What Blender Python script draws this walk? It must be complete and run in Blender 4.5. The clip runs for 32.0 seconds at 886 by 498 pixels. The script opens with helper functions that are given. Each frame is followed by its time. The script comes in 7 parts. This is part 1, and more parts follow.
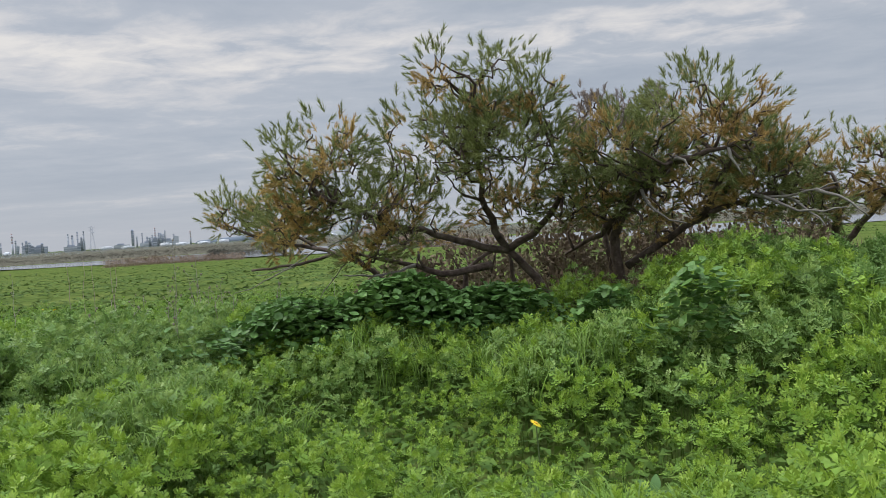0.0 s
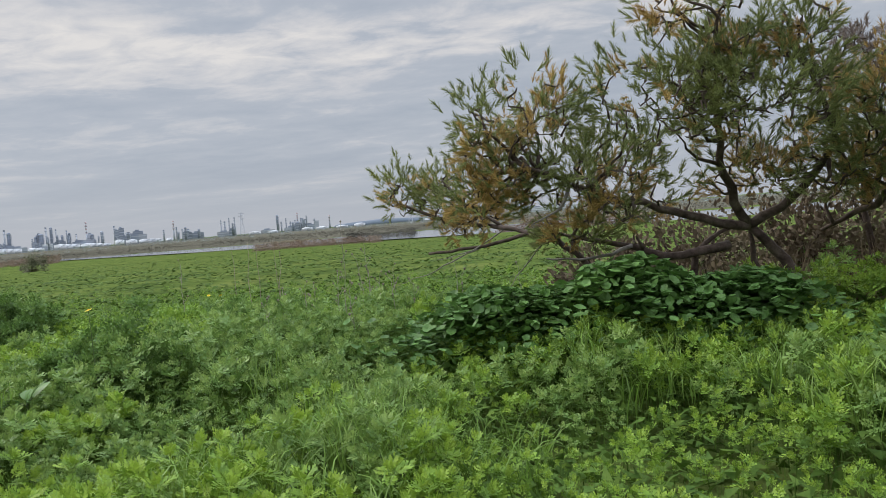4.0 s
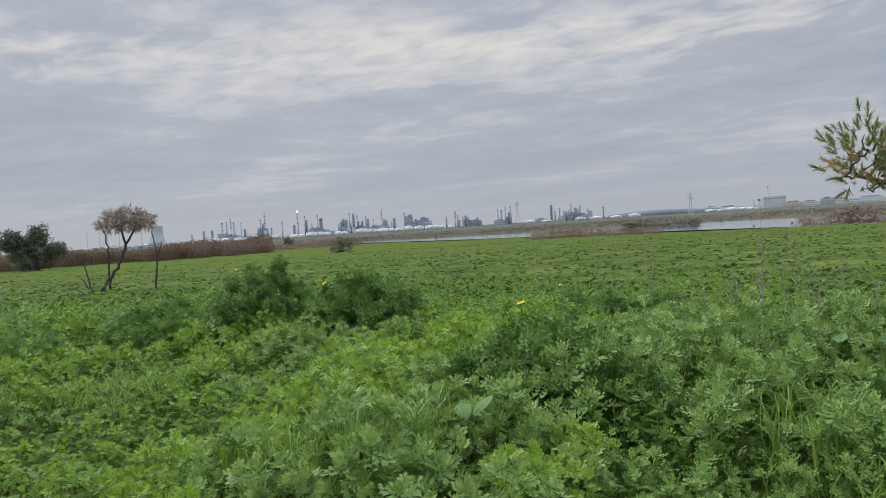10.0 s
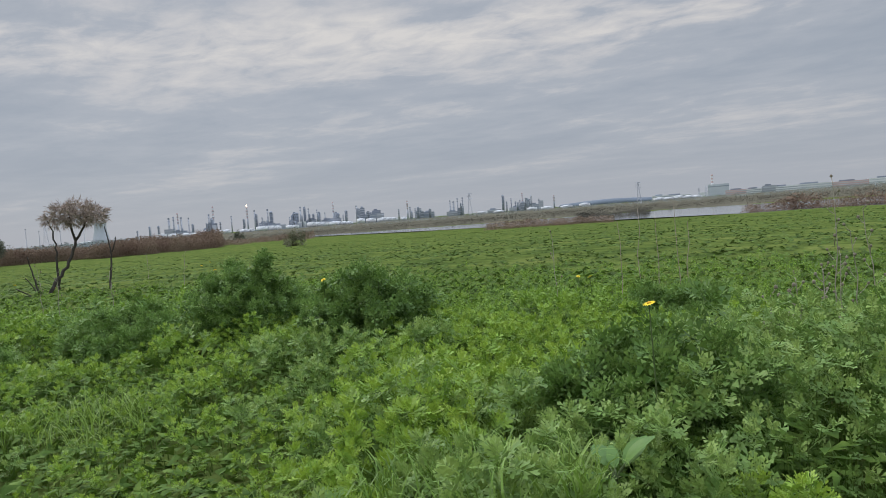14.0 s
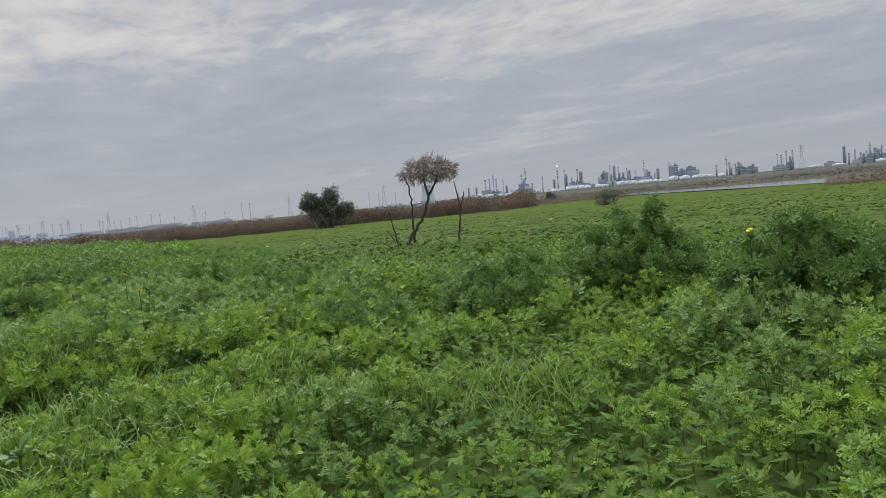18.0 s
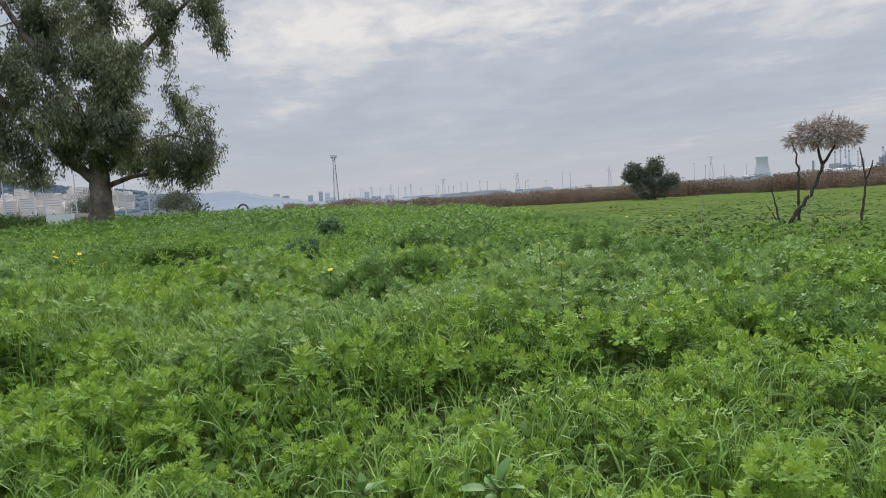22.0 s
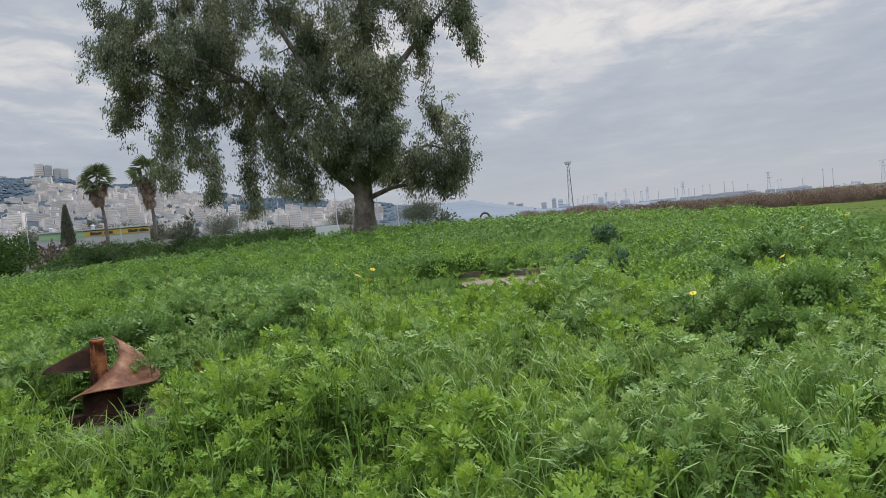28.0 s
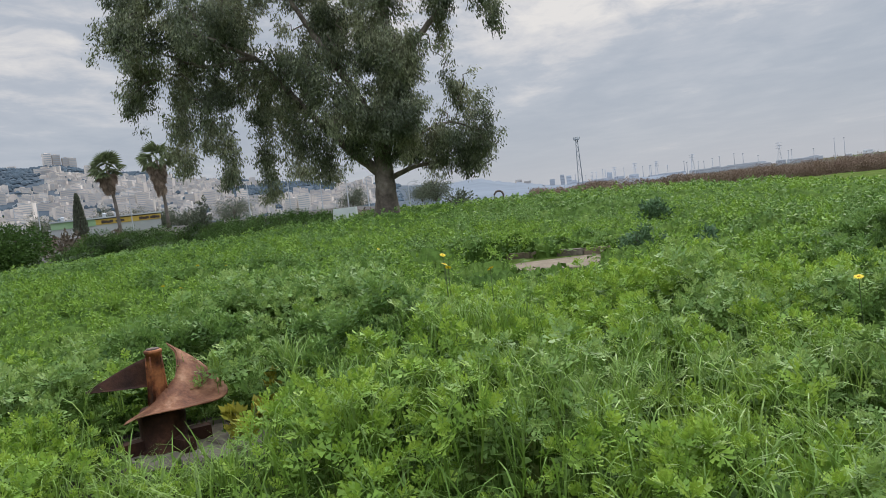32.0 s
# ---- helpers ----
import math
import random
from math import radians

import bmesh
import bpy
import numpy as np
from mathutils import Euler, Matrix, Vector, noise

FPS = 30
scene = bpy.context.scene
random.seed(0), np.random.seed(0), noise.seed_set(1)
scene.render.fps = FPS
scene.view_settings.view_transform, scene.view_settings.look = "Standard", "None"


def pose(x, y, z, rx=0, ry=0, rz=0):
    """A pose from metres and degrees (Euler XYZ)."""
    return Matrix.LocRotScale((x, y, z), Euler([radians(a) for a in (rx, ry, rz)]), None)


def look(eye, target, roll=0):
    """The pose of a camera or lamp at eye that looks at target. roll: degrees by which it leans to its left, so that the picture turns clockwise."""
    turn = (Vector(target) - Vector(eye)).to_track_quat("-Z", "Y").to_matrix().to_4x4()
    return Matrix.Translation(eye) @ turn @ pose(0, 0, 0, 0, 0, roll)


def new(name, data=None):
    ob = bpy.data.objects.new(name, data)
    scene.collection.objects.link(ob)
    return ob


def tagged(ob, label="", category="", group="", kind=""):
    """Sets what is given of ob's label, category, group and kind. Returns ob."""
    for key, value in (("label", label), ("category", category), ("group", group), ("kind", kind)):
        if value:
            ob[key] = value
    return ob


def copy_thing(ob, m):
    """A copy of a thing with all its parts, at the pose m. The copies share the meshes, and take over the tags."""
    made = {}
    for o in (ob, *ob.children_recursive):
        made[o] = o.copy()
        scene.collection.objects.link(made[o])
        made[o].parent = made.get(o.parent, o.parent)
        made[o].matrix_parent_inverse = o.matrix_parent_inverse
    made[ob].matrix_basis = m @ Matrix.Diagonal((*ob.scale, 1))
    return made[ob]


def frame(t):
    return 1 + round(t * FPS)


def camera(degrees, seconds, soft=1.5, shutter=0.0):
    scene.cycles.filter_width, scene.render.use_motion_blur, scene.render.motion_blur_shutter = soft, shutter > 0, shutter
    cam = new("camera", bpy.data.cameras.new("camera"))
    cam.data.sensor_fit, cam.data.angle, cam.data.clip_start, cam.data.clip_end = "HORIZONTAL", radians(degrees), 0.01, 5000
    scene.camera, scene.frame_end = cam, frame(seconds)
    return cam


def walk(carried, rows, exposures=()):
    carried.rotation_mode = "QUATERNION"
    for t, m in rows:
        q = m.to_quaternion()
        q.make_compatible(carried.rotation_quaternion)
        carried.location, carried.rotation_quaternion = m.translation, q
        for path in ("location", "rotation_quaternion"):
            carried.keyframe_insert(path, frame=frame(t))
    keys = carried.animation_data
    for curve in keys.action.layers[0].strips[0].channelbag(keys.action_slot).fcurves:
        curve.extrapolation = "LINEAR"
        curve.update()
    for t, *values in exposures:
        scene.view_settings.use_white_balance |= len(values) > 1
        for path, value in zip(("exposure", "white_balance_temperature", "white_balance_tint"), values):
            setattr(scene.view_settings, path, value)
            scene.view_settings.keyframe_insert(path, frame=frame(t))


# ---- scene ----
cam = camera(63.38, 32.0, 0.4)
# seconds, x, y, z, turn to the left, tilt up, lean
ROWS = [
    (0.0, -0.000, -0.000, 1.650, 0.01, -1.79, 3.50),
    (0.5, -0.046, 0.188, 1.652, -0.37, -3.28, 3.74),
    (1.0, -0.081, 0.323, 1.675, 2.08, -2.87, 3.72),
    (1.5, -0.257, 0.448, 1.687, 4.64, -2.75, 4.24),
    (2.0, -0.410, 0.600, 1.687, 5.26, -2.44, 4.26),
    (2.5, -0.452, 0.796, 1.673, 5.75, -2.50, 4.34),
    (4.5, -1.047, 1.445, 1.639, 16.63, -2.58, 4.78),
    (5.0, -1.200, 1.571, 1.648, 26.99, -2.07, 4.72),
    (5.5, -1.490, 1.595, 1.659, 31.65, -1.75, 4.75),
    (6.0, -1.674, 1.672, 1.653, 32.66, -1.81, 4.57),
    (6.5, -1.775, 1.847, 1.650, 32.77, -1.99, 3.58),
    (7.0, -1.944, 2.030, 1.659, 32.80, -1.62, 2.19),
    (7.5, -2.204, 2.106, 1.662, 31.47, -1.44, 2.78),
    (8.0, -2.332, 2.196, 1.645, 30.19, -2.09, 3.20),
    (8.5, -2.401, 2.352, 1.653, 30.45, -2.47, 3.12),
    (9.0, -2.416, 2.443, 1.655, 30.71, -2.92, 3.24),
    (9.5, -2.638, 2.455, 1.645, 30.77, -2.27, 3.43),
    (10.0, -2.908, 2.477, 1.620, 31.99, -1.81, 3.58),
    (10.5, -3.012, 2.573, 1.602, 41.49, -2.35, 3.98),
    (11.0, -3.060, 2.608, 1.597, 47.43, -3.00, 4.14),
    (11.5, -3.268, 2.632, 1.609, 41.38, -2.96, 4.51),
    (12.0, -3.353, 2.735, 1.582, 28.27, -4.35, 4.52),
    (12.5, -3.486, 2.957, 1.584, 24.41, -4.74, 4.04),
    (13.0, -3.620, 3.008, 1.590, 26.95, -4.65, 3.96),
    (13.5, -3.892, 3.041, 1.617, 26.86, -3.38, 4.37),
    (15.5, -4.740, 3.246, 1.546, 35.55, -2.04, 4.34),
    (16.0, -4.894, 3.328, 1.525, 36.74, -2.88, 4.42),
    (16.5, -5.057, 3.462, 1.522, 40.60, -2.37, 3.17),
    (17.0, -5.291, 3.552, 1.518, 49.22, -1.92, 3.43),
    (17.5, -5.621, 3.462, 1.518, 52.27, -1.89, 5.83),
    (18.0, -5.786, 3.469, 1.499, 52.51, -3.86, 5.38),
    (18.5, -5.981, 3.570, 1.497, 53.80, -4.03, 4.78),
    (19.0, -6.155, 3.607, 1.506, 56.53, -3.83, 3.63),
    (19.5, -6.452, 3.477, 1.521, 59.05, -3.62, 3.82),
    (20.0, -6.655, 3.381, 1.529, 61.80, -3.41, 3.42),
    (20.5, -6.844, 3.392, 1.515, 68.34, -3.22, 3.27),
    (21.0, -7.036, 3.342, 1.505, 76.25, -3.06, 3.25),
    (21.5, -7.322, 3.183, 1.523, 76.83, -3.77, 3.47),
    (22.0, -7.484, 3.142, 1.524, 77.59, -4.23, 3.71),
    (22.5, -7.702, 3.181, 1.526, 81.56, -3.83, 3.90),
    (23.0, -7.891, 3.091, 1.525, 83.18, -4.23, 3.99),
    (23.5, -8.107, 2.945, 1.551, 83.84, -4.62, 4.36),
    (24.0, -8.235, 2.899, 1.546, 85.00, -5.54, 4.34),
    (24.5, -8.453, 2.903, 1.563, 89.76, -4.92, 4.65),
    (25.0, -8.622, 2.773, 1.573, 95.04, -4.15, 4.62),
    (25.5, -8.786, 2.567, 1.589, 94.55, -2.06, 4.31),
    (27.5, -9.331, 2.273, 1.583, 95.83, -1.50, 4.58),
    (28.0, -9.434, 2.214, 1.569, 96.05, -2.26, 5.13),
    (28.5, -9.618, 2.195, 1.568, 96.62, -2.41, 5.30),
    (29.0, -9.701, 2.063, 1.572, 100.96, -2.42, 5.23),
    (29.5, -9.757, 1.873, 1.581, 101.08, -3.69, 5.39),
    (30.0, -9.832, 1.797, 1.581, 101.00, -4.65, 5.14),
    (30.5, -10.007, 1.746, 1.600, 101.11, -4.55, 5.03),
    (31.0, -10.124, 1.642, 1.623, 101.26, -4.09, 5.15),
    (31.5, -10.179, 1.434, 1.644, 101.12, -3.24, 6.29),
    (32.0, -10.303, 1.399, 1.632, 96.69, -3.83, 6.56),
]
walk(cam, [(t, pose(x, y, z, 90 + tilt, lean, turn)) for t, x, y, z, turn, tilt, lean in ROWS], [(0.0, 0.34), (3.0, 0.30), (5.0, 0.26), (6.0, 0.17), (9.0, 0.2), (12.0, 0.19), (16.0, 0.06), (20.0, 0.18), (22.0, 0.36), (24.0, 0.44), (28.0, 0.32), (30.0, 0.42), (32.0, 0.32)])


def smooth(a, b, v):
    k = np.clip((np.asarray(v, dtype=float) - a) / (b - a), 0, 1)
    return k * k * (3 - 2 * k)


# ---- world, sun, exposure ----
SUN_HEIGHT, SUN_AZIMUTH = 38.0, 75.0
world = bpy.data.worlds.new("overcast_sky")
scene.world = world
world.use_nodes = True
wn, wl = world.node_tree.nodes, world.node_tree.links
wn.clear()


def wmath(op, a, b=None, c=None):
    n = wn.new("ShaderNodeMath")
    n.operation = op
    for i, v in enumerate((a, b, c)):
        if v is None:
            continue
        if isinstance(v, (int, float)):
            n.inputs[i].default_value = v
        else:
            wl.new(v, n.inputs[i])
    return n.outputs[0]


sky = wn.new("ShaderNodeTexSky")
sky.sky_type, sky.sun_disc = "NISHITA", False
sky.sun_elevation, sky.sun_rotation = radians(SUN_HEIGHT), radians(-SUN_AZIMUTH)
coord = wn.new("ShaderNodeTexCoord")
split = wn.new("ShaderNodeSeparateXYZ")
wl.new(coord.outputs["Generated"], split.inputs[0])
dz = wmath("MAXIMUM", split.outputs[2], 0.0)
den = wmath("ADD", dz, 0.07)
flat = wn.new("ShaderNodeCombineXYZ")
wl.new(wmath("DIVIDE", split.outputs[0], den), flat.inputs[0])
wl.new(wmath("DIVIDE", split.outputs[1], den), flat.inputs[1])


def clouds(scale, turn, stretch, detail, rough, shift, warp):
    place = wn.new("ShaderNodeMapping")
    place.inputs["Rotation"].default_value = (0, 0, radians(turn))
    place.inputs["Location"].default_value = shift
    place.inputs["Scale"].default_value = (stretch, 1, 1)
    wl.new(flat.outputs[0], place.inputs[0])
    n = wn.new("ShaderNodeTexNoise")
    n.inputs["Scale"].default_value, n.inputs["Detail"].default_value = scale, detail
    n.inputs["Roughness"].default_value, n.inputs["Distortion"].default_value = rough, warp
    wl.new(place.outputs[0], n.inputs["Vector"])
    return n.outputs["Fac"]


def wramp(value, stops):
    n = wn.new("ShaderNodeValToRGB")
    while len(n.color_ramp.elements) < len(stops):
        n.color_ramp.elements.new(0.5)
    for e, (at, colour) in zip(n.color_ramp.elements, stops):
        e.position, e.color = at, (*colour, 1)
    wl.new(value, n.inputs[0])
    return n.outputs[0]


def wmix(kind, fac, a, b):
    n = wn.new("ShaderNodeMix")
    n.data_type, n.blend_type = "RGBA", kind
    for slot, v in ((0, fac), (6, a), (7, b)):
        if isinstance(v, (int, float)):
            n.inputs[slot].default_value = v
        elif isinstance(v, tuple):
            n.inputs[slot].default_value = (*v, 1)
        else:
            wl.new(v, n.inputs[slot])
    return n.outputs[2]


broad = clouds(0.55, 62, 0.5, 7.0, 0.55, (1.3, 0.4, 0), 0.2)
fine = clouds(2.4, 66, 0.85, 8.0, 0.62, (4.1, 2.2, 0), 0.3)
lumps = clouds(4.2, 60, 0.75, 7.0, 0.58, (2.7, 0.9, 0), 0.5)
both = wmath("ADD", wmath("MULTIPLY", broad, 0.68), wmath("MULTIPLY", fine, 0.32))
# a thinner, brighter belt of cloud part way up the sky
belt_of_light = wmath("POWER", 2.718, wmath("MULTIPLY", wmath("POWER", wmath("DIVIDE", wmath("SUBTRACT", dz, 0.24), 0.050), 2.0), -1.0))
both = wmath("ADD", both, wmath("MULTIPLY", belt_of_light, wmath("ADD", 0.09, wmath("MULTIPLY", wmath("SUBTRACT", lumps, 0.5), 0.50))))
deck = wramp(both, [(0.34, (0.295, 0.335, 0.40)), (0.46, (0.335, 0.372, 0.432)), (0.55, (0.385, 0.415, 0.468)), (0.62, (0.50, 0.505, 0.53)), (0.72, (0.63, 0.612, 0.60))])
haze = (0.375, 0.40, 0.45)
low = wmath("SUBTRACT", 1.0, wmath("MINIMUM", wmath("MULTIPLY", dz, 6.5), 1.0))
deck = wmix("MIX", wmath("POWER", low, 1.5), deck, haze)
lift = wmath("ADD", 1.0, wmath("MULTIPLY", wmath("MAXIMUM", wmath("SUBTRACT", dz, 0.30), 0.0), 6.4))
scaled = wn.new("ShaderNodeVectorMath")
scaled.operation = "SCALE"
wl.new(deck, scaled.inputs[0])
wl.new(lift, scaled.inputs["Scale"])
cover = wn.new("ShaderNodeBackground")
wl.new(scaled.outputs[0], cover.inputs[0])
cover.inputs[1].default_value = 1.0
clear = wn.new("ShaderNodeBackground")
wl.new(sky.outputs[0], clear.inputs[0])
clear.inputs[1].default_value = 0.05
blend = wn.new("ShaderNodeMixShader")
blend.inputs[0].default_value = 0.94
wl.new(clear.outputs[0], blend.inputs[1])
wl.new(cover.outputs[0], blend.inputs[2])
wout = wn.new("ShaderNodeOutputWorld")
wl.new(blend.outputs[0], wout.inputs[0])

lamp = bpy.data.lights.new("sun", "SUN")
lamp.energy, lamp.angle, lamp.color = 1.5, radians(28), (1.0, 0.95, 0.86)
sun = new("sun", lamp)
a, e = radians(SUN_AZIMUTH), radians(SUN_HEIGHT)
sun.matrix_world = look((-math.sin(a) * math.cos(e) * 300, math.cos(a) * math.cos(e) * 300, math.sin(e) * 300), (0, 0, 0))


# ---- materials ----
def material(name, colours, scale=3.0, rough=0.8, metal=0.0, fine=0.0, bump=0.0, bump_scale=30.0, leaf=0.0, vary=0.0, spec=0.3, island=False, contrast=(0.3, 0.7)):
    """Principled surface: colours blended by a broad noise, darkened and lightened by a fine one; leaf: share that shines through."""
    m = bpy.data.materials.new(name)
    m.use_nodes = True
    n, l = m.node_tree.nodes, m.node_tree.links
    b = n["Principled BSDF"]
    b.inputs["Roughness"].default_value, b.inputs["Metallic"].default_value = rough, metal
    b.inputs["Specular IOR Level"].default_value = spec
    geo = n.new("ShaderNodeNewGeometry")
    tex = n.new("ShaderNodeTexNoise")
    tex.inputs["Scale"].default_value, tex.inputs["Detail"].default_value, tex.inputs["Roughness"].default_value = scale, 5.0, 0.6
    l.new(geo.outputs["Position"], tex.inputs["Vector"])
    ramp = n.new("ShaderNodeValToRGB")
    while len(ramp.color_ramp.elements) < len(colours):
        ramp.color_ramp.elements.new(0.5)
    for i, (el, c) in enumerate(zip(ramp.color_ramp.elements, colours)):
        el.position = contrast[0] + (contrast[1] - contrast[0]) * i / max(1, len(colours) - 1)
        el.color = (*c, 1)
    l.new(tex.outputs["Fac"], ramp.inputs[0])
    out = ramp.outputs[0]

    def times(value, low, high):
        nonlocal out
        r = n.new("ShaderNodeMapRange")
        r.inputs["To Min"].default_value, r.inputs["To Max"].default_value = low, high
        l.new(value, r.inputs["Value"])
        s = n.new("ShaderNodeVectorMath")
        s.operation = "SCALE"
        l.new(out, s.inputs[0])
        l.new(r.outputs[0], s.inputs["Scale"])
        out = s.outputs[0]

    if fine:
        grain = n.new("ShaderNodeTexNoise")
        grain.inputs["Scale"].default_value, grain.inputs["Detail"].default_value = bump_scale, 4.0
        l.new(geo.outputs["Position"], grain.inputs["Vector"])
        times(grain.outputs["Fac"], 1 - fine, 1 + fine)
    if vary:
        if island:
            times(geo.outputs["Random Per Island"], 1 - vary, 1 + vary)
        else:
            info = n.new("ShaderNodeObjectInfo")
            times(info.outputs["Random"], 1 - vary, 1 + vary)
    l.new(out, b.inputs["Base Color"])
    if bump:
        rel = n.new("ShaderNodeTexNoise")
        rel.inputs["Scale"].default_value, rel.inputs["Detail"].default_value = bump_scale, 6.0
        l.new(geo.outputs["Position"], rel.inputs["Vector"])
        bm = n.new("ShaderNodeBump")
        bm.inputs["Strength"].default_value, bm.inputs["Distance"].default_value = 0.6, bump
        l.new(rel.outputs["Fac"], bm.inputs["Height"])
        l.new(bm.outputs[0], b.inputs["Normal"])
    if leaf:
        tr = n.new("ShaderNodeBsdfTranslucent")
        l.new(out, tr.inputs[0])
        mix = n.new("ShaderNodeMixShader")
        mix.inputs[0].default_value = leaf
        l.new(b.outputs[0], mix.inputs[1])
        l.new(tr.outputs[0], mix.inputs[2])
        l.new(mix.outputs[0], n["Material Output"].inputs[0])
    return m


M = {}
M["ground"] = material("earth_and_grass", [(0.048, 0.074, 0.022), (0.076, 0.108, 0.028), (0.106, 0.138, 0.036), (0.136, 0.158, 0.048)], 0.35, 1.0, spec=0.0, fine=0.4, bump=0.3, bump_scale=1.4)
M["weed"] = material("daisy_leaves", [(0.128, 0.228, 0.034), (0.192, 0.314, 0.042), (0.252, 0.374, 0.050)], 8.0, 0.55, leaf=0.22, vary=0.16, island=True, spec=0.25, contrast=(0.32, 0.68))
M["weed_sheet"] = material("dense_weed_mat", [(0.045, 0.088, 0.018), (0.080, 0.138, 0.026), (0.120, 0.182, 0.036)], 1.2, 0.9, fine=0.6, bump=0.05, bump_scale=9, spec=0.05, leaf=0.15)
# older leaves are darker; the shade of gaps between plants is added to the colour
M["weed_low"] = material("shade_darkened_old_leaves", [(0.049, 0.095, 0.017), (0.084, 0.148, 0.025), (0.132, 0.201, 0.034)], 8.0, 0.7, leaf=0.14, vary=0.16, island=True, spec=0.15, contrast=(0.32, 0.68))
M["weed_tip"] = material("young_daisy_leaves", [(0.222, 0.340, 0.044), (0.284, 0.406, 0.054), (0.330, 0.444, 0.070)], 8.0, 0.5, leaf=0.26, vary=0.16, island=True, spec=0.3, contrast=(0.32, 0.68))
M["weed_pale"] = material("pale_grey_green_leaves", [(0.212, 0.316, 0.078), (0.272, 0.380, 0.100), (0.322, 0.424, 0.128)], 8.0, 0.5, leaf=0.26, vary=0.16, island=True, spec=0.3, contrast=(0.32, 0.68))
M["weed_blue"] = material("grey_green_leaves", [(0.118, 0.208, 0.050), (0.175, 0.284, 0.068), (0.228, 0.338, 0.086)], 8.0, 0.5, leaf=0.22, vary=0.16, island=True, spec=0.28, contrast=(0.32, 0.68))
M["weed_dark"] = material("dark_weed_leaves", [(0.064, 0.126, 0.028), (0.104, 0.188, 0.040), (0.156, 0.250, 0.054)], 8.0, 0.55, leaf=0.18, vary=0.16, island=True, spec=0.25, contrast=(0.32, 0.68))
M["weed_mid"] = material("grey_green_weed_leaves", [(0.092, 0.174, 0.040), (0.136, 0.234, 0.053), (0.182, 0.285, 0.068)], 8.0, 0.55, leaf=0.20, vary=0.16, island=True, spec=0.25, contrast=(0.32, 0.68))
M["field"] = material("field_tuft_leaves", [(0.056, 0.098, 0.022), (0.088, 0.142, 0.030), (0.124, 0.180, 0.040)], 0.5, 0.8, leaf=0.2, vary=0.4, island=True, spec=0.15)
M["mallow"] = material("mallow_leaves", [(0.082, 0.168, 0.040), (0.128, 0.236, 0.058)], 1.5, 0.5, leaf=0.2, vary=0.3, island=True)
M["grass"] = material("grass_blades", [(0.110, 0.200, 0.030), (0.165, 0.270, 0.045), (0.220, 0.315, 0.065)], 0.9, 0.45, leaf=0.3, vary=0.3, island=True)
M["stem"] = material("green_stems", [(0.06, 0.10, 0.03), (0.10, 0.13, 0.05)], 3, 0.7)
M["petal"] = material("yellow_petals", [(0.78, 0.58, 0.02), (0.86, 0.66, 0.03)], 40, 0.6, leaf=0.2)
M["disc"] = material("orange_disc", [(0.55, 0.28, 0.02), (0.7, 0.4, 0.03)], 90, 0.8)
M["tam_bark"] = material("tamarisk_bark", [(0.035, 0.023, 0.018), (0.085, 0.06, 0.048), (0.15, 0.115, 0.095)], 9, 0.9, fine=0.4, bump=0.012, bump_scale=45)
M["dead_wood"] = material("bleached_wood", [(0.16, 0.14, 0.12), (0.30, 0.27, 0.24)], 12, 0.9, fine=0.3, bump=0.004, bump_scale=60)
M["tam_green"] = material("tamarisk_green", [(0.138, 0.166, 0.062), (0.218, 0.246, 0.086), (0.308, 0.320, 0.120)], 2.2, 0.75, leaf=0.46, vary=0.4, island=True)
M["tam_brown"] = material("tamarisk_rust", [(0.340, 0.220, 0.080), (0.470, 0.320, 0.115), (0.490, 0.385, 0.150)], 2.2, 0.8, leaf=0.46, vary=0.4, island=True)
M["tam_dry"] = material("tamarisk_dry", [(0.200, 0.160, 0.135), (0.310, 0.250, 0.215)], 2.2, 0.9, leaf=0.2, vary=0.3, island=True)
M["euc_leaf"] = material("eucalyptus_leaves", [(0.070, 0.088, 0.046), (0.145, 0.166, 0.090), (0.270, 0.278, 0.160)], 0.5, 0.5, leaf=0.26, vary=0.45, island=True, spec=0.45, contrast=(0.36, 0.64))
M["euc_bark"] = material("eucalyptus_bark", [(0.07, 0.058, 0.048), (0.15, 0.12, 0.10), (0.24, 0.20, 0.17)], 2.5, 0.9, fine=0.35, bump=0.03, bump_scale=9)
M["dark_tree"] = material("dark_foliage", [(0.080, 0.094, 0.064), (0.140, 0.152, 0.102)], 0.4, 0.8, leaf=0.2, vary=0.4, island=True)
# lone tree's leaves, paled and greyed in colour for the haze before it
M["field_tree"] = material("hazed_green_foliage", [(0.100, 0.112, 0.082), (0.172, 0.184, 0.134)], 0.4, 0.8, leaf=0.2, vary=0.35, island=True)
M["reed"] = material("brown_reeds", [(0.165, 0.112, 0.084), (0.220, 0.158, 0.118), (0.262, 0.200, 0.150)], 0.05, 0.95, leaf=0.1, vary=0.18, island=True, spec=0.04)
M["scrub"] = material("grey_scrub", [(0.062, 0.060, 0.050), (0.092, 0.086, 0.070), (0.118, 0.104, 0.086)], 0.05, 0.95, leaf=0.1, vary=0.15, island=True, spec=0.04)
M["dry_grass"] = material("dry_grass", [(0.150, 0.110, 0.070), (0.250, 0.200, 0.135)], 1.2, 0.95, leaf=0.2, vary=0.3, island=True, spec=0.04)
M["water"] = material("river_water", [(0.10, 0.11, 0.11), (0.13, 0.14, 0.14)], 0.02, 0.10, bump=0.02, bump_scale=0.8, spec=0.6)
M["rust"] = material("rusted_steel", [(0.06, 0.022, 0.012), (0.15, 0.058, 0.030), (0.26, 0.12, 0.064), (0.38, 0.225, 0.145)], 6, 0.7, metal=0.2, fine=0.4, bump=0.007, bump_scale=50)
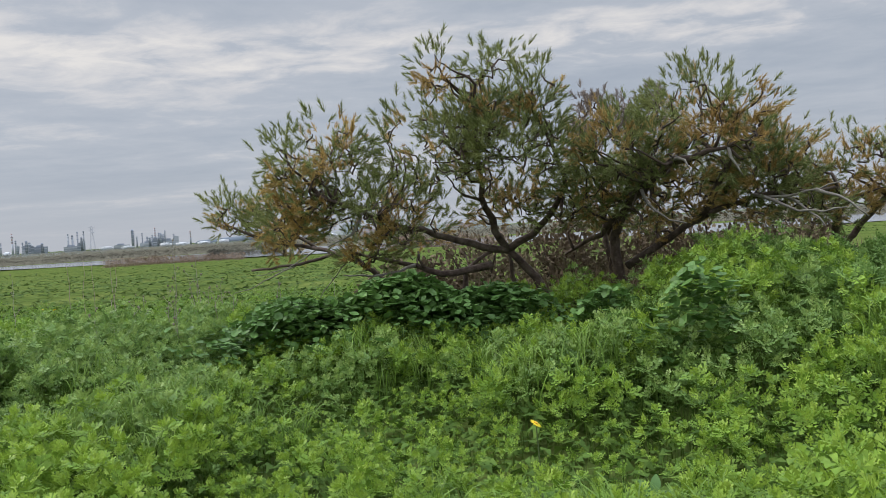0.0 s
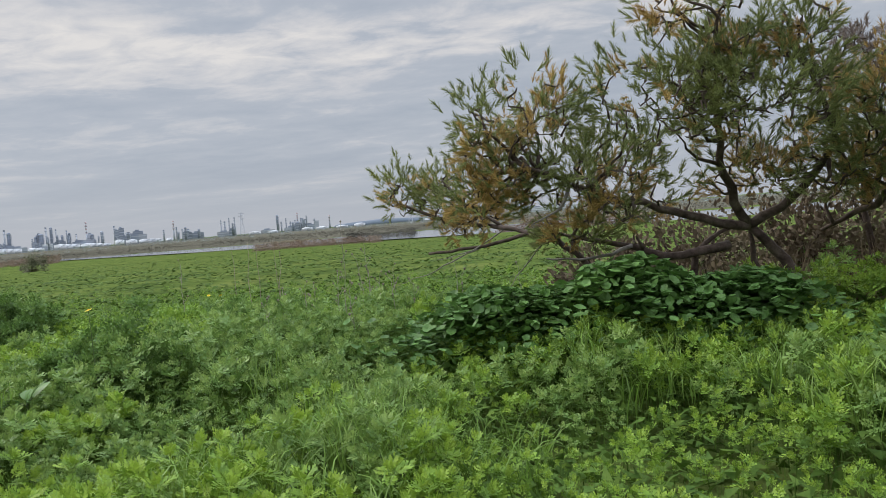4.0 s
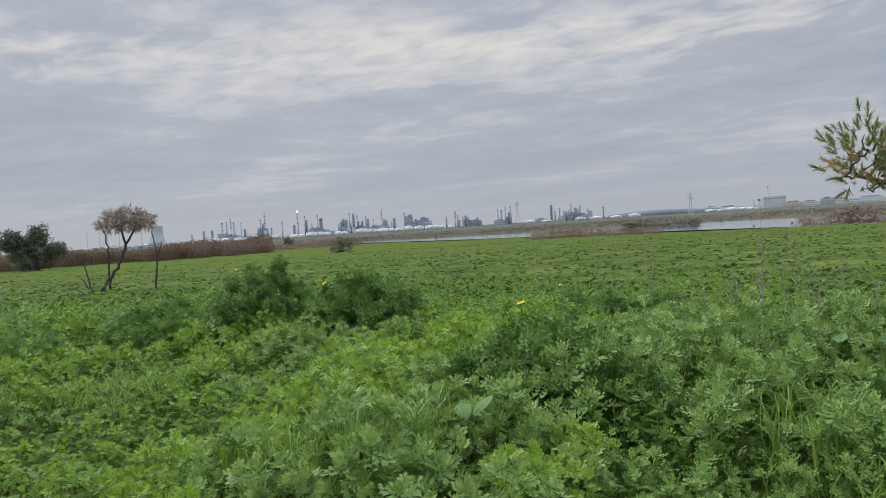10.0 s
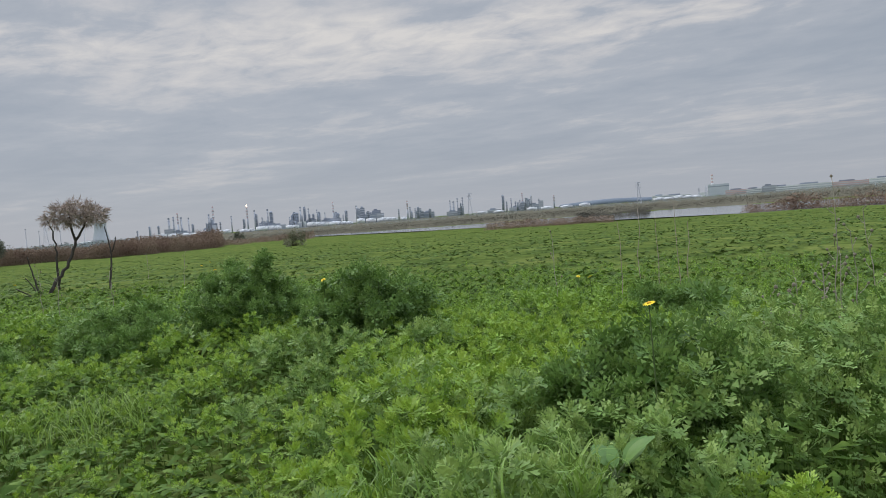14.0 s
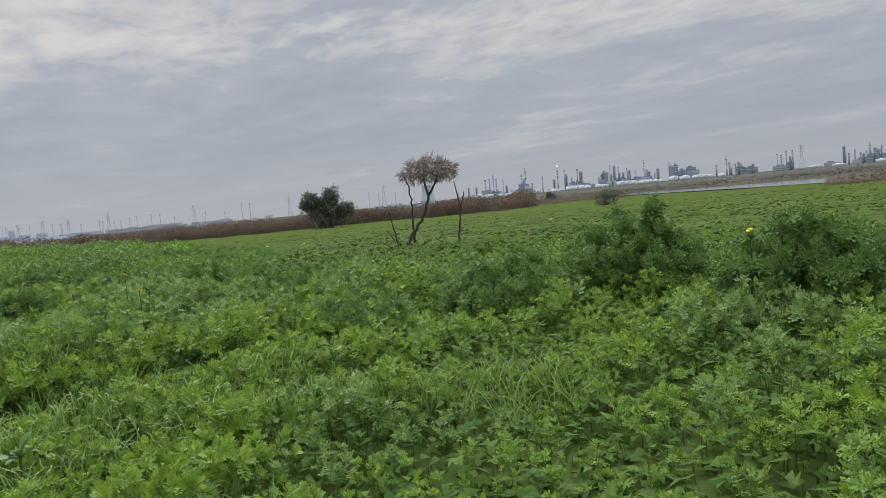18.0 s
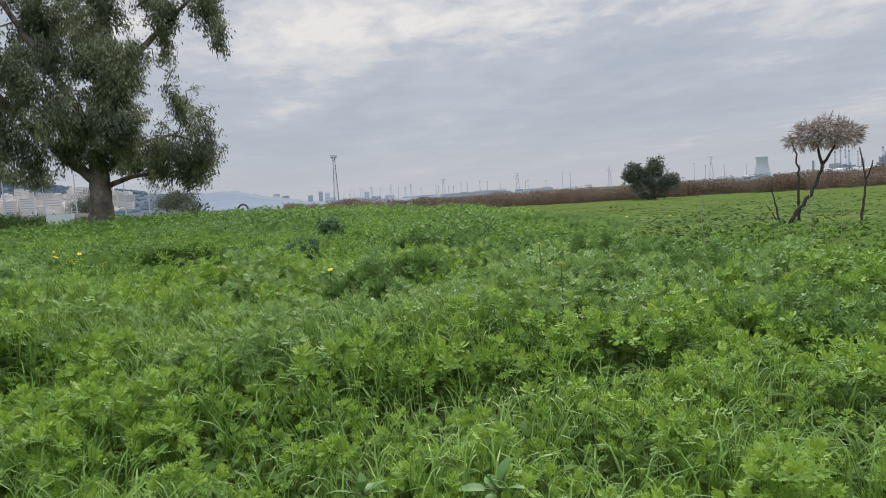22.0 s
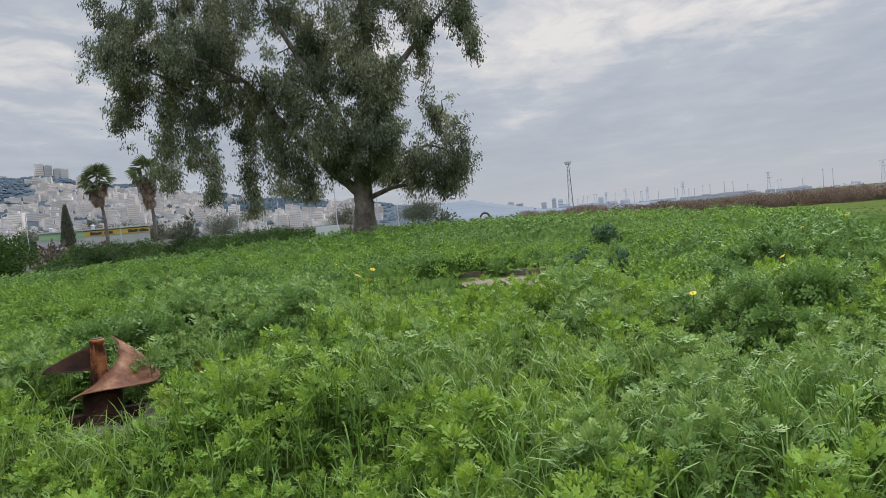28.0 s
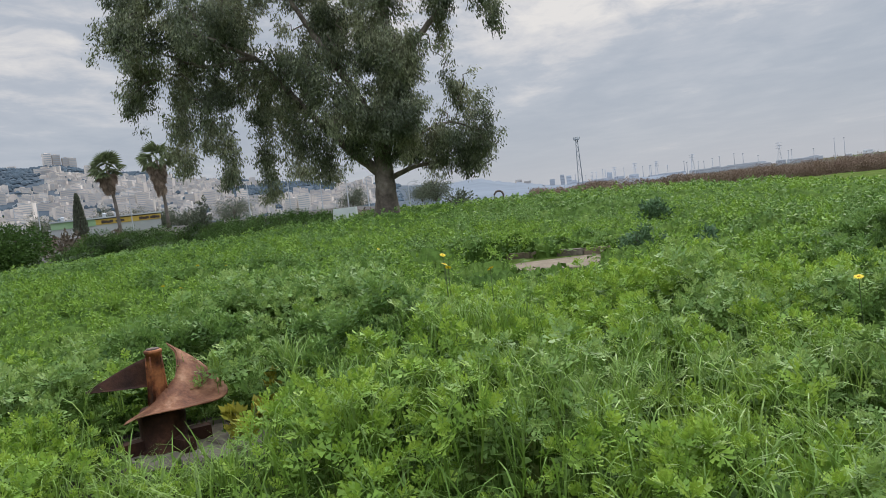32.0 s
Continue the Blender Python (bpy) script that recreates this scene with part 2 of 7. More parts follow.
M["dark_rust"] = material("dark_rusted_steel", [(0.020, 0.009, 0.007), (0.05, 0.02, 0.012), (0.10, 0.04, 0.022)], 6, 0.75, metal=0.2, fine=0.4, bump=0.007, bump_scale=50)
M["red_rust"] = material("flaking_red_rust", [(0.035, 0.014, 0.009), (0.14, 0.042, 0.016), (0.33, 0.12, 0.045)], 9, 0.55, metal=0.25, fine=0.45, bump=0.008, bump_scale=40, contrast=(0.36, 0.62))
M["soil"] = material("damp_dark_soil", [(0.022, 0.017, 0.011), (0.05, 0.040, 0.026)], 6, 0.95, fine=0.5, bump=0.03, bump_scale=25)
M["olive_bush"] = material("olive_grey_bush", [(0.115, 0.125, 0.075), (0.165, 0.170, 0.105), (0.215, 0.205, 0.140)], 0.3, 0.95, leaf=0.1, vary=0.2, island=True, spec=0.04)
M["concrete"] = material("weathered_concrete", [(0.20, 0.175, 0.15), (0.33, 0.29, 0.25), (0.42, 0.38, 0.33)], 3.5, 0.95, fine=0.25, bump=0.008, bump_scale=40)
# far things: the grey-blue of kilometres of hazy air is mixed into their colours
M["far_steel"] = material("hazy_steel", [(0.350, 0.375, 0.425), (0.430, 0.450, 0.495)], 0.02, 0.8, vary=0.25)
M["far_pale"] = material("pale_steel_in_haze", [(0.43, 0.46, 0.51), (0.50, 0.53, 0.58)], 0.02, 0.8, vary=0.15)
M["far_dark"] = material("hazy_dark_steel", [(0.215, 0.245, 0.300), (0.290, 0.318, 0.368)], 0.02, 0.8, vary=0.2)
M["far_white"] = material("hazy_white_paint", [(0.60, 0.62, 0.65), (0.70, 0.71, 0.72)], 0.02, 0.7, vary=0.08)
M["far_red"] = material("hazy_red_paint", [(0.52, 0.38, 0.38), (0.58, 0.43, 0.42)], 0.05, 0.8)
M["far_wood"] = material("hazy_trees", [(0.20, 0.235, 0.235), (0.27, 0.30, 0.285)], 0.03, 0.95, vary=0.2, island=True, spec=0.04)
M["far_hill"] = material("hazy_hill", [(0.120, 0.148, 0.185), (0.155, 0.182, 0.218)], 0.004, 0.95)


# ---- mesh helpers ----
class Geo:
    """Gathers triangles and makes one mesh of them."""

    def __init__(self):
        self.v, self.f, self.n = [], [], 0

    def add(self, v, f):
        v, f = np.asarray(v, dtype=np.float32).reshape(-1, 3), np.asarray(f, dtype=np.int64).reshape(-1, 3)
        self.v.append(v)
        self.f.append(f + self.n)
        self.n += len(v)
        return self

    def many(self, v, f, spots):
        """Copies of one little mesh: spots is an array of 4 x 4 matrices."""
        v, f, spots = np.asarray(v, dtype=np.float64), np.asarray(f), np.asarray(spots)
        if not len(spots):
            return self
        w = np.einsum("nij,kj->nki", spots[:, :3, :3], v) + spots[:, None, :3, 3]
        g = f[None] + (np.arange(len(spots)) * len(v))[:, None, None]
        return self.add(w.reshape(-1, 3), g.reshape(-1, 3))

    def mesh(self, name, mat, smooth_faces=False):
        v = np.concatenate(self.v) if self.v else np.zeros((0, 3))
        f = np.concatenate(self.f) if self.f else np.zeros((0, 3), dtype=np.int64)
        me = bpy.data.meshes.new(name)
        me.vertices.add(len(v))
        me.vertices.foreach_set("co", v.astype(np.float32).ravel())
        me.loops.add(len(f) * 3)
        me.loops.foreach_set("vertex_index", f.astype(np.int32).ravel())
        me.polygons.add(len(f))
        me.polygons.foreach_set("loop_start", np.arange(0, len(f) * 3, 3, dtype=np.int32))
        me.polygons.foreach_set("use_smooth", np.full(len(f), smooth_faces))
        me.materials.append(mat)
        me.update(calc_edges=True)
        return me


def part(name, geo, mat, parent=None, label="", smooth_faces=False):
    ob = new(name, geo.mesh(name, mat, smooth_faces))
    if parent is not None:
        ob.parent = parent
    if label:
        tagged(ob, label)
    return ob


def thing(name, label, category, group="", at=(0, 0, 0), turn=0.0):
    ob = new(name)
    ob.matrix_basis = pose(*at, 0, 0, turn)
    return tagged(ob, label, category, group)


def whole(name, geo, mat, label, category, group="", kind="", smooth_faces=False):
    return tagged(part(name, geo, mat, None, "", smooth_faces), label, category, group, kind)


def tube(points, radii, sides=6, cap=True):
    """A tapered pipe along points."""
    p = np.asarray(points, dtype=float)
    r = np.broadcast_to(np.asarray(radii, dtype=float), (len(p),))
    d = np.gradient(p, axis=0)
    d /= np.linalg.norm(d, axis=1)[:, None] + 1e-12
    ref = np.array([0.0, 0.0, 1.0]) if abs(d[:, 2]).mean() < 0.85 else np.array([1.0, 0.0, 0.0])
    s = np.cross(d, ref)
    s /= np.linalg.norm(s, axis=1)[:, None] + 1e-12
    u = np.cross(s, d)
    a = np.arange(sides) * 2 * np.pi / sides
    v = p[:, None] + r[:, None, None] * (np.cos(a)[None, :, None] * s[:, None] + np.sin(a)[None, :, None] * u[:, None])
    v = v.reshape(-1, 3)
    f = []
    for i in range(len(p) - 1):
        for k in range(sides):
            x, y = i * sides + k, i * sides + (k + 1) % sides
            f += [(x, y, y + sides), (x, y + sides, x + sides)]
    if cap:
        v = np.concatenate([v, p[:1], p[-1:]])
        n = len(v)
        for k in range(sides):
            f += [(n - 2, (k + 1) % sides, k), (n - 1, (len(p) - 1) * sides + k, (len(p) - 1) * sides + (k + 1) % sides)]
    return v, np.array(f)


def box(x0, y0, z0, x1, y1, z1):
    v = [(x, y, z) for z in (z0, z1) for y in (y0, y1) for x in (x0, x1)]
    f = [(0, 2, 1), (1, 2, 3), (4, 5, 6), (5, 7, 6), (0, 1, 4), (1, 5, 4), (2, 6, 3), (3, 6, 7), (0, 4, 2), (2, 4, 6), (1, 3, 5), (3, 7, 5)]
    return np.array(v, dtype=float), np.array(f)


def lathe(profile, sides=16):
    """A turned body: (radius, height) from bottom to top."""
    pr = np.array(profile, dtype=float)
    a = np.arange(sides) * 2 * np.pi / sides
    v = np.stack([pr[:, None, 0] * np.cos(a), pr[:, None, 0] * np.sin(a), np.broadcast_to(pr[:, None, 1], (len(pr), sides))], -1).reshape(-1, 3)
    f = []
    for i in range(len(pr) - 1):
        for k in range(sides):
            x, y = i * sides + k, i * sides + (k + 1) % sides
            f += [(x, y, y + sides), (x, y + sides, x + sides)]
    v = np.concatenate([v, [(0, 0, pr[0, 1])], [(0, 0, pr[-1, 1])]])
    n = len(v)
    for k in range(sides):
        f += [(n - 2, (k + 1) % sides, k), (n - 1, (len(pr) - 1) * sides + k, (len(pr) - 1) * sides + (k + 1) % sides)]
    return v, np.array(f)


def turned(rng, n, lean=0.25):
    """Random upright frames, turned about z and leaning a little: n 3 x 3 matrices."""
    a = rng.uniform(0, 2 * np.pi, n)
    t = np.abs(rng.normal(0, lean, n))
    b = rng.uniform(0, 2 * np.pi, n)
    z = np.stack([np.sin(t) * np.cos(b), np.sin(t) * np.sin(b), np.cos(t)], -1)
    x = np.stack([np.cos(a), np.sin(a), np.zeros(n)], -1)
    y = np.cross(z, x)
    y /= np.linalg.norm(y, axis=1)[:, None]
    x = np.cross(y, z)
    return np.stack([x, y, z], -1)


def along(rng, d):
    """Frames whose z axis is the given direction, with a random turn about it."""
    d = d / (np.linalg.norm(d, axis=1)[:, None] + 1e-9)
    r = rng.normal(size=d.shape)
    x = np.cross(d, r)
    x /= np.linalg.norm(x, axis=1)[:, None] + 1e-9
    return np.stack([x, np.cross(d, x), d], -1)


def spots(rot, scale, place):
    n = len(place)
    m = np.zeros((n, 4, 4))
    s = np.broadcast_to(np.asarray(scale, dtype=float), (n,)) if np.ndim(scale) < 2 else scale
    m[:, :3, :3] = rot * (s[:, None, None] if s.ndim == 1 else s[:, None, :])
    m[:, :3, 3] = place
    m[:, 3, 3] = 1
    return m


def value_noise(x, y, size, seed):
    """Smooth noise between 0 and 1 with hills about size wide."""
    g = np.random.default_rng(seed).random((64, 64))
    u, w = np.asarray(x, dtype=float) / size + 100.37, np.asarray(y, dtype=float) / size + 100.73
    i, k = np.floor(u).astype(int), np.floor(w).astype(int)
    a, b = u - i, w - k
    a, b = a * a * (3 - 2 * a), b * b * (3 - 2 * b)
    q = lambda p, r: g[p % 64, r % 64]
    return (q(i, k) * (1 - a) + q(i + 1, k) * a) * (1 - b) + (q(i, k + 1) * (1 - a) + q(i + 1, k + 1) * a) * b


def bearing(azimuth, distance, height=0.0):
    """A place seen from the middle of the walk: degrees to the left of north, metres."""
    return Vector((-8 - math.sin(radians(azimuth)) * distance, 3 + math.cos(radians(azimuth)) * distance, height))


# ---- ground ----
PLAIN = -4.9


def land(x, y):
    """Height of the bare ground: a low mound that falls to a wide plain."""
    x, y = np.asarray(x, dtype=float), np.asarray(y, dtype=float)
    r = np.hypot(x + 8, y - 3)
    az = np.degrees(np.arctan2(-(x + 8), y - 3))
    west = smooth(62, 84, np.abs(az))
    start, end = 24 + 38 * west, 235 - 60 * west
    k = np.clip((r - start) / (end - start), 0, 1)
    south = smooth(88, 106, az)
    z = PLAIN * (1 - (1 - k) ** 1.25) * (1 - south) + 2.4 * south * smooth(82, 112, r)
    z = z + 0.95 * np.exp(-((x + 44) ** 2 / 330 + (y + 2) ** 2 / 190))
    z = z + 0.12 * np.exp(-((x + 14.55) ** 2 + (y + 1.05) ** 2) / 1.2)
    z = z + 0.62 * np.exp(-((x - 3.6) ** 2 + (y - 7.6) ** 2) / 7.0)
    z = z + 0.25 * np.exp(-((x + 22) ** 2 + (y - 15) ** 2) / 60)
    z = z + (value_noise(x, y, 7.0, 5) - 0.5) * 0.16 * smooth(3, 9, r) + (value_noise(x, y, 40.0, 6) - 0.5) * 0.5 * smooth(40, 90, r)
    return z


WALK = np.array([(0, 0), (-1.6, 1.6), (-3.0, 2.6), (-5.2, 3.5), (-7.0, 3.3), (-8.6, 2.7), (-10.3, 1.4)], dtype=float)


def off_walk(x, y):
    """Metres from the trodden line."""
    p, best = np.stack([x, y], -1), np.full(np.shape(x), 1e9)
    for a, b in zip(WALK[:-1], WALK[1:]):
        d = b - a
        k = np.clip(((p - a) @ d) / (d @ d), 0, 1)
        best = np.minimum(best, np.linalg.norm(p - (a + k[..., None] * d), axis=-1))
    return best


# (x, y, radius, height) of the tall clumps and, with minus, of the low lanes of the meadow
CLUMPS = [(-4.2, 9.2, 1.6, 0.22), (-12.7, 5.4, 0.9, 0.30), (-14.5, 7.2, 1.6, 0.25),
          (3.0, 6.2, 1.3, 0.10), (4.6, 7.0, 1.5, 0.05), (-7.4, 5.4, 1.5, -0.22), (-9.0, 7.4, 1.4, -0.20), (-12.2, 8.2, 1.3, -0.2), (-11.0, 1.8, 1.6, -0.12),
          (-0.5, 4.6, 1.6, -0.1), (-16.4, 2.2, 1.2, 0.12), (-21.5, 1.85, 1.0, -0.40), (-20.2, 1.8, 1.1, -0.34), (-18.7, 1.8, 1.1, -0.28), (-17.2, 1.7, 0.9, -0.14), (-4.5, 5.1, 0.8, 0.22), (-22.0, 0.5, 1.0, -0.42), (-20.6, 0.6, 1.0, -0.34), (-19.2, 0.8, 1.0, -0.2), (-13.6, 4.2, 1.1, 0.14), (-17.5, -1.5, 1.4, 0.25), (-20.0, 6.5, 1.8, 0.3), (-13.85, -0.65, 0.75, -0.36), (-15.2, 0.9, 0.6, 0.25), (-15.0, -2.2, 0.6, 0.3)]
BARE = [(-14.55, -1.05, 0.36), (-14.3, -0.8, 0.20), (-14.5, -0.5, 0.25), (-23.2, 1.5, 0.85), (-23.3, 0.7, 0.6), (-23.3, 2.4, 0.7), (-22.4, 1.9, 0.45), (-24.4, 1.1, 0.22), (-24.1, 2.2, 0.22), (-23.8, 2.9, 0.2), (-29.0, -6.3, 0.8), (-29.4, -7.4, 0.6), (-28.8, -5.2, 0.6)]


# (x, y, width, height) of the dark bushy stands
TALL = [(-11.2, 10.4, 1.7, 1.10, "weed_dark", "tall bushy clump of dark green weeds"), (-9.05, 10.25, 1.6, 0.98, "weed_dark", "broad bushy clump of dark green weeds"), (-5.0, 7.1, 1.2, 0.95, "weed_dark", "dense dark clump of feathery weeds"),
        (-12.1, 9.2, 1.6, 0.68, "weed_mid", "leafy grey-green clump of weeds"), (-15.5, 7.3, 2.4, 0.78, "weed_mid", "wide clump of tall grey-green weeds"), (-12.5, 7.2, 1.5, 0.55, "weed_mid", "low clump of grey-green weeds"),
        (-2.8, 10.1, 1.5, 0.62, "weed_dark", "dark leafy clump of weeds beside the tamarisk"), (-15.9, 4.4, 1.7, 0.86, "weed_mid", "stand of tall stalky weeds"), (-5.6, 11.6, 1.6, 0.60, "weed_mid", "feathery grey-green clump of weeds"),
        (3.2, 7.2, 2.0, 0.66, "weed_mid", "large teal-green clump of weeds on the mound"), (4.4, 7.0, 2.0, 0.62, "weed_mid", "teal-green clump of weeds on the mound"), (3.9, 5.9, 1.8, 0.6, "weed_mid", "leafy teal-green clump of weeds"), (1.6, 6.2, 1.3, 0.55, "weed_dark", "dark clump of weeds below the tamarisk"),
        (-18.2, 5.4, 2.4, 0.82, "weed_dark", "wide dark stand of tall weeds"), (-15.75, -1.5, 1.2, 0.86, "weed_dark", "dark leafy weeds standing behind the propeller"), (-15.4, 0.1, 1.3, 0.88, "weed_dark", "tall dark weeds with bare stalks beside the propeller")]


def canopy(x, y):
    """Height of the weeds above the ground."""
    h = 0.50 + (smooth(0.3, 0.7, value_noise(x, y, 1.7, 11)) - 0.5) * 0.30 + (value_noise(x, y, 0.6, 12) - 0.5) * 0.24
    d, az = off_walk(x, y), np.degrees(np.arctan2(-(x + 8), y - 3))
    h = h * (1 - 0.76 * smooth(7.5, 12.5, d) * (1 - smooth(60, 76, az)))
    for cx, cy, cr, ch in CLUMPS:
        h = h + ch * np.exp(-(((x - cx) ** 2 + (y - cy) ** 2) / cr ** 2) ** 2)
    return np.maximum(h, 0.09)


def ground_sheet():
    rings = np.concatenate([np.linspace(0, 24, 70), np.geomspace(24.5, 4200, 100)])
    n = 180
    a = np.arange(n) * 2 * np.pi / n
    x, y = -8 + rings[:, None] * np.cos(a), 3 + rings[:, None] * np.sin(a)
    v = np.stack([x, y, land(x, y)], -1).reshape(-1, 3)
    i, k = np.meshgrid(np.arange(len(rings) - 1), np.arange(n), indexing="ij")
    q, w = i * n + k, i * n + (k + 1) % n
    f = np.concatenate([np.stack([q, q + n, w], -1).reshape(-1, 3), np.stack([w, q + n, w + n], -1).reshape(-1, 3)])
    g = Geo().add(v, f)
    whole("ground", g, M["ground"], "green weedy meadow on dark earth, falling to a plain", "ground", kind="structure", smooth_faces=True)


ground_sheet()


def river():
    near = [(-420, 365), (-300, 322), (-215, 292), (-150, 264), (-95, 250), (-60, 241), (-25, 224), (10, 212), (60, 205), (140, 215), (260, 240)]
    far = [(-430, 372), (-310, 345), (-230, 332), (-165, 338), (-115, 365), (-75, 372), (-30, 364), (10, 345), (60, 330), (140, 335), (260, 350)]
    g = Geo()
    v = [(x, y, PLAIN + 0.30) for x, y in near] + [(x, y, PLAIN + 0.30) for x, y in far]
    k = len(near)
    g.add(v, [t for i in range(k - 1) for t in ((i, i + 1, k + i), (i + 1, k + i + 1, k + i))])
    whole("water", g, M["water"], "pale grey river reflecting the clouds beyond the meadow", "river", kind="structure")


river()


# ---- weeds ----
def frond(rng, length, pairs, teeth, width):
    """One finely cut leaf along +x: a thin midrib with lobes that widen outwards and end in teeth, arched and then drooping."""
    v, f = [], []

    def arch(k):
        return length * (0.20 * k - 0.30 * k * k)

    v.extend([(0, width * 0.5, 0), (0, -width * 0.5, 0), (length * 0.8, 0, arch(0.8))])
    f.append((0, 1, 2))
    for i in range(pairs + 1):
        k = 0.24 + 0.60 * i / pairs
        size = length * (0.22 + 0.16 * math.sin(math.pi * k)) * rng.uniform(0.85, 1.15)
        for side in ((-1, 1) if i < pairs else (0,)):
            a = side * radians(72 - 34 * k + rng.uniform(-10, 10))
            u = np.array([math.cos(a), math.sin(a), rng.uniform(-0.15, 0.3)])
            w = np.array([-math.sin(a), math.cos(a), rng.uniform(-0.1, 0.1)]) * size * (0.42 if teeth else 0.38)
            p, n = np.array([length * k, 0, arch(k)]), len(v)
            if teeth:
                v.extend([p, p + u * size * 0.80 + w, p + u * size * 0.72, p + u * size * 0.9 - w * 0.7, p + u * size * 1.12 + w * 0.2])
                f.extend([(n, n + 2, n + 1), (n, n + 3, n + 4)])
            else:
                v.extend([p - w * 0.25, p + u * size + w, p + u * size * 1.05 - w])
                f.append((n, n + 2, n + 1))
    return np.array(v), np.array(f)


def trefoil(length, width):
    """A plain three-pointed leaf along +x, for what is seen small."""
    return np.array([(0, 0, 0), (length, 0, -0.06 * length), (length * 0.55, width, 0.08 * length), (length * 0.55, -width, 0.08 * length), (length * 0.35, 0, 0.06 * length)]), np.array([(0, 4, 2), (0, 3, 4), (4, 3, 1), (4, 1, 2)])[[0, 1, 3]]


def weed_head(rng, leaves, length, make, drop=0.30):
    """The leafy top of one shoot, its heart at a height of 0: old leaves spread outside, young ones upright inside."""
    halves = ([], []), ([], [])
    for i in range(leaves):
        k = (i + 0.5) / leaves
        v, f = make(length * (0.62 + 0.45 * k) * rng.uniform(0.85, 1.15))
        m = Matrix.Rotation(i * 2.4 + rng.uniform(-0.3, 0.3), 3, "Z") @ Matrix.Rotation(-radians(78 - 74 * k + rng.uniform(-10, 10)), 3, "Y") @ Matrix.Rotation(rng.uniform(-0.4, 0.4), 3, "X")
        v = v @ np.array(m).T
        v[:, 2] -= length * drop * k
        half = halves[1] if k < 0.45 else halves[0]
        half[0].append(v)
        half[1].append(f)
    return tuple((np.concatenate(vs), np.concatenate([f + n for f, n in zip(fs, np.cumsum([0] + [len(v) for v in vs]))])) for vs, fs in halves)


def dome(rng, x, y, z, high, radius, shoots, skirt):
    """Shoots of bushy plants: places on a dome round every stalk and, lower, round the sides; with the way each one points and its plant."""
    n = len(x)
    i = np.arange(shoots + skirt)
    th = np.where(i < shoots, np.radians(88) * np.sqrt((i + 0.2) / shoots), np.radians(84))
    th = np.clip(th[None] + rng.normal(0, 0.12, (n, len(i))), 0, 1.7)
    az = i[None] * 2.4 + rng.uniform(0, 6.28, (n, 1)) + rng.normal(0, 0.25, (n, len(i)))
    down = np.where(i < shoots, 0, rng.uniform(0.10, 0.62, (n, len(i))))
    r = radius[:, None] * np.sin(th) * (1 + 0.25 * (i >= shoots)) * rng.uniform(0.8, 1.2, (n, len(i)))
    h = np.maximum(high[:, None] * (1 - down) - radius[:, None] * 1.25 * (1 - np.cos(th)) + rng.normal(0, 0.018, (n, len(i))), 0.03)
    p = np.stack([x[:, None] + r * np.cos(az), y[:, None] + r * np.sin(az), z[:, None] + h], -1)
    d = np.stack([np.sin(th) * np.cos(az), np.sin(th) * np.sin(az), np.cos(th) + 0.45 + 0 * az], -1)
    return p.reshape(-1, 3), d.reshape(-1, 3), np.repeat(np.arange(n), len(i)), np.tile(i >= shoots, n)


def in_view(x, y):
    """Keeps the ground north and west of the walk, which is all that is ever seen."""
    edge = np.interp(-np.asarray(x), -WALK[:, 0], WALK[:, 1]) - 0.7 - 0.97 * np.maximum(0, -10.3 - x)
    return (y > edge) & (x < 1.6 + 0.72 * np.maximum(0, y))


def scatter(rng, gap, reach, low, high):
    """Plants about gap apart, in the seen land between two distances from the walk."""
    x, y = np.meshgrid(np.arange(-8 - reach, 6 + reach, gap), np.arange(-6 - reach * 0.8, 6 + reach, gap))
    x, y = x.ravel() + rng.uniform(-0.5, 0.5, x.size) * gap, y.ravel() + rng.uniform(-0.5, 0.5, x.size) * gap
    d = off_walk(x, y)
    az = np.degrees(np.arctan2(-(x + 8), y - 3))
    r = np.hypot(x + 8, y - 3)
    keep = (d >= low) & (d < high) & in_view(x, y) & ((az < 100) | (r < 56)) & ((az > 70) | (r < 17 + rng.normal(0, 1.5, len(x))))
    for cx, cy, cr in BARE:
        keep &= (x - cx) ** 2 + (y - cy) ** 2 > cr ** 2
    return x[keep], y[keep], d[keep]


def kite(length, width, sag=0.0):
    """A plain pointed leaf along +x."""
    return np.array([(0, 0, 0), (length * 0.4, width / 2, sag * 0.3), (length, 0, sag), (length * 0.4, -width / 2, sag * 0.3)]), np.array([(0, 1, 2), (0, 2, 3)])


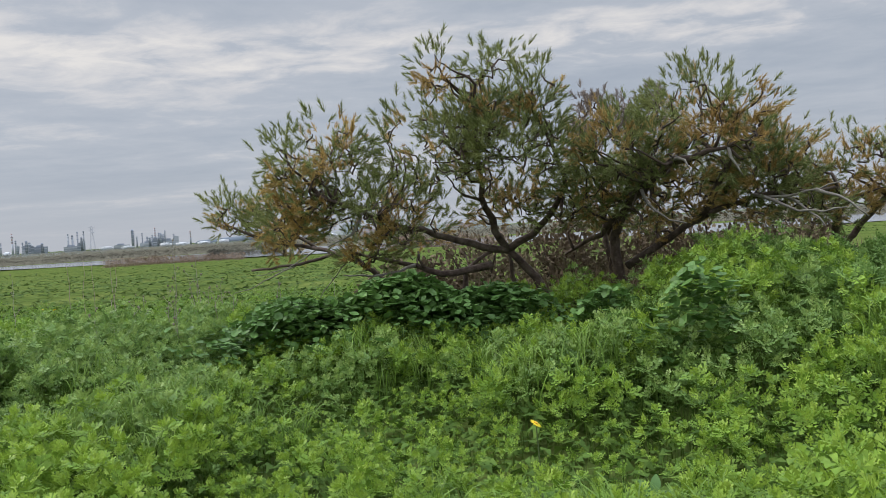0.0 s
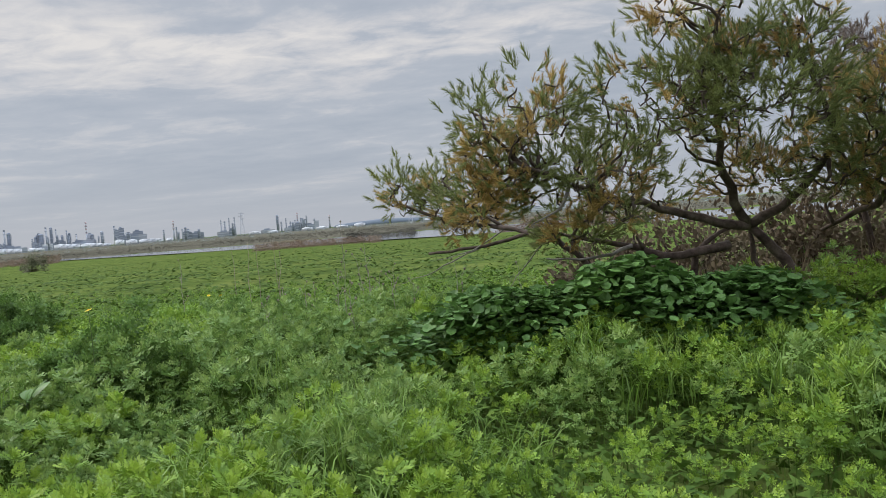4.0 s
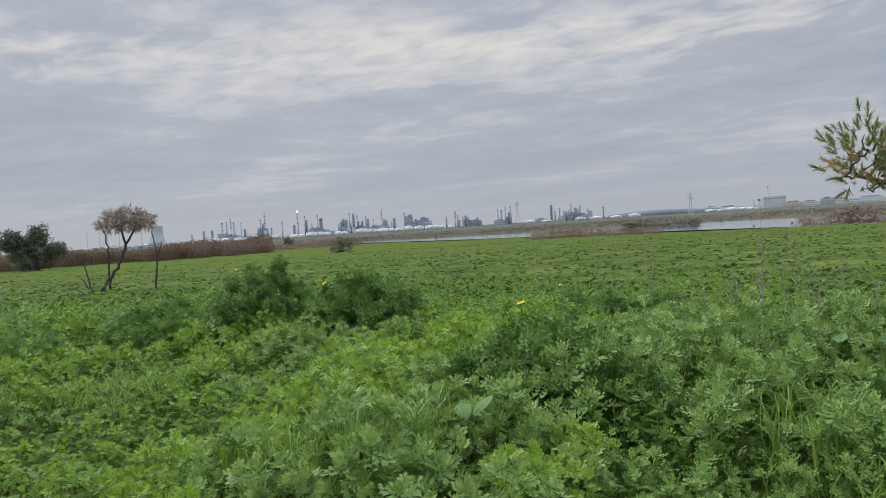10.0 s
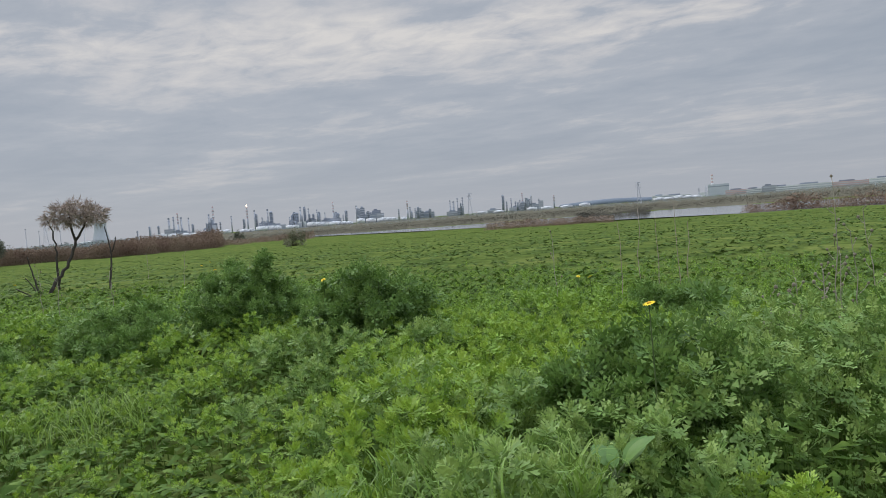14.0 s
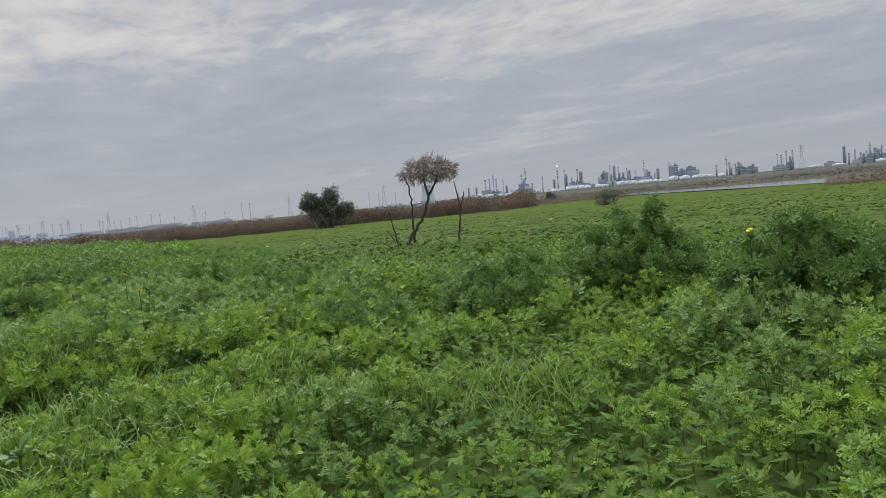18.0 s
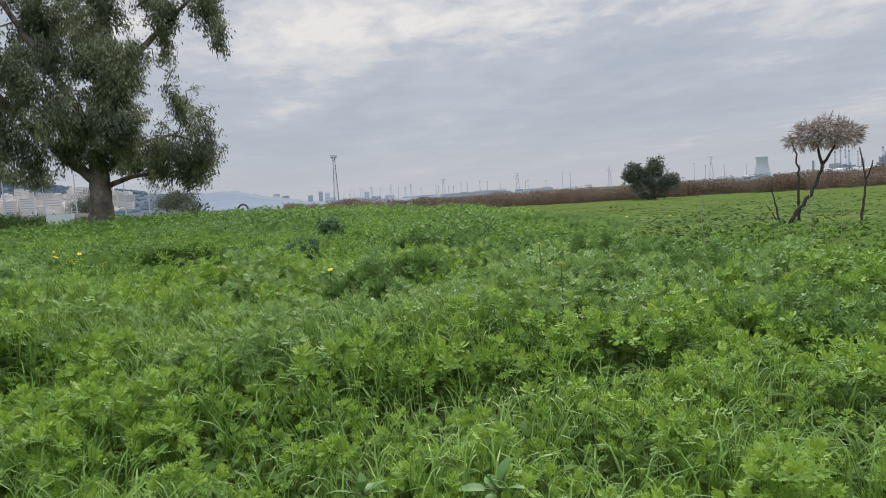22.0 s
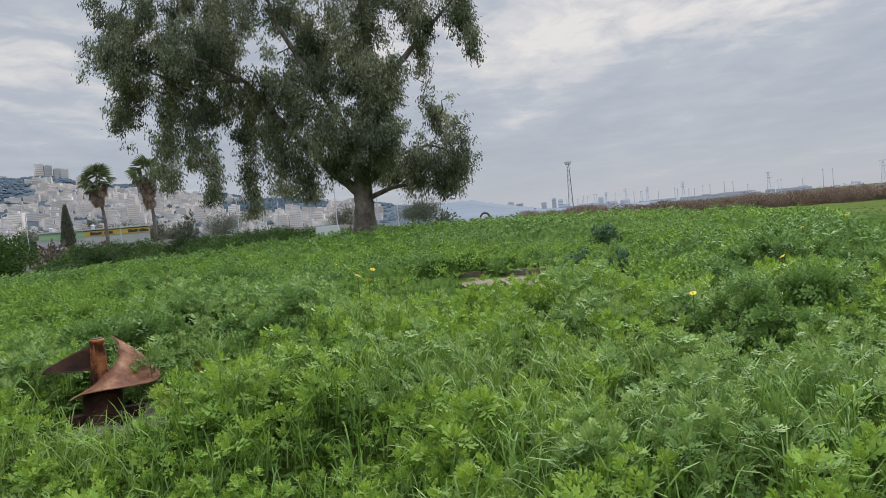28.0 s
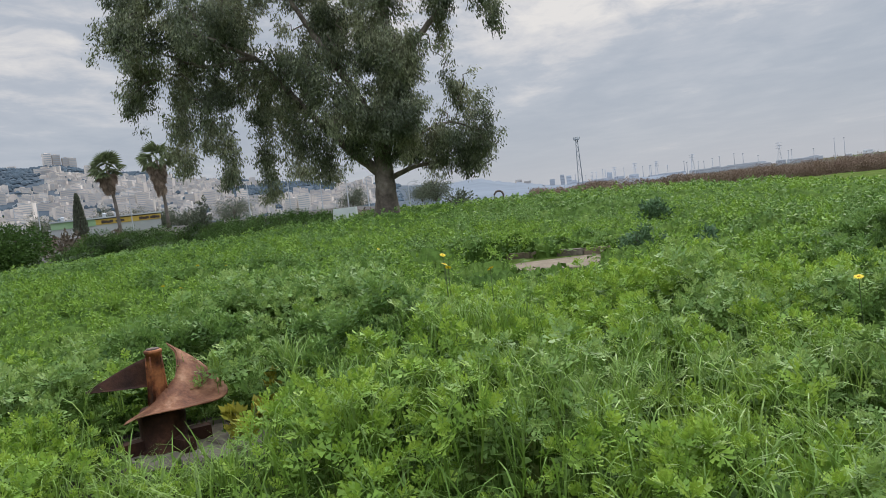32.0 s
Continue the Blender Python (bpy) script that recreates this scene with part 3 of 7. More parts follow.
def meadow():
    rng = np.random.default_rng(3)
    tints = {k: Geo() for k in ("weed", "weed_blue", "weed_tip", "weed_pale", "weed_low", "weed_mid")}
    near = [weed_head(rng, 8, 0.080, lambda q: frond(rng, q, 4, True, 0.006), drop) for drop in (0.3, 0.3, 0.5, 1.2, 1.8, 0.4)]
    mid = [weed_head(rng, 7, 0.083, lambda q: frond(rng, q, 3, False, 0.009), drop) for drop in (0.3, 0.3, 0.6, 1.8, 2.4)]
    back = [weed_head(rng, 7, 0.085, lambda q: trefoil(q, q * 0.30), drop) for drop in (0.3, 0.5, 1.6, 2.2)]
    wide = [weed_head(rng, 5, 0.125, lambda q: trefoil(q, q * 0.34)) for _ in range(3)]
    bands = [(0.3, 2.8, 0.245, 8, near, 7, 2, 1.0), (2.8, 8.0, 0.255, 11, mid, 7, 2, 1.0), (8.0, 20, 0.26, 22, back, 7, 2, 1.0), (20, 60, 0.52, 60, wide, 6, 1, 1.15)]
    for low, high, gap, reach, kinds, shoots, skirt, grow in bands:
        x, y, d = scatter(rng, gap, reach, low, high)
        full = canopy(x, y)
        high_at = full * rng.uniform(0.70, 1.15, len(x)) * (0.6 + 0.4 * smooth(0.35, 1.4, d)) + 0.12 * (rng.random(len(x)) < 0.06)
        radius = np.minimum(0.07 + 0.14 * full, 0.20) * rng.uniform(0.75, 1.25, len(x)) * gap / 0.25
        blue = value_noise(x, y, 2.6, 21) * 0.5 + value_noise(x, y, 0.6, 22) * 0.4 + 0.45 * (full - 0.45) + rng.normal(0, 0.05, len(x)) > 0.52
        p, way, plant, side = dome(rng, x, y, land(x, y), high_at, radius, shoots, skirt)
        use = ~side | (high_at[plant] > 0.42)
        p, way, plant, side = p[use], way[use], plant[use], side[use]
        rot = along(rng, way + rng.normal(0, 0.12, way.shape))
        size = rng.uniform(0.75, 1.2, len(p)) * grow * (0.55 + 0.60 * smooth(0.15, 0.6, high_at[plant]))
        pick = rng.integers(0, len(kinds), len(p))
        # low side shoots take weed_low, whose colour already holds shade between plants
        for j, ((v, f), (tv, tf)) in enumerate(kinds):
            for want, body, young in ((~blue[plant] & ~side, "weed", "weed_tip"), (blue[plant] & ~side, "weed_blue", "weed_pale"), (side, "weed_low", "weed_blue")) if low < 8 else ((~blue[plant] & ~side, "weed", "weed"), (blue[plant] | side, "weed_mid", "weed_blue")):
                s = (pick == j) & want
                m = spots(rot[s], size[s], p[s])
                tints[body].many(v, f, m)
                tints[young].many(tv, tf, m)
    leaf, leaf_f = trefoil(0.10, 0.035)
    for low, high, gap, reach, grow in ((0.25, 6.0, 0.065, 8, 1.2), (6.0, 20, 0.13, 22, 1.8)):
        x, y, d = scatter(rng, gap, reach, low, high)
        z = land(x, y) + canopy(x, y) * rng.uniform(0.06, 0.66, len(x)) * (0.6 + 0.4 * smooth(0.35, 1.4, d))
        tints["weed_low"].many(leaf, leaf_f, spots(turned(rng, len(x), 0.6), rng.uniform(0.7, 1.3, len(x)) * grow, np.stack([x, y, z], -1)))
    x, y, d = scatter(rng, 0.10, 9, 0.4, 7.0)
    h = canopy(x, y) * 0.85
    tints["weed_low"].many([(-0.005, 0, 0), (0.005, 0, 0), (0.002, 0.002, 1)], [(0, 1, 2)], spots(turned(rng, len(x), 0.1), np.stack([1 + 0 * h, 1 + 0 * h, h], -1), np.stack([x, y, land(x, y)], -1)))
    whole("weed_carpet", tints["weed"], M["weed"], "fresh green crown daisy weeds covering the meadow", "weeds", kind="stuff")
    whole("weed_carpet", tints["weed_blue"], M["weed_blue"], "taller grey-green feathery weeds standing in the meadow", "weeds", kind="stuff")
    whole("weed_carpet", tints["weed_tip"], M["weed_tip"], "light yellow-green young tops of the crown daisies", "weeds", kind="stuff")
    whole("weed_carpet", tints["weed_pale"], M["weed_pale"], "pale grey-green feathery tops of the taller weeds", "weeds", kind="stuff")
    whole("weed_carpet", tints["weed_mid"], M["weed_mid"], "grey-green weeds thick over the meadow's far side", "weeds", kind="stuff")
    whole("undergrowth", tints["weed_low"], M["weed_low"], "old lower leaves and stalks under the weeds, coloured darker for the shaded gaps", "weeds", kind="stuff")


meadow()


def tall_clump(x, y, w, h, tint, seed, label):
    """A bushy stand of tall dark weeds, leafy from the ground to its domed top."""
    rng = np.random.default_rng(seed)
    z = float(land(x, y))
    t = thing("weed_clump", label, "weeds", "tall weed clumps", (x, y, z))
    kinds = [weed_head(rng, 8, 0.115, lambda q: frond(rng, q, 2, False, 0.012), drop) for drop in (0.3, 0.5, 1.6, 2.0)]
    n = int(14 + 19 * w * w)
    a, k = rng.uniform(0, 6.28, n), np.sqrt((np.arange(n) + 0.5) / n)
    px, py = w / 2 * k * np.cos(a), w / 2 * k * np.sin(a)
    edge = 1 - 0.42 * k ** 2.2 + 0.34 * (value_noise(px + x, py + y, 0.42, 23) - 0.5)
    tall = np.maximum(h * edge * rng.uniform(0.78, 1.10, n), 0.2)
    p, way, plant, side = dome(rng, px, py, land(px + x, py + y) - z, tall, rng.uniform(0.07, 0.13, n), 6, 6)
    rot = along(rng, way + np.stack([px, py, 0 * px], -1)[plant] / w + rng.normal(0, 0.15, way.shape))
    size = rng.uniform(0.75, 1.25, len(p))
    pick = rng.integers(0, len(kinds), len(p))
    for name, half, mat in (("foliage", 0, tint), ("young_foliage", 1, M["weed_blue"])):
        g = Geo()
        for j, kind in enumerate(kinds):
            s = pick == j
            g.many(*kind[half], spots(rot[s], size[s], p[s]))
        tagged(part(name, g, mat, t), kind="stuff")
    for i in range(0, n, 4):
        zz = float(land(px[i] + x, py[i] + y)) - z
        part("stalk", Geo().add(*tube([(px[i] * 0.7, py[i] * 0.7, zz - 0.02), (px[i] * 0.9, py[i] * 0.9, zz + tall[i] * 0.5), (px[i], py[i], zz + tall[i] * 0.95)], [0.010, 0.008, 0.004], 5)), M["stem"], t)


for i, (x, y, w, h, tint, label) in enumerate(TALL):
    tall_clump(x, y, w, h, M[tint], 400 + i, label)


def far_mat():
    """The dense mat of weeds west of the walk: one rough sheet of small peaks under the single plants."""
    rng = np.random.default_rng(6)
    r, az = np.geomspace(10.5, 66, 240), np.linspace(58, 142, 470)
    A, Rr = np.meshgrid(np.radians(az), r, indexing="ij")
    A = A + rng.normal(0, 0.0006, A.shape)
    x, y = -8 - np.sin(A) * Rr, 3 + np.cos(A) * Rr
    h = canopy(x, y) * 0.64 + rng.normal(0, 0.03, x.shape) + (value_noise(x, y, 0.35, 15) - 0.5) * 0.2
    for cx, cy, cr in BARE:
        h = np.where((x - cx) ** 2 + (y - cy) ** 2 < (cr + 0.15) ** 2, -0.3, h)
    edge = smooth(58, 66, np.degrees(A)) * (1 - smooth(128, 140, np.degrees(A))) * (1 - smooth(62, 66, Rr))
    v = np.stack([x, y, land(x, y) + h * edge - 0.12 * (1 - edge)], -1).reshape(-1, 3)
    n = len(r)
    i, k = np.meshgrid(np.arange(len(az) - 1), np.arange(n - 1), indexing="ij")
    q = i * n + k
    f = np.concatenate([np.stack([q, q + 1, q + n], -1).reshape(-1, 3), np.stack([q + 1, q + n + 1, q + n], -1).reshape(-1, 3)])
    whole("weed_mat", Geo().add(v, f), M["weed_sheet"], "dense rough green mat of weeds towards the eucalyptus", "weeds", kind="stuff")


far_mat()


def behind():
    """The same weeds south of the walk, thinner, where only the land as a whole is seen."""
    rng = np.random.default_rng(5)
    g = Geo()
    x, y = rng.uniform(-30, 16, 15000), rng.uniform(-20, 8, 15000)
    d = off_walk(x, y)
    keep = ~in_view(x, y) & (d > 0.8)
    x, y = x[keep], y[keep]
    v, f = weed_head(rng, 5, 0.24, lambda q: trefoil(q, q * 0.4))[0]
    g.many(v, f, spots(turned(rng, len(x), 0.25), rng.uniform(0.7, 1.3, len(x)), np.stack([x, y, land(x, y) + canopy(x, y) * rng.uniform(0.6, 1.0, len(x))], -1)))
    whole("weed_carpet", g, M["weed"], "fresh green weeds on the open meadow", "weeds", kind="stuff")


behind()


def blade(length, width, bend, parts=5):
    """A grass blade that rises and arches over; bend: radians it has turned at its tip."""
    v, f = [], []
    x, z = 0.0, 0.0
    for i in range(parts + 1):
        k = i / parts
        w = width * (1 - k ** 2.2) * (0.6 + 0.8 * min(k, 0.5)) / 2
        v += [(x, -w, z), (x, w, z)]
        a = 0.08 + bend * (k + 0.5 / parts) ** 1.6
        x, z = x + math.sin(a) * length / parts, z + math.cos(a) * length / parts
        if i:
            b = 2 * i - 2
            f += [(b, b + 2, b + 1), (b + 1, b + 2, b + 3)]
    return np.array(v), np.array(f)


def grasses():
    """Arching blades in tufts between the weeds, and coarse tufts far down the field."""
    rng = np.random.default_rng(8)
    g = Geo()
    x, y, d = scatter(rng, 0.17, 8, 0.4, 7.0)
    lush = 0.30 * np.exp(-((x + 12.2) ** 2 + (y - 1.8) ** 2) / 10) + 0.35 * np.exp(-((x + 12.0) ** 2 + (y - 3.2) ** 2) / 1.6) + 0.25 * np.exp(-((x + 13.6) ** 2 + (y - 1.4) ** 2) / 0.6) + 0.2 * np.exp(-((x + 10.0) ** 2 + (y - 4.2) ** 2) / 1.5) + 0.2 * np.exp(-((x + 0.3) ** 2 + (y - 3.4) ** 2) / 0.8)
    keep = value_noise(x, y, 1.3, 31) + 1.5 * lush > 0.77
    x, y = x[keep], y[keep]
    n = 9
    px, py = np.repeat(x, n) + rng.normal(0, 0.03, len(x) * n), np.repeat(y, n) + rng.normal(0, 0.03, len(x) * n)
    size = rng.uniform(0.20, 0.44, len(px))
    kind = rng.integers(0, 3, len(px))
    for j, bend in enumerate((0.9, 1.7, 2.4)):
        s = kind == j
        v, f = blade(1.0, 0.030, bend)
        z = land(px[s], py[s]) + np.maximum(0.0, canopy(px[s], py[s]) * 0.98 - size[s] * (0.72, 0.62, 0.5)[j])
        g.many(v, f, spots(turned(rng, int(s.sum()), 0.2), size[s], np.stack([px[s], py[s], z], -1)))
    whole("grass_tufts", g, M["grass"], "long arching green grass blades among the weeds", "grass", kind="stuff")
    f2 = Geo()
    n = 42000
    r, a = 10 * (230 / 10) ** rng.random(n), np.radians(rng.uniform(-35, 92, n))
    x, y = -8 - np.sin(a) * r, 3 + np.cos(a) * r
    keep = (value_noise(x, y, 6, 41) * 0.5 + value_noise(x, y, 1.6, 42) + rng.normal(0, 0.25, n) > 0.60) & (off_walk(x, y) > 9)
    x, y, r = x[keep], y[keep], r[keep]
    v, f = weed_head(rng, 7, 1.0, lambda q: trefoil(q, q * 0.5))[0]
    sc = 0.15 + 0.0036 * r
    f2.many(v, f, spots(turned(rng, len(x), 0.2), np.stack([sc * 0.62, sc * 0.62, sc * 0.30], -1) * rng.uniform(0.4, 1.3, (len(x), 1)), np.stack([x, y, land(x, y) + 0.02], -1)))
    whole("field_tufts", f2, M["field"], "low dark tufts dotted over the far green field", "weeds", kind="stuff")


grasses()


# ---- trees ----
def inside(rng, blobs, n, shell=0.5, share=1.0):
    """Random places in a cloud of ellipsoids (x, y, z, width, height), more of them near the outside."""
    b = np.array(blobs, dtype=float)
    w = (b[:, 3] * b[:, 4]) ** share
    k = rng.choice(len(b), n, p=w / w.sum())
    d = rng.normal(size=(n, 3))
    d /= np.linalg.norm(d, axis=1)[:, None]
    r = rng.random(n) ** shell
    return b[k, :3] + d * r[:, None] * np.stack([b[k, 3], b[k, 3], b[k, 4]], -1), d


def bowed(points, step=0.15, wobble=0.0, rng=None):
    """A smooth line through the points, in even steps."""
    p = np.array(points, dtype=float)
    t = np.concatenate([[0], np.cumsum(np.linalg.norm(np.diff(p, axis=0), axis=1))])
    n = max(3, int(t[-1] / step) + 1)
    s = np.linspace(0, t[-1], n)
    q = np.stack([np.interp(s, t, p[:, i]) for i in range(3)], -1)
    for _ in range(3):
        q[1:-1] = (q[:-2] + 2 * q[1:-1] + q[2:]) / 4
    if wobble:
        q[1:-1] += rng.normal(0, wobble, (n - 2, 3))
    return q


def branches(rng, limbs, targets, step, twig, sides=3):
    """Twigs from the limbs to every target, each growing from the nearest wood that stands already."""
    nodes = np.concatenate([bowed(l, step) for l in limbs])
    nodes = list(nodes)
    arr = np.array(nodes)
    order = np.argsort([np.min(np.linalg.norm(arr - t, axis=1)) for t in targets])
    g = Geo()
    pool = np.zeros((len(arr) + 3 * len(targets), 3))
    pool[:len(arr)] = arr
    n = len(arr)
    for i in order:
        t = targets[i]
        d = np.linalg.norm(pool[:n] - t, axis=1)
        k = int(np.argmin(d))
        a, span = pool[k], d[k]
        m1, m2 = a + (t - a) * 0.35 + rng.normal(0, 0.12, 3) * span, a + (t - a) * 0.7 + rng.normal(0, 0.10, 3) * span
        v, f = tube([a, m1, m2, t], [twig * 1.7, twig * 1.3, twig, twig * 0.5], sides, False)
        g.add(v, f)
        pool[n:n + 3] = m1, m2, t
        n += 3
    return g


def plume(rng, spikes, length, size):
    """A tuft of fine needles about +z, spreading from a short twig."""
    v, f = [], []
    for i in range(spikes):
        k = (i + 0.5) / spikes
        a, up = rng.uniform(0, 6.28), rng.uniform(0.05, 1.15) * (1.1 - 0.6 * k)
        s = size * (1.1 - 0.45 * k) * rng.uniform(0.7, 1.2)
        o = np.array([math.cos(a) * math.sin(up), math.sin(a) * math.sin(up), math.cos(up)])
        side = np.cross(o, rng.normal(size=3))
        side = side / np.linalg.norm(side) * 0.0031
        p = np.array([0, 0, length * k])
        v += [p - side, p + side, p + o * s]
        f.append((3 * i, 3 * i + 1, 3 * i + 2))
    return np.array(v), np.array(f)


def tamarisk(label, limbs, dead, blobs, count, rust, seed, thick=0.075, n=7, dry=False):
    rng = np.random.default_rng(seed)
    base = thing("tamarisk_tree", label, "tree", "tamarisk thicket", tuple(limbs[0][0]))
    shift = np.array(limbs[0][0])
    for i, l in enumerate(limbs):
        q = bowed(l, 0.16, 0.012, rng)
        r = np.linspace(thick if i == 0 else thick * 0.66, thick * 0.55 if i == 0 else 0.016, len(q))
        part("trunk" if i == 0 else "limb", Geo().add(*tube(q - shift, r, 8)), M["tam_bark"], base, smooth_faces=True)
    for l in dead:
        q = bowed(l, 0.1, 0.01, rng)
        part("dead_branch", Geo().add(*tube(q - shift, np.linspace(0.3 * thick, 0.09 * thick, len(q)), 5)), M["dead_wood"], base, "bleached grey dead branch", True)
    t, d = inside(rng, blobs, int(count * 0.62), 0.42)
    pick = rng.permutation(len(t))[:len(t) // 9]
    wood = np.concatenate([bowed(l, 0.12) for l in limbs])
    for k in pick:
        a = wood[int(np.argmin(np.linalg.norm(wood - t[k], axis=1) + rng.uniform(0, 0.5, len(wood))))]
        e = t[k]
        q = bowed([a, a + (e - a) * 0.4 + rng.normal(0, 0.09, 3), a + (e - a) * 0.75 + rng.normal(0, 0.07, 3), e], 0.09, 0.008, rng)
        part("branch", Geo().add(*tube(q - shift, np.linspace(0.3 * thick, 0.07 * thick, len(q)), 5)), M["tam_bark"], base, smooth_faces=True)
    twigs = tagged(part("twig_mass", branches(rng, [np.array(l) for l in limbs], t, 0.12, 0.0085), M["tam_bark"], base), kind="stuff")
    twigs.location = -shift
    tints = {"tam_green": Geo(), "tam_dry" if dry else "tam_brown": Geo()}
    kinds = [plume(rng, 40, 0.10, 0.078) for _ in range(4)]
    c = np.repeat(t, n, axis=0) + rng.normal(0, 0.055, (len(t) * n, 3))
    up = np.repeat(d * [0.8, 0.8, 0.5], n, axis=0) + [0, 0, 0.6] + rng.normal(0, 0.45, (len(t) * n, 3))
    brown = np.repeat(value_noise(t[:, 0] + t[:, 1] * 0.6, t[:, 2] * 1.3, 0.45, seed + 1) + rng.normal(0, 0.12, len(t)) < rust, n) & (np.tile(np.arange(n), len(t)) < 0.8 * n)
    brown = brown | dry
    c = c + np.where(brown[:, None], 0, 0.10) * up
    rot = along(rng, up)
    for j, (v, f) in enumerate(kinds):
        for key, want in (("tam_green", ~brown), ("tam_dry" if dry else "tam_brown", brown)):
            s = (np.arange(len(c)) % len(kinds) == j) & want
            tints[key].many(v, f, spots(rot[s], rng.uniform(0.7, 1.35, int(s.sum())), c[s]))
    if dry:
        part("crown", tints["tam_dry"], M["tam_dry"], base, "grey-pink dry tamarisk sprays").location = -shift
        return base
    part("crown", tints["tam_green"], M["tam_green"], base, "green feathery tamarisk sprays").location = -shift
    part("crown", tints["tam_brown"], M["tam_brown"], base, "rust-brown feathery tamarisk sprays").location = -shift
    return base


FORK = (0.78, 8.77, 1.32)
tamarisk("sprawling tamarisk with dark crooked limbs and green-brown feathery crown",
         [[(1.40, 8.80, 0.2), (1.27, 8.81, 0.61), (1.15, 8.83, 0.96), FORK], [FORK, (0.33, 8.59, 1.38), (0.03, 8.50, 1.56), (-0.46, 8.39, 1.65), (-0.92, 8.25, 1.88), (-1.40, 8.08, 2.09)],
          [FORK, (0.51, 8.48, 1.76), (0.44, 8.29, 2.41), (0.44, 8.09, 3.09)], [FORK, (1.22, 8.61, 1.58), (1.49, 8.27, 2.02), (1.19, 8.11, 2.73)],
          [(0.56, 8.68, 1.15), (0.07, 8.50, 1.04), (-0.36, 8.59, 1.21), (-1.04, 8.94, 1.36)], [(0.10, 8.70, 0.4), (0.21, 8.70, 1.03), (0.33, 8.69, 1.26), (0.64, 8.73, 1.33)], [(0.95, 9.0, 0.5), (0.85, 8.9, 0.95), (0.78, 8.8, 1.3)]],
         [[(-0.36, 8.59, 1.21), (-0.8, 8.5, 1.1), (-1.2, 8.4, 1.15)], [(-0.92, 8.25, 1.88), (-1.0, 8.1, 1.6), (-1.3, 8.0, 1.5)]],
         [(0.04, 8.10, 3.32, 0.24, 0.31), (0.70, 8.07, 3.24, 0.35, 0.27), (1.08, 7.92, 2.95, 0.27, 0.35), (0.5, 8.18, 2.85, 0.55, 0.38), (-0.04, 8.30, 2.51, 0.69, 0.56), (-1.72, 8.1, 2.4, 0.34, 0.4), (-1.7, 8.3, 1.85, 0.4, 0.3), (-1.17, 8.02, 2.55, 0.57, 0.32), (-1.42, 8.18, 2.10, 0.39, 0.33), (-0.87, 8.36, 1.91, 0.86, 0.46), (0.79, 8.16, 2.42, 0.68, 0.61), (-0.50, 8.59, 1.62, 0.81, 0.30), (0.85, 8.5, 1.85, 0.6, 0.25), (1.5, 8.5, 1.85, 0.45, 0.25), (-1.0, 8.8, 1.35, 0.45, 0.2)],
         880, 0.44, 51)
tamarisk("tamarisk branch spreading low over the meadow with thin rusty sprays",
         [[(-0.4, 8.9, 0.5), (-1.04, 8.94, 1.30), (-1.72, 9.65, 1.46), (-2.46, 10.21, 1.57), (-3.18, 10.53, 1.86)], [(-1.4, 9.3, 1.38), (-2.0, 9.7, 1.25), (-2.7, 10.0, 1.2)], [(-1.72, 9.65, 1.46), (-2.2, 9.9, 1.75), (-2.5, 10.2, 2.1)]],
         [[(-2.0, 9.7, 1.25), (-2.6, 9.8, 1.0), (-3.1, 9.9, 0.85)], [(-1.2, 9.1, 1.35), (-1.5, 9.2, 1.0), (-1.7, 9.2, 0.75)], [(-1.7, 9.6, 1.45), (-2.1, 9.5, 1.2), (-2.5, 9.4, 1.15)]],
         [(-3.07, 10.46, 1.97, 0.36, 0.31), (-2.46, 10.31, 1.86, 0.38, 0.38), (-2.09, 9.98, 1.65, 0.40, 0.32)], 170, 0.5, 52, 0.035, 6)
tamarisk("wide tamarisk with bleached dead branches and rusty green crown",
         [[(2.16, 8.80, 0.3), (2.13, 8.74, 0.84), (2.02, 8.67, 1.33), (2.11, 8.54, 1.68), (2.28, 8.19, 1.94), (2.52, 7.80, 2.21)], [(2.52, 7.80, 2.21), (2.8, 7.7, 2.28), (3.06, 7.61, 2.30)], [(2.11, 8.54, 1.68), (1.90, 8.80, 1.40), (1.52, 9.07, 1.21)],
          [(2.21, 8.72, 1.04), (2.61, 8.41, 1.33), (2.94, 8.19, 1.58), (3.40, 7.90, 1.79), (3.86, 7.69, 1.79), (4.24, 7.71, 1.82)], [(2.94, 8.19, 1.58), (3.20, 7.98, 2.09), (3.30, 7.83, 2.69)]],
         [[(2.25, 8.09, 1.93), (2.30, 7.97, 1.71), (2.44, 7.83, 1.57), (2.60, 7.67, 1.53)], [(2.52, 7.80, 2.21), (2.61, 7.56, 2.24), (2.59, 7.46, 2.09)], [(3.06, 7.61, 2.30), (3.07, 7.50, 2.12), (3.14, 7.47, 1.99)],
          [(3.40, 7.90, 1.79), (3.63, 7.47, 1.73), (3.82, 7.26, 1.82), (3.99, 7.16, 1.86)], [(3.62, 7.69, 1.79), (3.76, 7.29, 1.60), (3.80, 7.15, 1.43)], [(3.40, 7.8, 1.79), (3.7, 7.3, 1.55), (4.0, 7.1, 1.6)], [(3.8, 7.3, 1.8), (4.0, 7.1, 1.7), (4.15, 7.0, 1.5)]],
         [(2.12, 8.23, 2.36, 0.69, 0.50), (2.99, 7.95, 2.61, 0.73, 0.52), (3.53, 7.94, 2.24, 0.54, 0.47), (2.63, 8.60, 1.89, 0.97, 0.49), (3.79, 8.15, 1.81, 0.70, 0.39), (1.86, 8.60, 1.88, 0.48, 0.41)], 850, 0.46, 53)
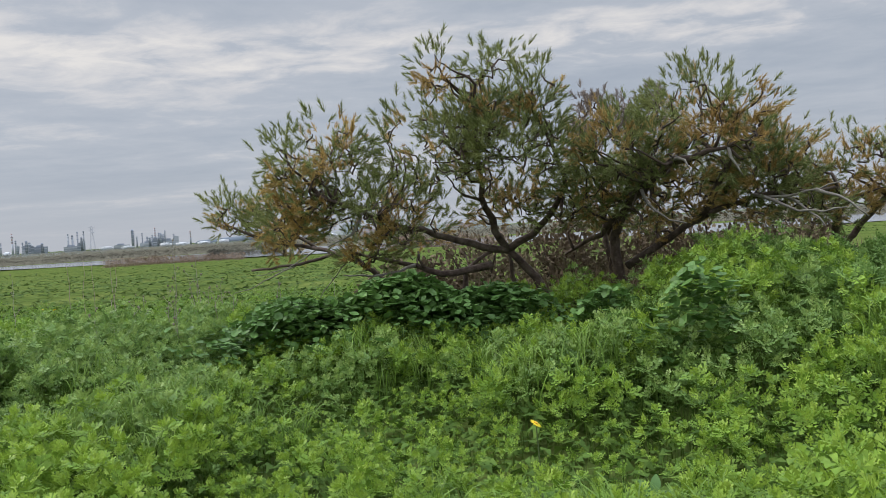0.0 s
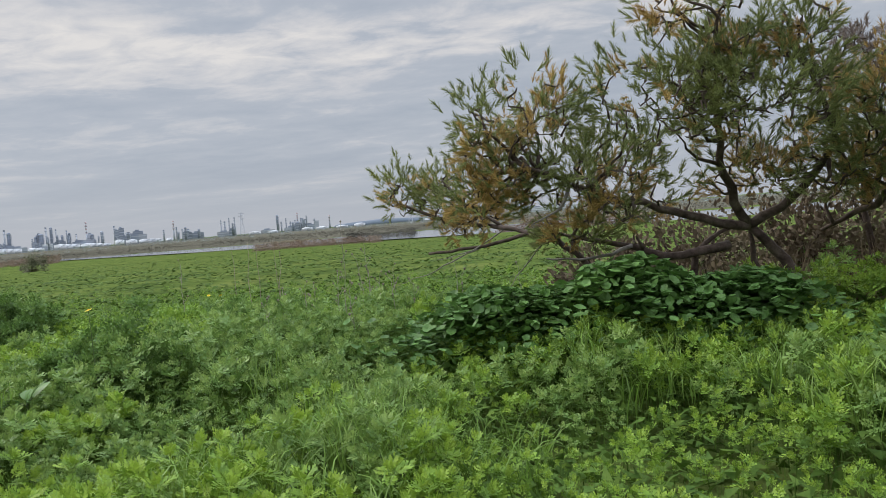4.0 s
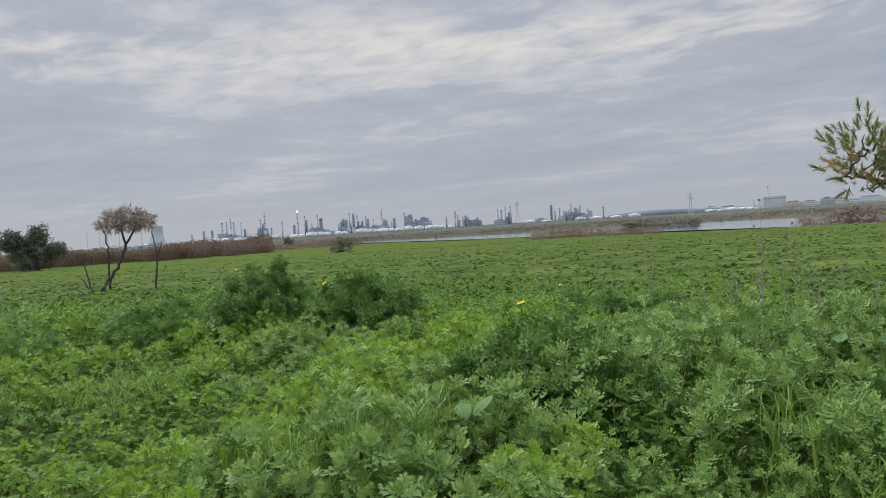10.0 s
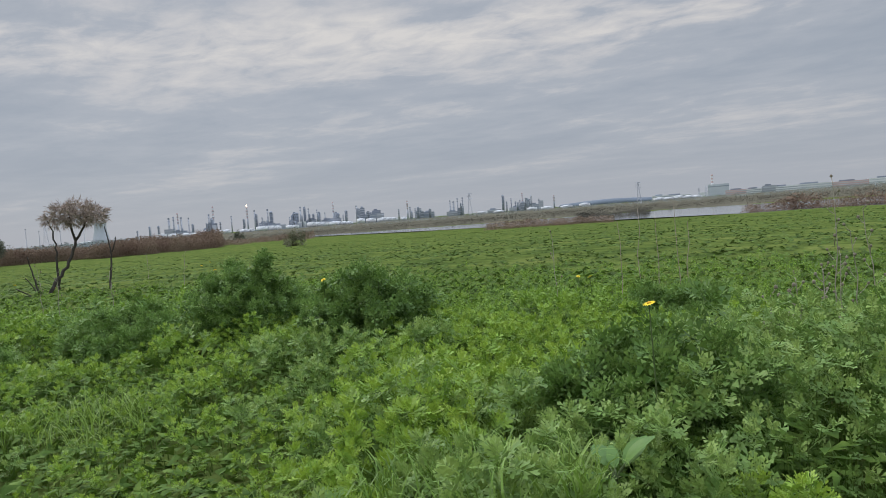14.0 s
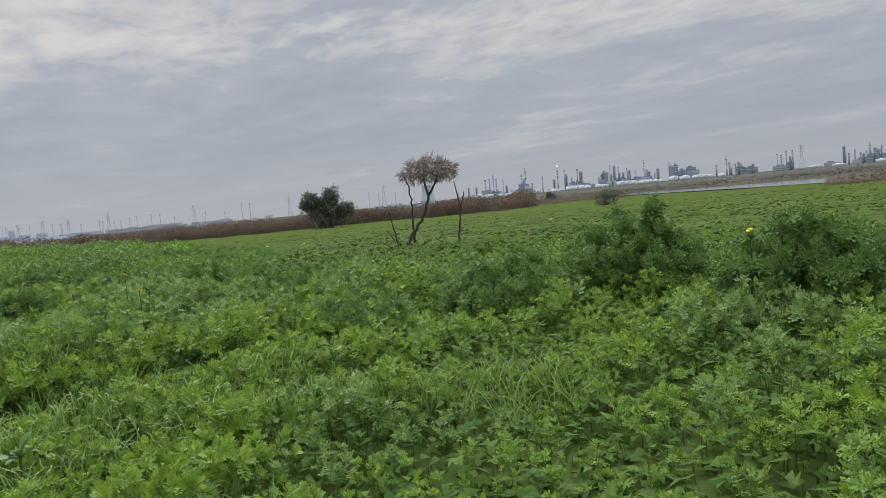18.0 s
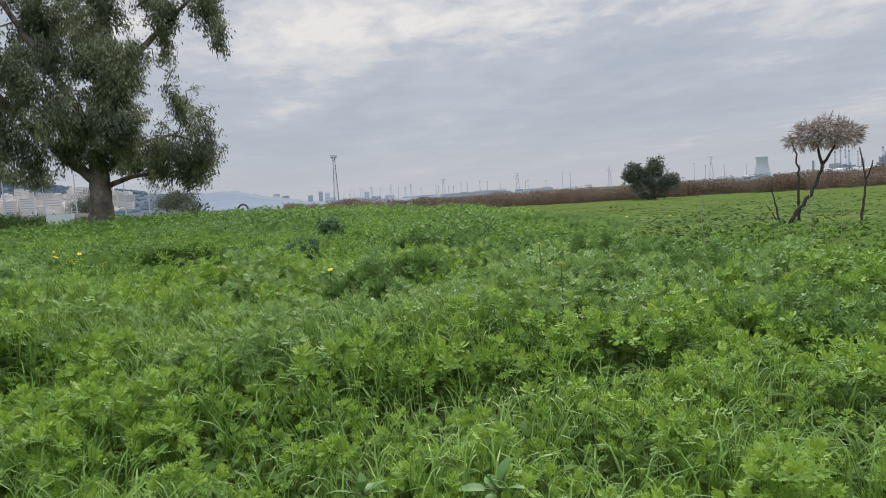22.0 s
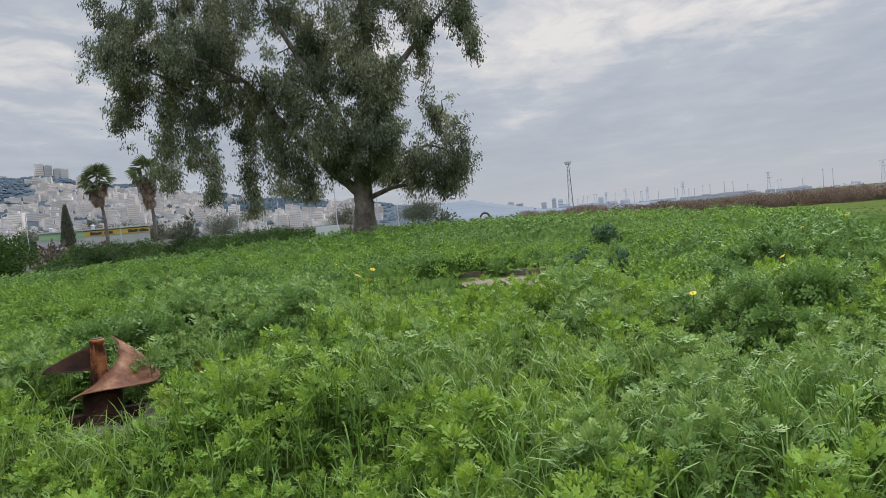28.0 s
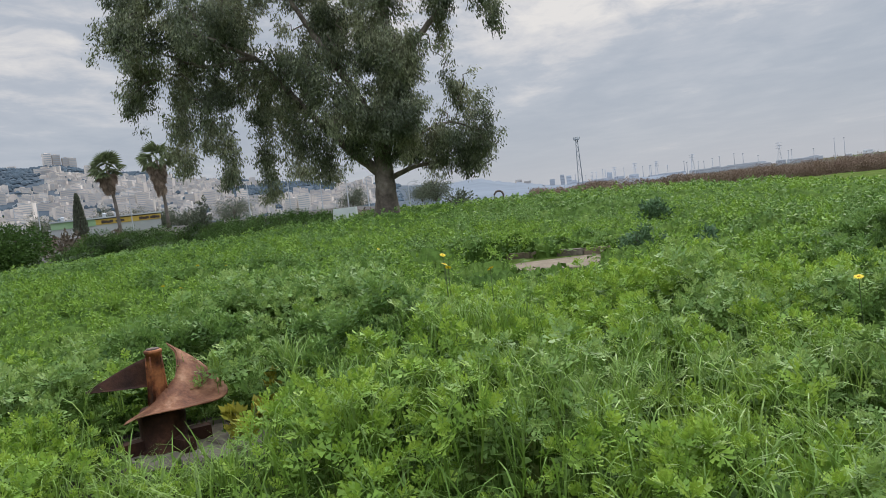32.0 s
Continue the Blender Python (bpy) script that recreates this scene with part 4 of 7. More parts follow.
tamarisk("withered grey-pink tamarisk behind the green ones", [[(2.3, 9.9, 0.3), (2.25, 9.9, 1.2), (2.2, 9.8, 2.2)], [(2.25, 9.9, 1.4), (2.6, 9.8, 2.2), (2.8, 9.7, 2.8)], [(2.2, 9.8, 1.8), (1.95, 9.8, 2.4), (1.85, 9.7, 2.9)]], [],
         [(2.15, 9.7, 2.9, 0.45, 0.42), (2.75, 9.7, 2.95, 0.5, 0.35), (1.85, 9.7, 2.7, 0.3, 0.35)], 150, 2.0, 55, 0.045, 5, True)
tamarisk("low rusty tamarisk behind the weeds", [[(4.75, 8.9, 0.3), (4.7, 8.7, 1.0), (4.6, 8.3, 1.6)], [(4.7, 8.7, 1.0), (5.0, 8.4, 1.5), (5.2, 8.1, 1.9)]], [],
         [(4.63, 8.28, 2.02, 0.63, 0.48), (5.15, 8.03, 2.04, 0.62, 0.44), (4.52, 8.44, 1.58, 0.59, 0.30), (5.7, 8.0, 1.9, 0.5, 0.4)], 200, 0.56, 54)


def leafy_tree(name, label, base_at, limbs, blobs, clusters, per, size, spread, bark, leaf, seed, thick, hang=0.5, group="", strands=(), cores=0, droop=1.15):
    """limbs and blobs are given from the tree's foot. strands: (x, y, z top, z bottom, width) of foliage that hangs in curtains."""
    rng = np.random.default_rng(seed)
    base = thing(name, label, "tree", group, base_at)
    for i, l in enumerate(limbs):
        q = bowed(l, max(0.25, thick * 0.6), thick * 0.05, rng)
        k = np.linspace(0, 1, len(q))
        r = thick * (1 - 0.35 * k + 0.45 * np.exp(-k * 9)) if i == 0 else thick * (0.5 if i < 5 else 0.28) * (1 - 0.85 * k)
        part("trunk" if i == 0 else "limb", Geo().add(*tube(q, r, 10 if i == 0 else 7)), bark, base, smooth_faces=True)
    core, way = inside(rng, blobs, cores or max(14, clusters // 11), 0.5, 0.8)
    pick = rng.integers(0, len(core), clusters)
    lump = spread * 1.6
    t, d = core[pick] + rng.normal(0, 1, (clusters, 3)) * [lump, lump, lump * droop] - [0, 0, lump * 0.4], way[pick]
    for x, y, top, low, w in strands:
        n = int((top - low) * w * 34)
        k = rng.random(n)
        s = np.stack([x + rng.normal(0, w * 0.4, n) * (1.1 - 0.6 * k), y + rng.normal(0, w * 0.4, n), top + (low - top) * k], -1)
        t, d = np.concatenate([t, s]), np.concatenate([d, np.zeros((n, 3))])
    tagged(part("twig_mass", branches(rng, [np.array(l) for l in limbs], t[:min(len(t), 500)], thick, thick * 0.05), bark, base), kind="stuff")
    g = Geo()
    c = np.repeat(t, per, axis=0) + rng.normal(0, spread, (len(t) * per, 3))
    way = np.repeat(d, per, axis=0) * 0.6 + rng.normal(0, 0.6, (len(t) * per, 3)) + [0, 0, -hang]
    m = along(rng, way)[:, :, [2, 0, 1]]
    v, f = kite(1.0, 0.34)
    g.many(v, f, spots(m, rng.uniform(0.6, 1.3, len(c)) * size, c))
    tagged(part("crown", g, leaf, base), kind="stuff")
    return base


def eucalyptus():
    right, away = np.array([-0.194, 0.981]), np.array([-0.981, -0.194])

    def at(u, v, w=0.0):
        p = right * u + away * w
        return (p[0], p[1], v)

    rng = np.random.default_rng(60)
    blobs = []
    for u, v, ru, rv, w in [(0.1, 6.2, 1.9, 3.2, -1.0), (0.4, 9.0, 2.4, 3.2, 0), (-1.8, 8.6, 3.0, 3.0, 1), (-6.0, 9.2, 3.6, 2.9, 0), (-8.3, 8.7, 2.6, 2.0, -0.5), (-10.1, 9.0, 1.4, 0.9, 0), (-4.5, 6.6, 3.2, 1.8, 1), (-8.3, 6.6, 2.4, 1.8, 0),
                            (-4.0, 12.4, 4.8, 2.8, 0), (1.0, 13.0, 4.2, 2.8, 0.5), (4.6, 11.2, 1.7, 1.5, 0), (5.0, 9.6, 1.1, 1.3, 0), (3.5, 5.6, 0.5, 0.9, 0), (3.9, 3.7, 1.3, 1.4, -0.4), (4.5, 3.1, 1.2, 0.7, -0.6), (3.2, 3.0, 1.2, 0.7, -0.5), (4.3, 2.4, 0.9, 0.5, -0.3), (2.8, 2.3, 0.8, 0.45, -0.3), (-1.5, 5.0, 1.4, 1.5, -1.6), (0.8, 4.0, 1.4, 1.5, -1.7), (1.5, 4.6, 0.9, 1.5, -1.0),
                            (-9.0, 12.0, 2.6, 2.0, 0), (-2.0, 15.0, 3.8, 1.9, 0), (1.1, 6.5, 0.9, 2.8, -1.6), (3.2, 9.7, 1.0, 0.9, 0), (-0.2, 4.2, 1.5, 1.0, -1.2)]:
        x, y, z = at(u, v, w)
        blobs.append((x, y, z, ru, rv))
    strands = []
    for u, top, low, w in [(-8.5, 5.5, 2.6, 0.75), (-7.2, 5.5, 3.6, 0.6), (-6.5, 5.0, 2.0, 0.55), (-5.2, 5.5, 1.2, 0.6), (-3.6, 5.5, 2.1, 0.9), (-2.4, 4.5, 1.8, 0.9), (-10.4, 8.0, 5.8, 0.6), (1.4, 4.2, 2.2, 0.8), (-0.9, 4.8, 2.6, 0.8), (0.6, 4.0, 2.2, 0.7), (3.4, 9.0, 7.2, 0.5), (5.6, 9.0, 7.4, 0.4), (2.4, 3.6, 2.0, 0.6)]:
        x, y, _ = at(u, 0, rng.uniform(-1.0, 1.0))
        strands.append((x, y, top, low, w))
    limbs = [[at(0, -0.3), at(0.1, 0.6), at(0.05, 1.6), at(0.1, 3.0), at(0.4, 5.0)], [at(0.4, 5.0), at(0.9, 8.0), at(0.7, 11.0), at(1.0, 13.5)], [at(0.05, 1.7), at(-1.3, 3.0), at(-3.0, 5.0, 0.5), at(-5.0, 7.6, 0.5), at(-8.0, 9.0)],
             [at(0.2, 3.4), at(-1.0, 6.0), at(-3.0, 9.5), at(-4.0, 12.5)], [at(0.3, 4.4), at(2.0, 7.4), at(4.2, 9.6), at(5.6, 11.0)], [at(0.15, 2.2), at(1.8, 3.4), at(3.6, 3.9), at(4.8, 3.0)], [at(0.1, 1.5), at(1.8, 2.1), at(3.2, 2.0), at(4.4, 2.5)], [at(-5.0, 7.6, 0.5), at(-7.2, 7.2), at(-9.6, 8.4)]]
    leafy_tree("eucalyptus_tree", "large old eucalyptus with thick trunk and drooping grey-green foliage", (-42.3, -4.94, 1.35), limbs, blobs, 4300, 54, 0.16, 0.155, M["euc_bark"], M["euc_leaf"], 61, 0.5, 1.5, strands=strands, cores=270, droop=1.7)


eucalyptus()

at1 = (-252.6, 135.3)
leafy_tree("roadside_tree", "round dark green tree standing alone in the field", (*at1, float(land(*at1))), [[(0, 0, 0), (0.3, 0, 3), (0, 0, 7)], [(0, 0, 3), (3, 4, 8)], [(0, 0, 3), (-3, -4, 8)], [(0.2, 0, 2), (4, 6.5, 6)]],
           [(0.0, 0, 9.5, 4.5, 4.5), (1.0, 2.0, 12.5, 3.2, 2.8), (-1.8, -3.5, 8.5, 4.2, 3.6), (-2.0, -4.5, 11.5, 2.5, 2.2), (2.2, 5.2, 5.4, 2.4, 2.4), (4.0, 7.4, 6.6, 2.0, 2.0), (-1.5, -3, 4.5, 3.8, 2.5), (0.5, 2.5, 4.5, 3.8, 2.8)], 900, 22, 0.9, 0.52, M["euc_bark"], M["field_tree"], 71, 0.5)


def far_tree(name, label, x, y, w, h, mat, seed, n=60, category_size=0.5, z=None, group="", lift=0.55):
    z = float(land(x, y)) if z is None else z
    return leafy_tree(name, label, (x, y, z), [[(0, 0, -0.2), (0.05 * w, 0, h * 0.35), (0, 0, h * 0.6)], [(0, 0, h * 0.3), (w * 0.2, w * 0.2, h * 0.7)], [(0, 0, h * 0.3), (-w * 0.2, -w * 0.2, h * 0.65)]],
                      [(0, 0, h * lift, w * 0.42, h * 0.42), (w * 0.2, w * 0.15, h * lift * 0.85, w * 0.3, h * 0.33), (-w * 0.2, -w * 0.2, h * lift * 0.8, w * 0.32, h * 0.32)], n, 14, category_size, w * 0.05, M["tam_bark"], mat, seed, max(0.03, w * 0.02), 0.1, group)


far_tree("field_bush", "rounded brown-green bush out in the field", -158.8, 186.3, 8.5, 5.6, M["olive_bush"], 72, 120, 0.7, lift=0.45)
far_tree("field_tree", "small dark tree at the edge of the field", -330, 340, 8, 8.5, M["dark_tree"], 73, 90, 0.8)


# ---- far bank, reeds and scrub ----
def tuft(rng, blades, width):
    """A shaggy clump one metre tall: many small slips of leaf and stalk in an upright cloud."""
    v, f = [], []
    for i in range(blades * 3):
        h = rng.uniform(0.05, 1.0)
        r = width * 2.2 * math.sqrt(rng.random()) * (1.1 - 0.6 * h)
        a = rng.uniform(0, 6.28)
        o = np.array((r * math.cos(a), r * math.sin(a), h))
        e = rng.normal(0, 1, (2, 3)) * [width * 0.36, width * 0.36, 0.06]
        v += [tuple(o), tuple(o + e[0]), tuple(o + e[1])]
        f.append((3 * i, 3 * i + 1, 3 * i + 2))
    return np.array(v), np.array(f)


def belt(name, label, category, mat, n, low_az, high_az, near, far, height, width, seed, blades=6, gap=0.0, size=14.0):
    """A belt of growth over a sector of the plain."""
    rng = np.random.default_rng(seed)
    g = Geo()
    kinds = [tuft(rng, blades, width) for _ in range(4)]
    a = rng.uniform(low_az, high_az, n)
    r = near + (far - near) * rng.random(n) ** 1.3 + (value_noise(a * 8, a * 0, 9.0, seed) - 0.5) * 24
    x, y = -8 - np.sin(np.radians(a)) * r, 3 + np.cos(np.radians(a)) * r
    h = height * (0.55 + 0.65 * value_noise(x, y, size, seed + 1)) * rng.uniform(0.75, 1.15, n)
    keep = value_noise(x, y, size * 1.7, seed + 2) > gap
    pick = rng.integers(0, 4, n)
    for j, (v, f) in enumerate(kinds):
        s = keep & (pick == j)
        k = int(s.sum())
        g.many(v, f, spots(turned(rng, k, 0.05), np.stack([h[s], h[s], h[s]], -1), np.stack([x[s], y[s], land(x[s], y[s]) - 0.3], -1)))
    whole(name, g, mat, label, category, kind="stuff")


def far_bank():
    """Dry marsh beyond the river, as far as the haze lets it be seen."""
    az, r = np.linspace(-48, 88, 60), np.array([378, 430, 520, 700, 1000, 1500, 2100])
    A, Rr = np.meshgrid(np.radians(az), r, indexing="ij")
    v = np.stack([-8 - np.sin(A) * Rr, 3 + np.cos(A) * Rr, np.full(A.shape, PLAIN + 0.50)], -1)
    v[:, 0, 2] -= 1.0
    n = len(r)
    i, k = np.meshgrid(np.arange(len(az) - 1), np.arange(n - 1), indexing="ij")
    q = (i * n + k).ravel()
    whole("far_ground", Geo().add(v.reshape(-1, 3), np.concatenate([np.stack([q, q + 1, q + n], -1), np.stack([q + 1, q + n + 1, q + n], -1)])), M["marsh"], "dull olive-brown marsh beyond the river", "ground", kind="structure")


M["marsh"] = material("dry_marsh", [(0.085, 0.084, 0.062), (0.120, 0.112, 0.084), (0.150, 0.134, 0.105)], 0.03, 1.0, spec=0.0, fine=0.35, bump_scale=0.4)
far_bank()
belt("reed_bed", "broad belt of brown winter reeds along the field", "reeds", M["reed"], 13000, 45, 90, 300, 345, 6.4, 0.13, 81, 8)
belt("reed_bed", "brown reeds on the near river bank", "reeds", M["reed"], 900, 14, 24, 236, 268, 2.6, 0.25, 82, gap=0.2, size=9)
belt("reed_bed", "brown reeds by the water beyond the tamarisk", "reeds", M["reed"], 700, -7, 4.5, 222, 240, 4.4, 0.2, 83, gap=0.1, size=9)
belt("reed_bed", "low brown reeds at the end of the field", "reeds", M["reed"], 1500, 38, 49, 335, 400, 3.0, 0.25, 88)
belt("bank_scrub", "grey-green scrub along the far river bank", "scrub", M["scrub"], 9500, -40, 52, 392, 760, 2.5, 0.3, 84, gap=0.12, size=26)
belt("bank_scrub", "dark scrub tongue between two arms of the river", "scrub", M["scrub"], 500, 11.5, 17, 300, 345, 3.0, 0.3, 85, size=9)
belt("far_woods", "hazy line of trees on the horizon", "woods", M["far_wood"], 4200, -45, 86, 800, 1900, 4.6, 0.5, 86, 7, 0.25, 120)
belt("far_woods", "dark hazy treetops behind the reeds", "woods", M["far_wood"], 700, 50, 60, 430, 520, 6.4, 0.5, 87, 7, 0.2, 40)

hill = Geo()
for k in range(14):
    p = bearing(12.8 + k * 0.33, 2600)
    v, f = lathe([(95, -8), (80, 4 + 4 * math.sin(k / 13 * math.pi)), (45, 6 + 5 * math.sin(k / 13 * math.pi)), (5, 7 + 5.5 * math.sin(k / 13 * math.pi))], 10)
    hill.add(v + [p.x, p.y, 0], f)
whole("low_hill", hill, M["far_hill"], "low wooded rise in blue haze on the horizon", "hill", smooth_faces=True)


# ---- refinery on the skyline ----
GROUND_FAR = PLAIN - 0.2


def far_thing(name, label, category, group, az, dist):
    p = bearing(az, dist)
    return thing(name, label, category, group, (p.x, p.y, float(land(p.x, p.y)) - 0.3), az)


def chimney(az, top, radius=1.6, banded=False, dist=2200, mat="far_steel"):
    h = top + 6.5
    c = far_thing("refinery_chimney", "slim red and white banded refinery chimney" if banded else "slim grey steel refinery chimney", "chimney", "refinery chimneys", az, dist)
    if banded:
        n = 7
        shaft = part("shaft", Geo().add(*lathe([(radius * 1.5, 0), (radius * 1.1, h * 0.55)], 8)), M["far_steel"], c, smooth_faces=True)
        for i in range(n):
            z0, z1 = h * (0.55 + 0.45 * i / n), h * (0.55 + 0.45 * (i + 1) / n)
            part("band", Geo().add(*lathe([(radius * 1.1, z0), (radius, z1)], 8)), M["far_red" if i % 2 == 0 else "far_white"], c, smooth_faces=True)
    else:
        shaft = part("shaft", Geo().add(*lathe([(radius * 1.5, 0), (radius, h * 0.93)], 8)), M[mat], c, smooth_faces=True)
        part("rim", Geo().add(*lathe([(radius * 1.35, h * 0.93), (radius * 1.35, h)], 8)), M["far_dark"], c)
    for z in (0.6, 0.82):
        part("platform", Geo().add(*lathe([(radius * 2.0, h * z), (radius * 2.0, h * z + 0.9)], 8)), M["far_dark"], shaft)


for az, top in [(48.99, 51), (48.66, 54), (48.13, 51), (47.6, 48), (46.13, 54), (44.5, 45), (42.76, 57), (41.77, 57), (40.15, 28), (39.27, 57), (38.66, 50), (38.0, 45), (37.4, 34), (34.92, 48), (31.58, 27), (30.27, 26), (27.46, 42), (27.19, 38), (26.86, 47), (26.46, 48), (22.97, 25),
                (22.6, 34), (22.27, 23), (21.91, 26), (21.46, 32), (21.12, 27), (20.42, 26), (51.21, 21), (45.33, 28), (30.67, 32)]:
    chimney(az, top, 1.3 + (int(az * 100) % 5) * 0.18)
for az, top in [(45.8, 76), (36.73, 65), (30.87, 51), (43.3, 68), (48.35, 64), (21.71, 48), (19.24, 33)]:
    chimney(az, top, 1.9, True)

fl = far_thing("gas_flare", "small flame burning on top of a flare stack", "flare", "", 43.3, 2199)
flame = bpy.data.materials.new("flame")
flame.use_nodes = True
flame.node_tree.nodes["Principled BSDF"].inputs["Emission Color"].default_value = (1.0, 0.78, 0.5, 1)
flame.node_tree.nodes["Principled BSDF"].inputs["Emission Strength"].default_value = 2.5
part("flame", Geo().add(*lathe([(0.5, 74.6), (2.0, 76.5), (1.6, 79), (0.3, 82)], 8)), flame, fl, smooth_faces=True)
part("tip", Geo().add(*lathe([(1.6, 74.2), (1.8, 74.8)], 8)), M["far_dark"], fl)


def column(az, top, radius, dist=2180):
    h = top + 6.5
    c = far_thing("process_column", "tall grey refinery column with gallery rings", "process column", "refinery columns", az, dist)
    shell = part("shell", Geo().add(*lathe([(radius, 0), (radius, h * 0.94), (radius * 0.7, h * 0.99), (0.1, h)], 10)), M["far_dark"], c, smooth_faces=True)
    for z in (0.3, 0.5, 0.7, 0.9):
        part("gallery", Geo().add(*lathe([(radius * 1.3, h * z), (radius * 1.3, h * z + 1.0)], 10)), M["far_steel"], shell)
    part("riser", Geo().add(*tube([(radius + 1.4, 0, 0), (radius + 1.4, 0, h * 0.9), (0, 0, h * 0.99)], 0.5, 5)), M["far_steel"], c)


for az, top, radius in [(42.65, 45, 3.2), (41.52, 49, 4.6), (39.61, 40, 6.5), (38.96, 56, 3.4), (37.84, 38, 3.0), (35.75, 36, 3.5), (23.25, 46, 3.4), (21.3, 30, 2.6), (47.34, 29, 3.0), (45.95, 42, 3.2), (39.95, 34, 3.0), (38.3, 33, 3.0), (36.4, 30, 4.0), (29.1, 22, 3.0), (50.36, 31, 2.4), (49.75, 31, 2.4), (22.1, 21, 2.8), (43.6, 33, 2.8)]:
    column(az, top, radius)


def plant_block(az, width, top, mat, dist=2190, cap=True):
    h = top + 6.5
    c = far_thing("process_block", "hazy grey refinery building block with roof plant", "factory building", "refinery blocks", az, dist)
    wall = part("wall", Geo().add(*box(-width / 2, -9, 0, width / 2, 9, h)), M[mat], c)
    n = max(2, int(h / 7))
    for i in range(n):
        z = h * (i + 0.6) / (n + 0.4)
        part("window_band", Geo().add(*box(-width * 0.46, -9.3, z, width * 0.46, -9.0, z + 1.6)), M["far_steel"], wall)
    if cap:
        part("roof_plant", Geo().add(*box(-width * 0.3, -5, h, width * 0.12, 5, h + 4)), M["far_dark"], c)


for az, width, top, mat in [(34.45, 14, 40, "far_dark"), (34.75, 10, 36, "far_dark"), (33.35, 26, 29, "far_dark"), (33.95, 14, 24, "far_dark"), (29.83, 12, 21, "far_white"), (29.2, 34, 12, "far_dark"), (36.5, 16, 30, "far_steel"), (45.95, 30, 26, "far_dark"), (41.0, 40, 8, "far_steel"),
                            (27.2, 44, 8, "far_steel"), (39.7, 16, 38, "far_dark"), (24.0, 40, 4, "far_steel"), (22.0, 60, 6, "far_steel"), (47.9, 50, 8, "far_steel")]:
    plant_block(az, width, top, mat)


rng = np.random.default_rng(95)
for middle, spread, count in ((48.6, 0.8, 5), (46.0, 0.6, 4), (42.2, 0.8, 6), (38.9, 1.1, 11), (36.6, 0.7, 5), (34.0, 0.8, 6), (30.2, 1.0, 5), (26.8, 0.5, 4), (21.8, 1.3, 9)):
    for i in range(count):
        az = float(rng.normal(middle, spread * 0.6))
        if i % 2:
            column(az, float(rng.uniform(12, 38)), float(rng.uniform(1.2, 3.0)), 2150)
        else:
            plant_block(az, float(rng.uniform(10, 30)), float(rng.uniform(5, 22)), ("far_dark", "far_steel", "far_dark", "far_white")[i // 2 % 4], 2160, i % 4 == 0)


def tank(az, radius, height, dist):
    c = far_thing("storage_tank", "round white oil storage tank", "storage tank", "refinery tanks", az, dist)
    part("shell", Geo().add(*lathe([(radius, 0), (radius, height)], 18)), M["far_white"], c, smooth_faces=True)
    part("roof", Geo().add(*lathe([(radius * 1.01, height), (radius * 0.5, height + 1.6), (0.5, height + 2.2)], 18)), M["far_white"], c, smooth_faces=True)
    part("stair", Geo().add(*tube([(radius * math.cos(q) * 1.02, radius * math.sin(q) * 1.02, height * (q + 2.6) / 1.8) for q in np.linspace(-2.6, -0.8, 6)], 0.5, 4)), M["far_steel"], c)


for i, az in enumerate(np.linspace(31.2, 49.5, 34)):
    if i % 9 != 5:
        tank(float(az) + (i * 37 % 10) * 0.05, 9 + (i * 53 % 9), 7 + (i * 29 % 7), 2060 + (i * 71 % 90))
for i, az in enumerate((8.6, 9.2, 9.9, 10.6, 11.3, 16.9, 18.3, 19.8, 21.0, 23.6, 25.0, 51.0, 52.0, 52.9, 54.6)):
    tank(az, 15 + i % 4, 5 + i % 3, 2080)


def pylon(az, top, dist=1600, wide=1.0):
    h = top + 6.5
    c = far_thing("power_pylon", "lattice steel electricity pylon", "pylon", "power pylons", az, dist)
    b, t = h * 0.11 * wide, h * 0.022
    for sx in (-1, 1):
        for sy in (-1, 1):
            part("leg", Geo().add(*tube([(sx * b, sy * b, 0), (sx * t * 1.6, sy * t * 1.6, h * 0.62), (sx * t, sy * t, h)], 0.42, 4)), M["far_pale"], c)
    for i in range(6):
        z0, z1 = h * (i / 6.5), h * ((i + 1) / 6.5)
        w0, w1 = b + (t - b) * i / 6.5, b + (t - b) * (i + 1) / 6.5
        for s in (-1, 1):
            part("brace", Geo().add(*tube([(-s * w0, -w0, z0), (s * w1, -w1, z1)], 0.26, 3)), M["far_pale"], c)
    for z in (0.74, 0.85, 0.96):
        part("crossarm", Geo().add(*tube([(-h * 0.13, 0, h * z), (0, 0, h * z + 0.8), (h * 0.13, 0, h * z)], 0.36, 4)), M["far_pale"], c)


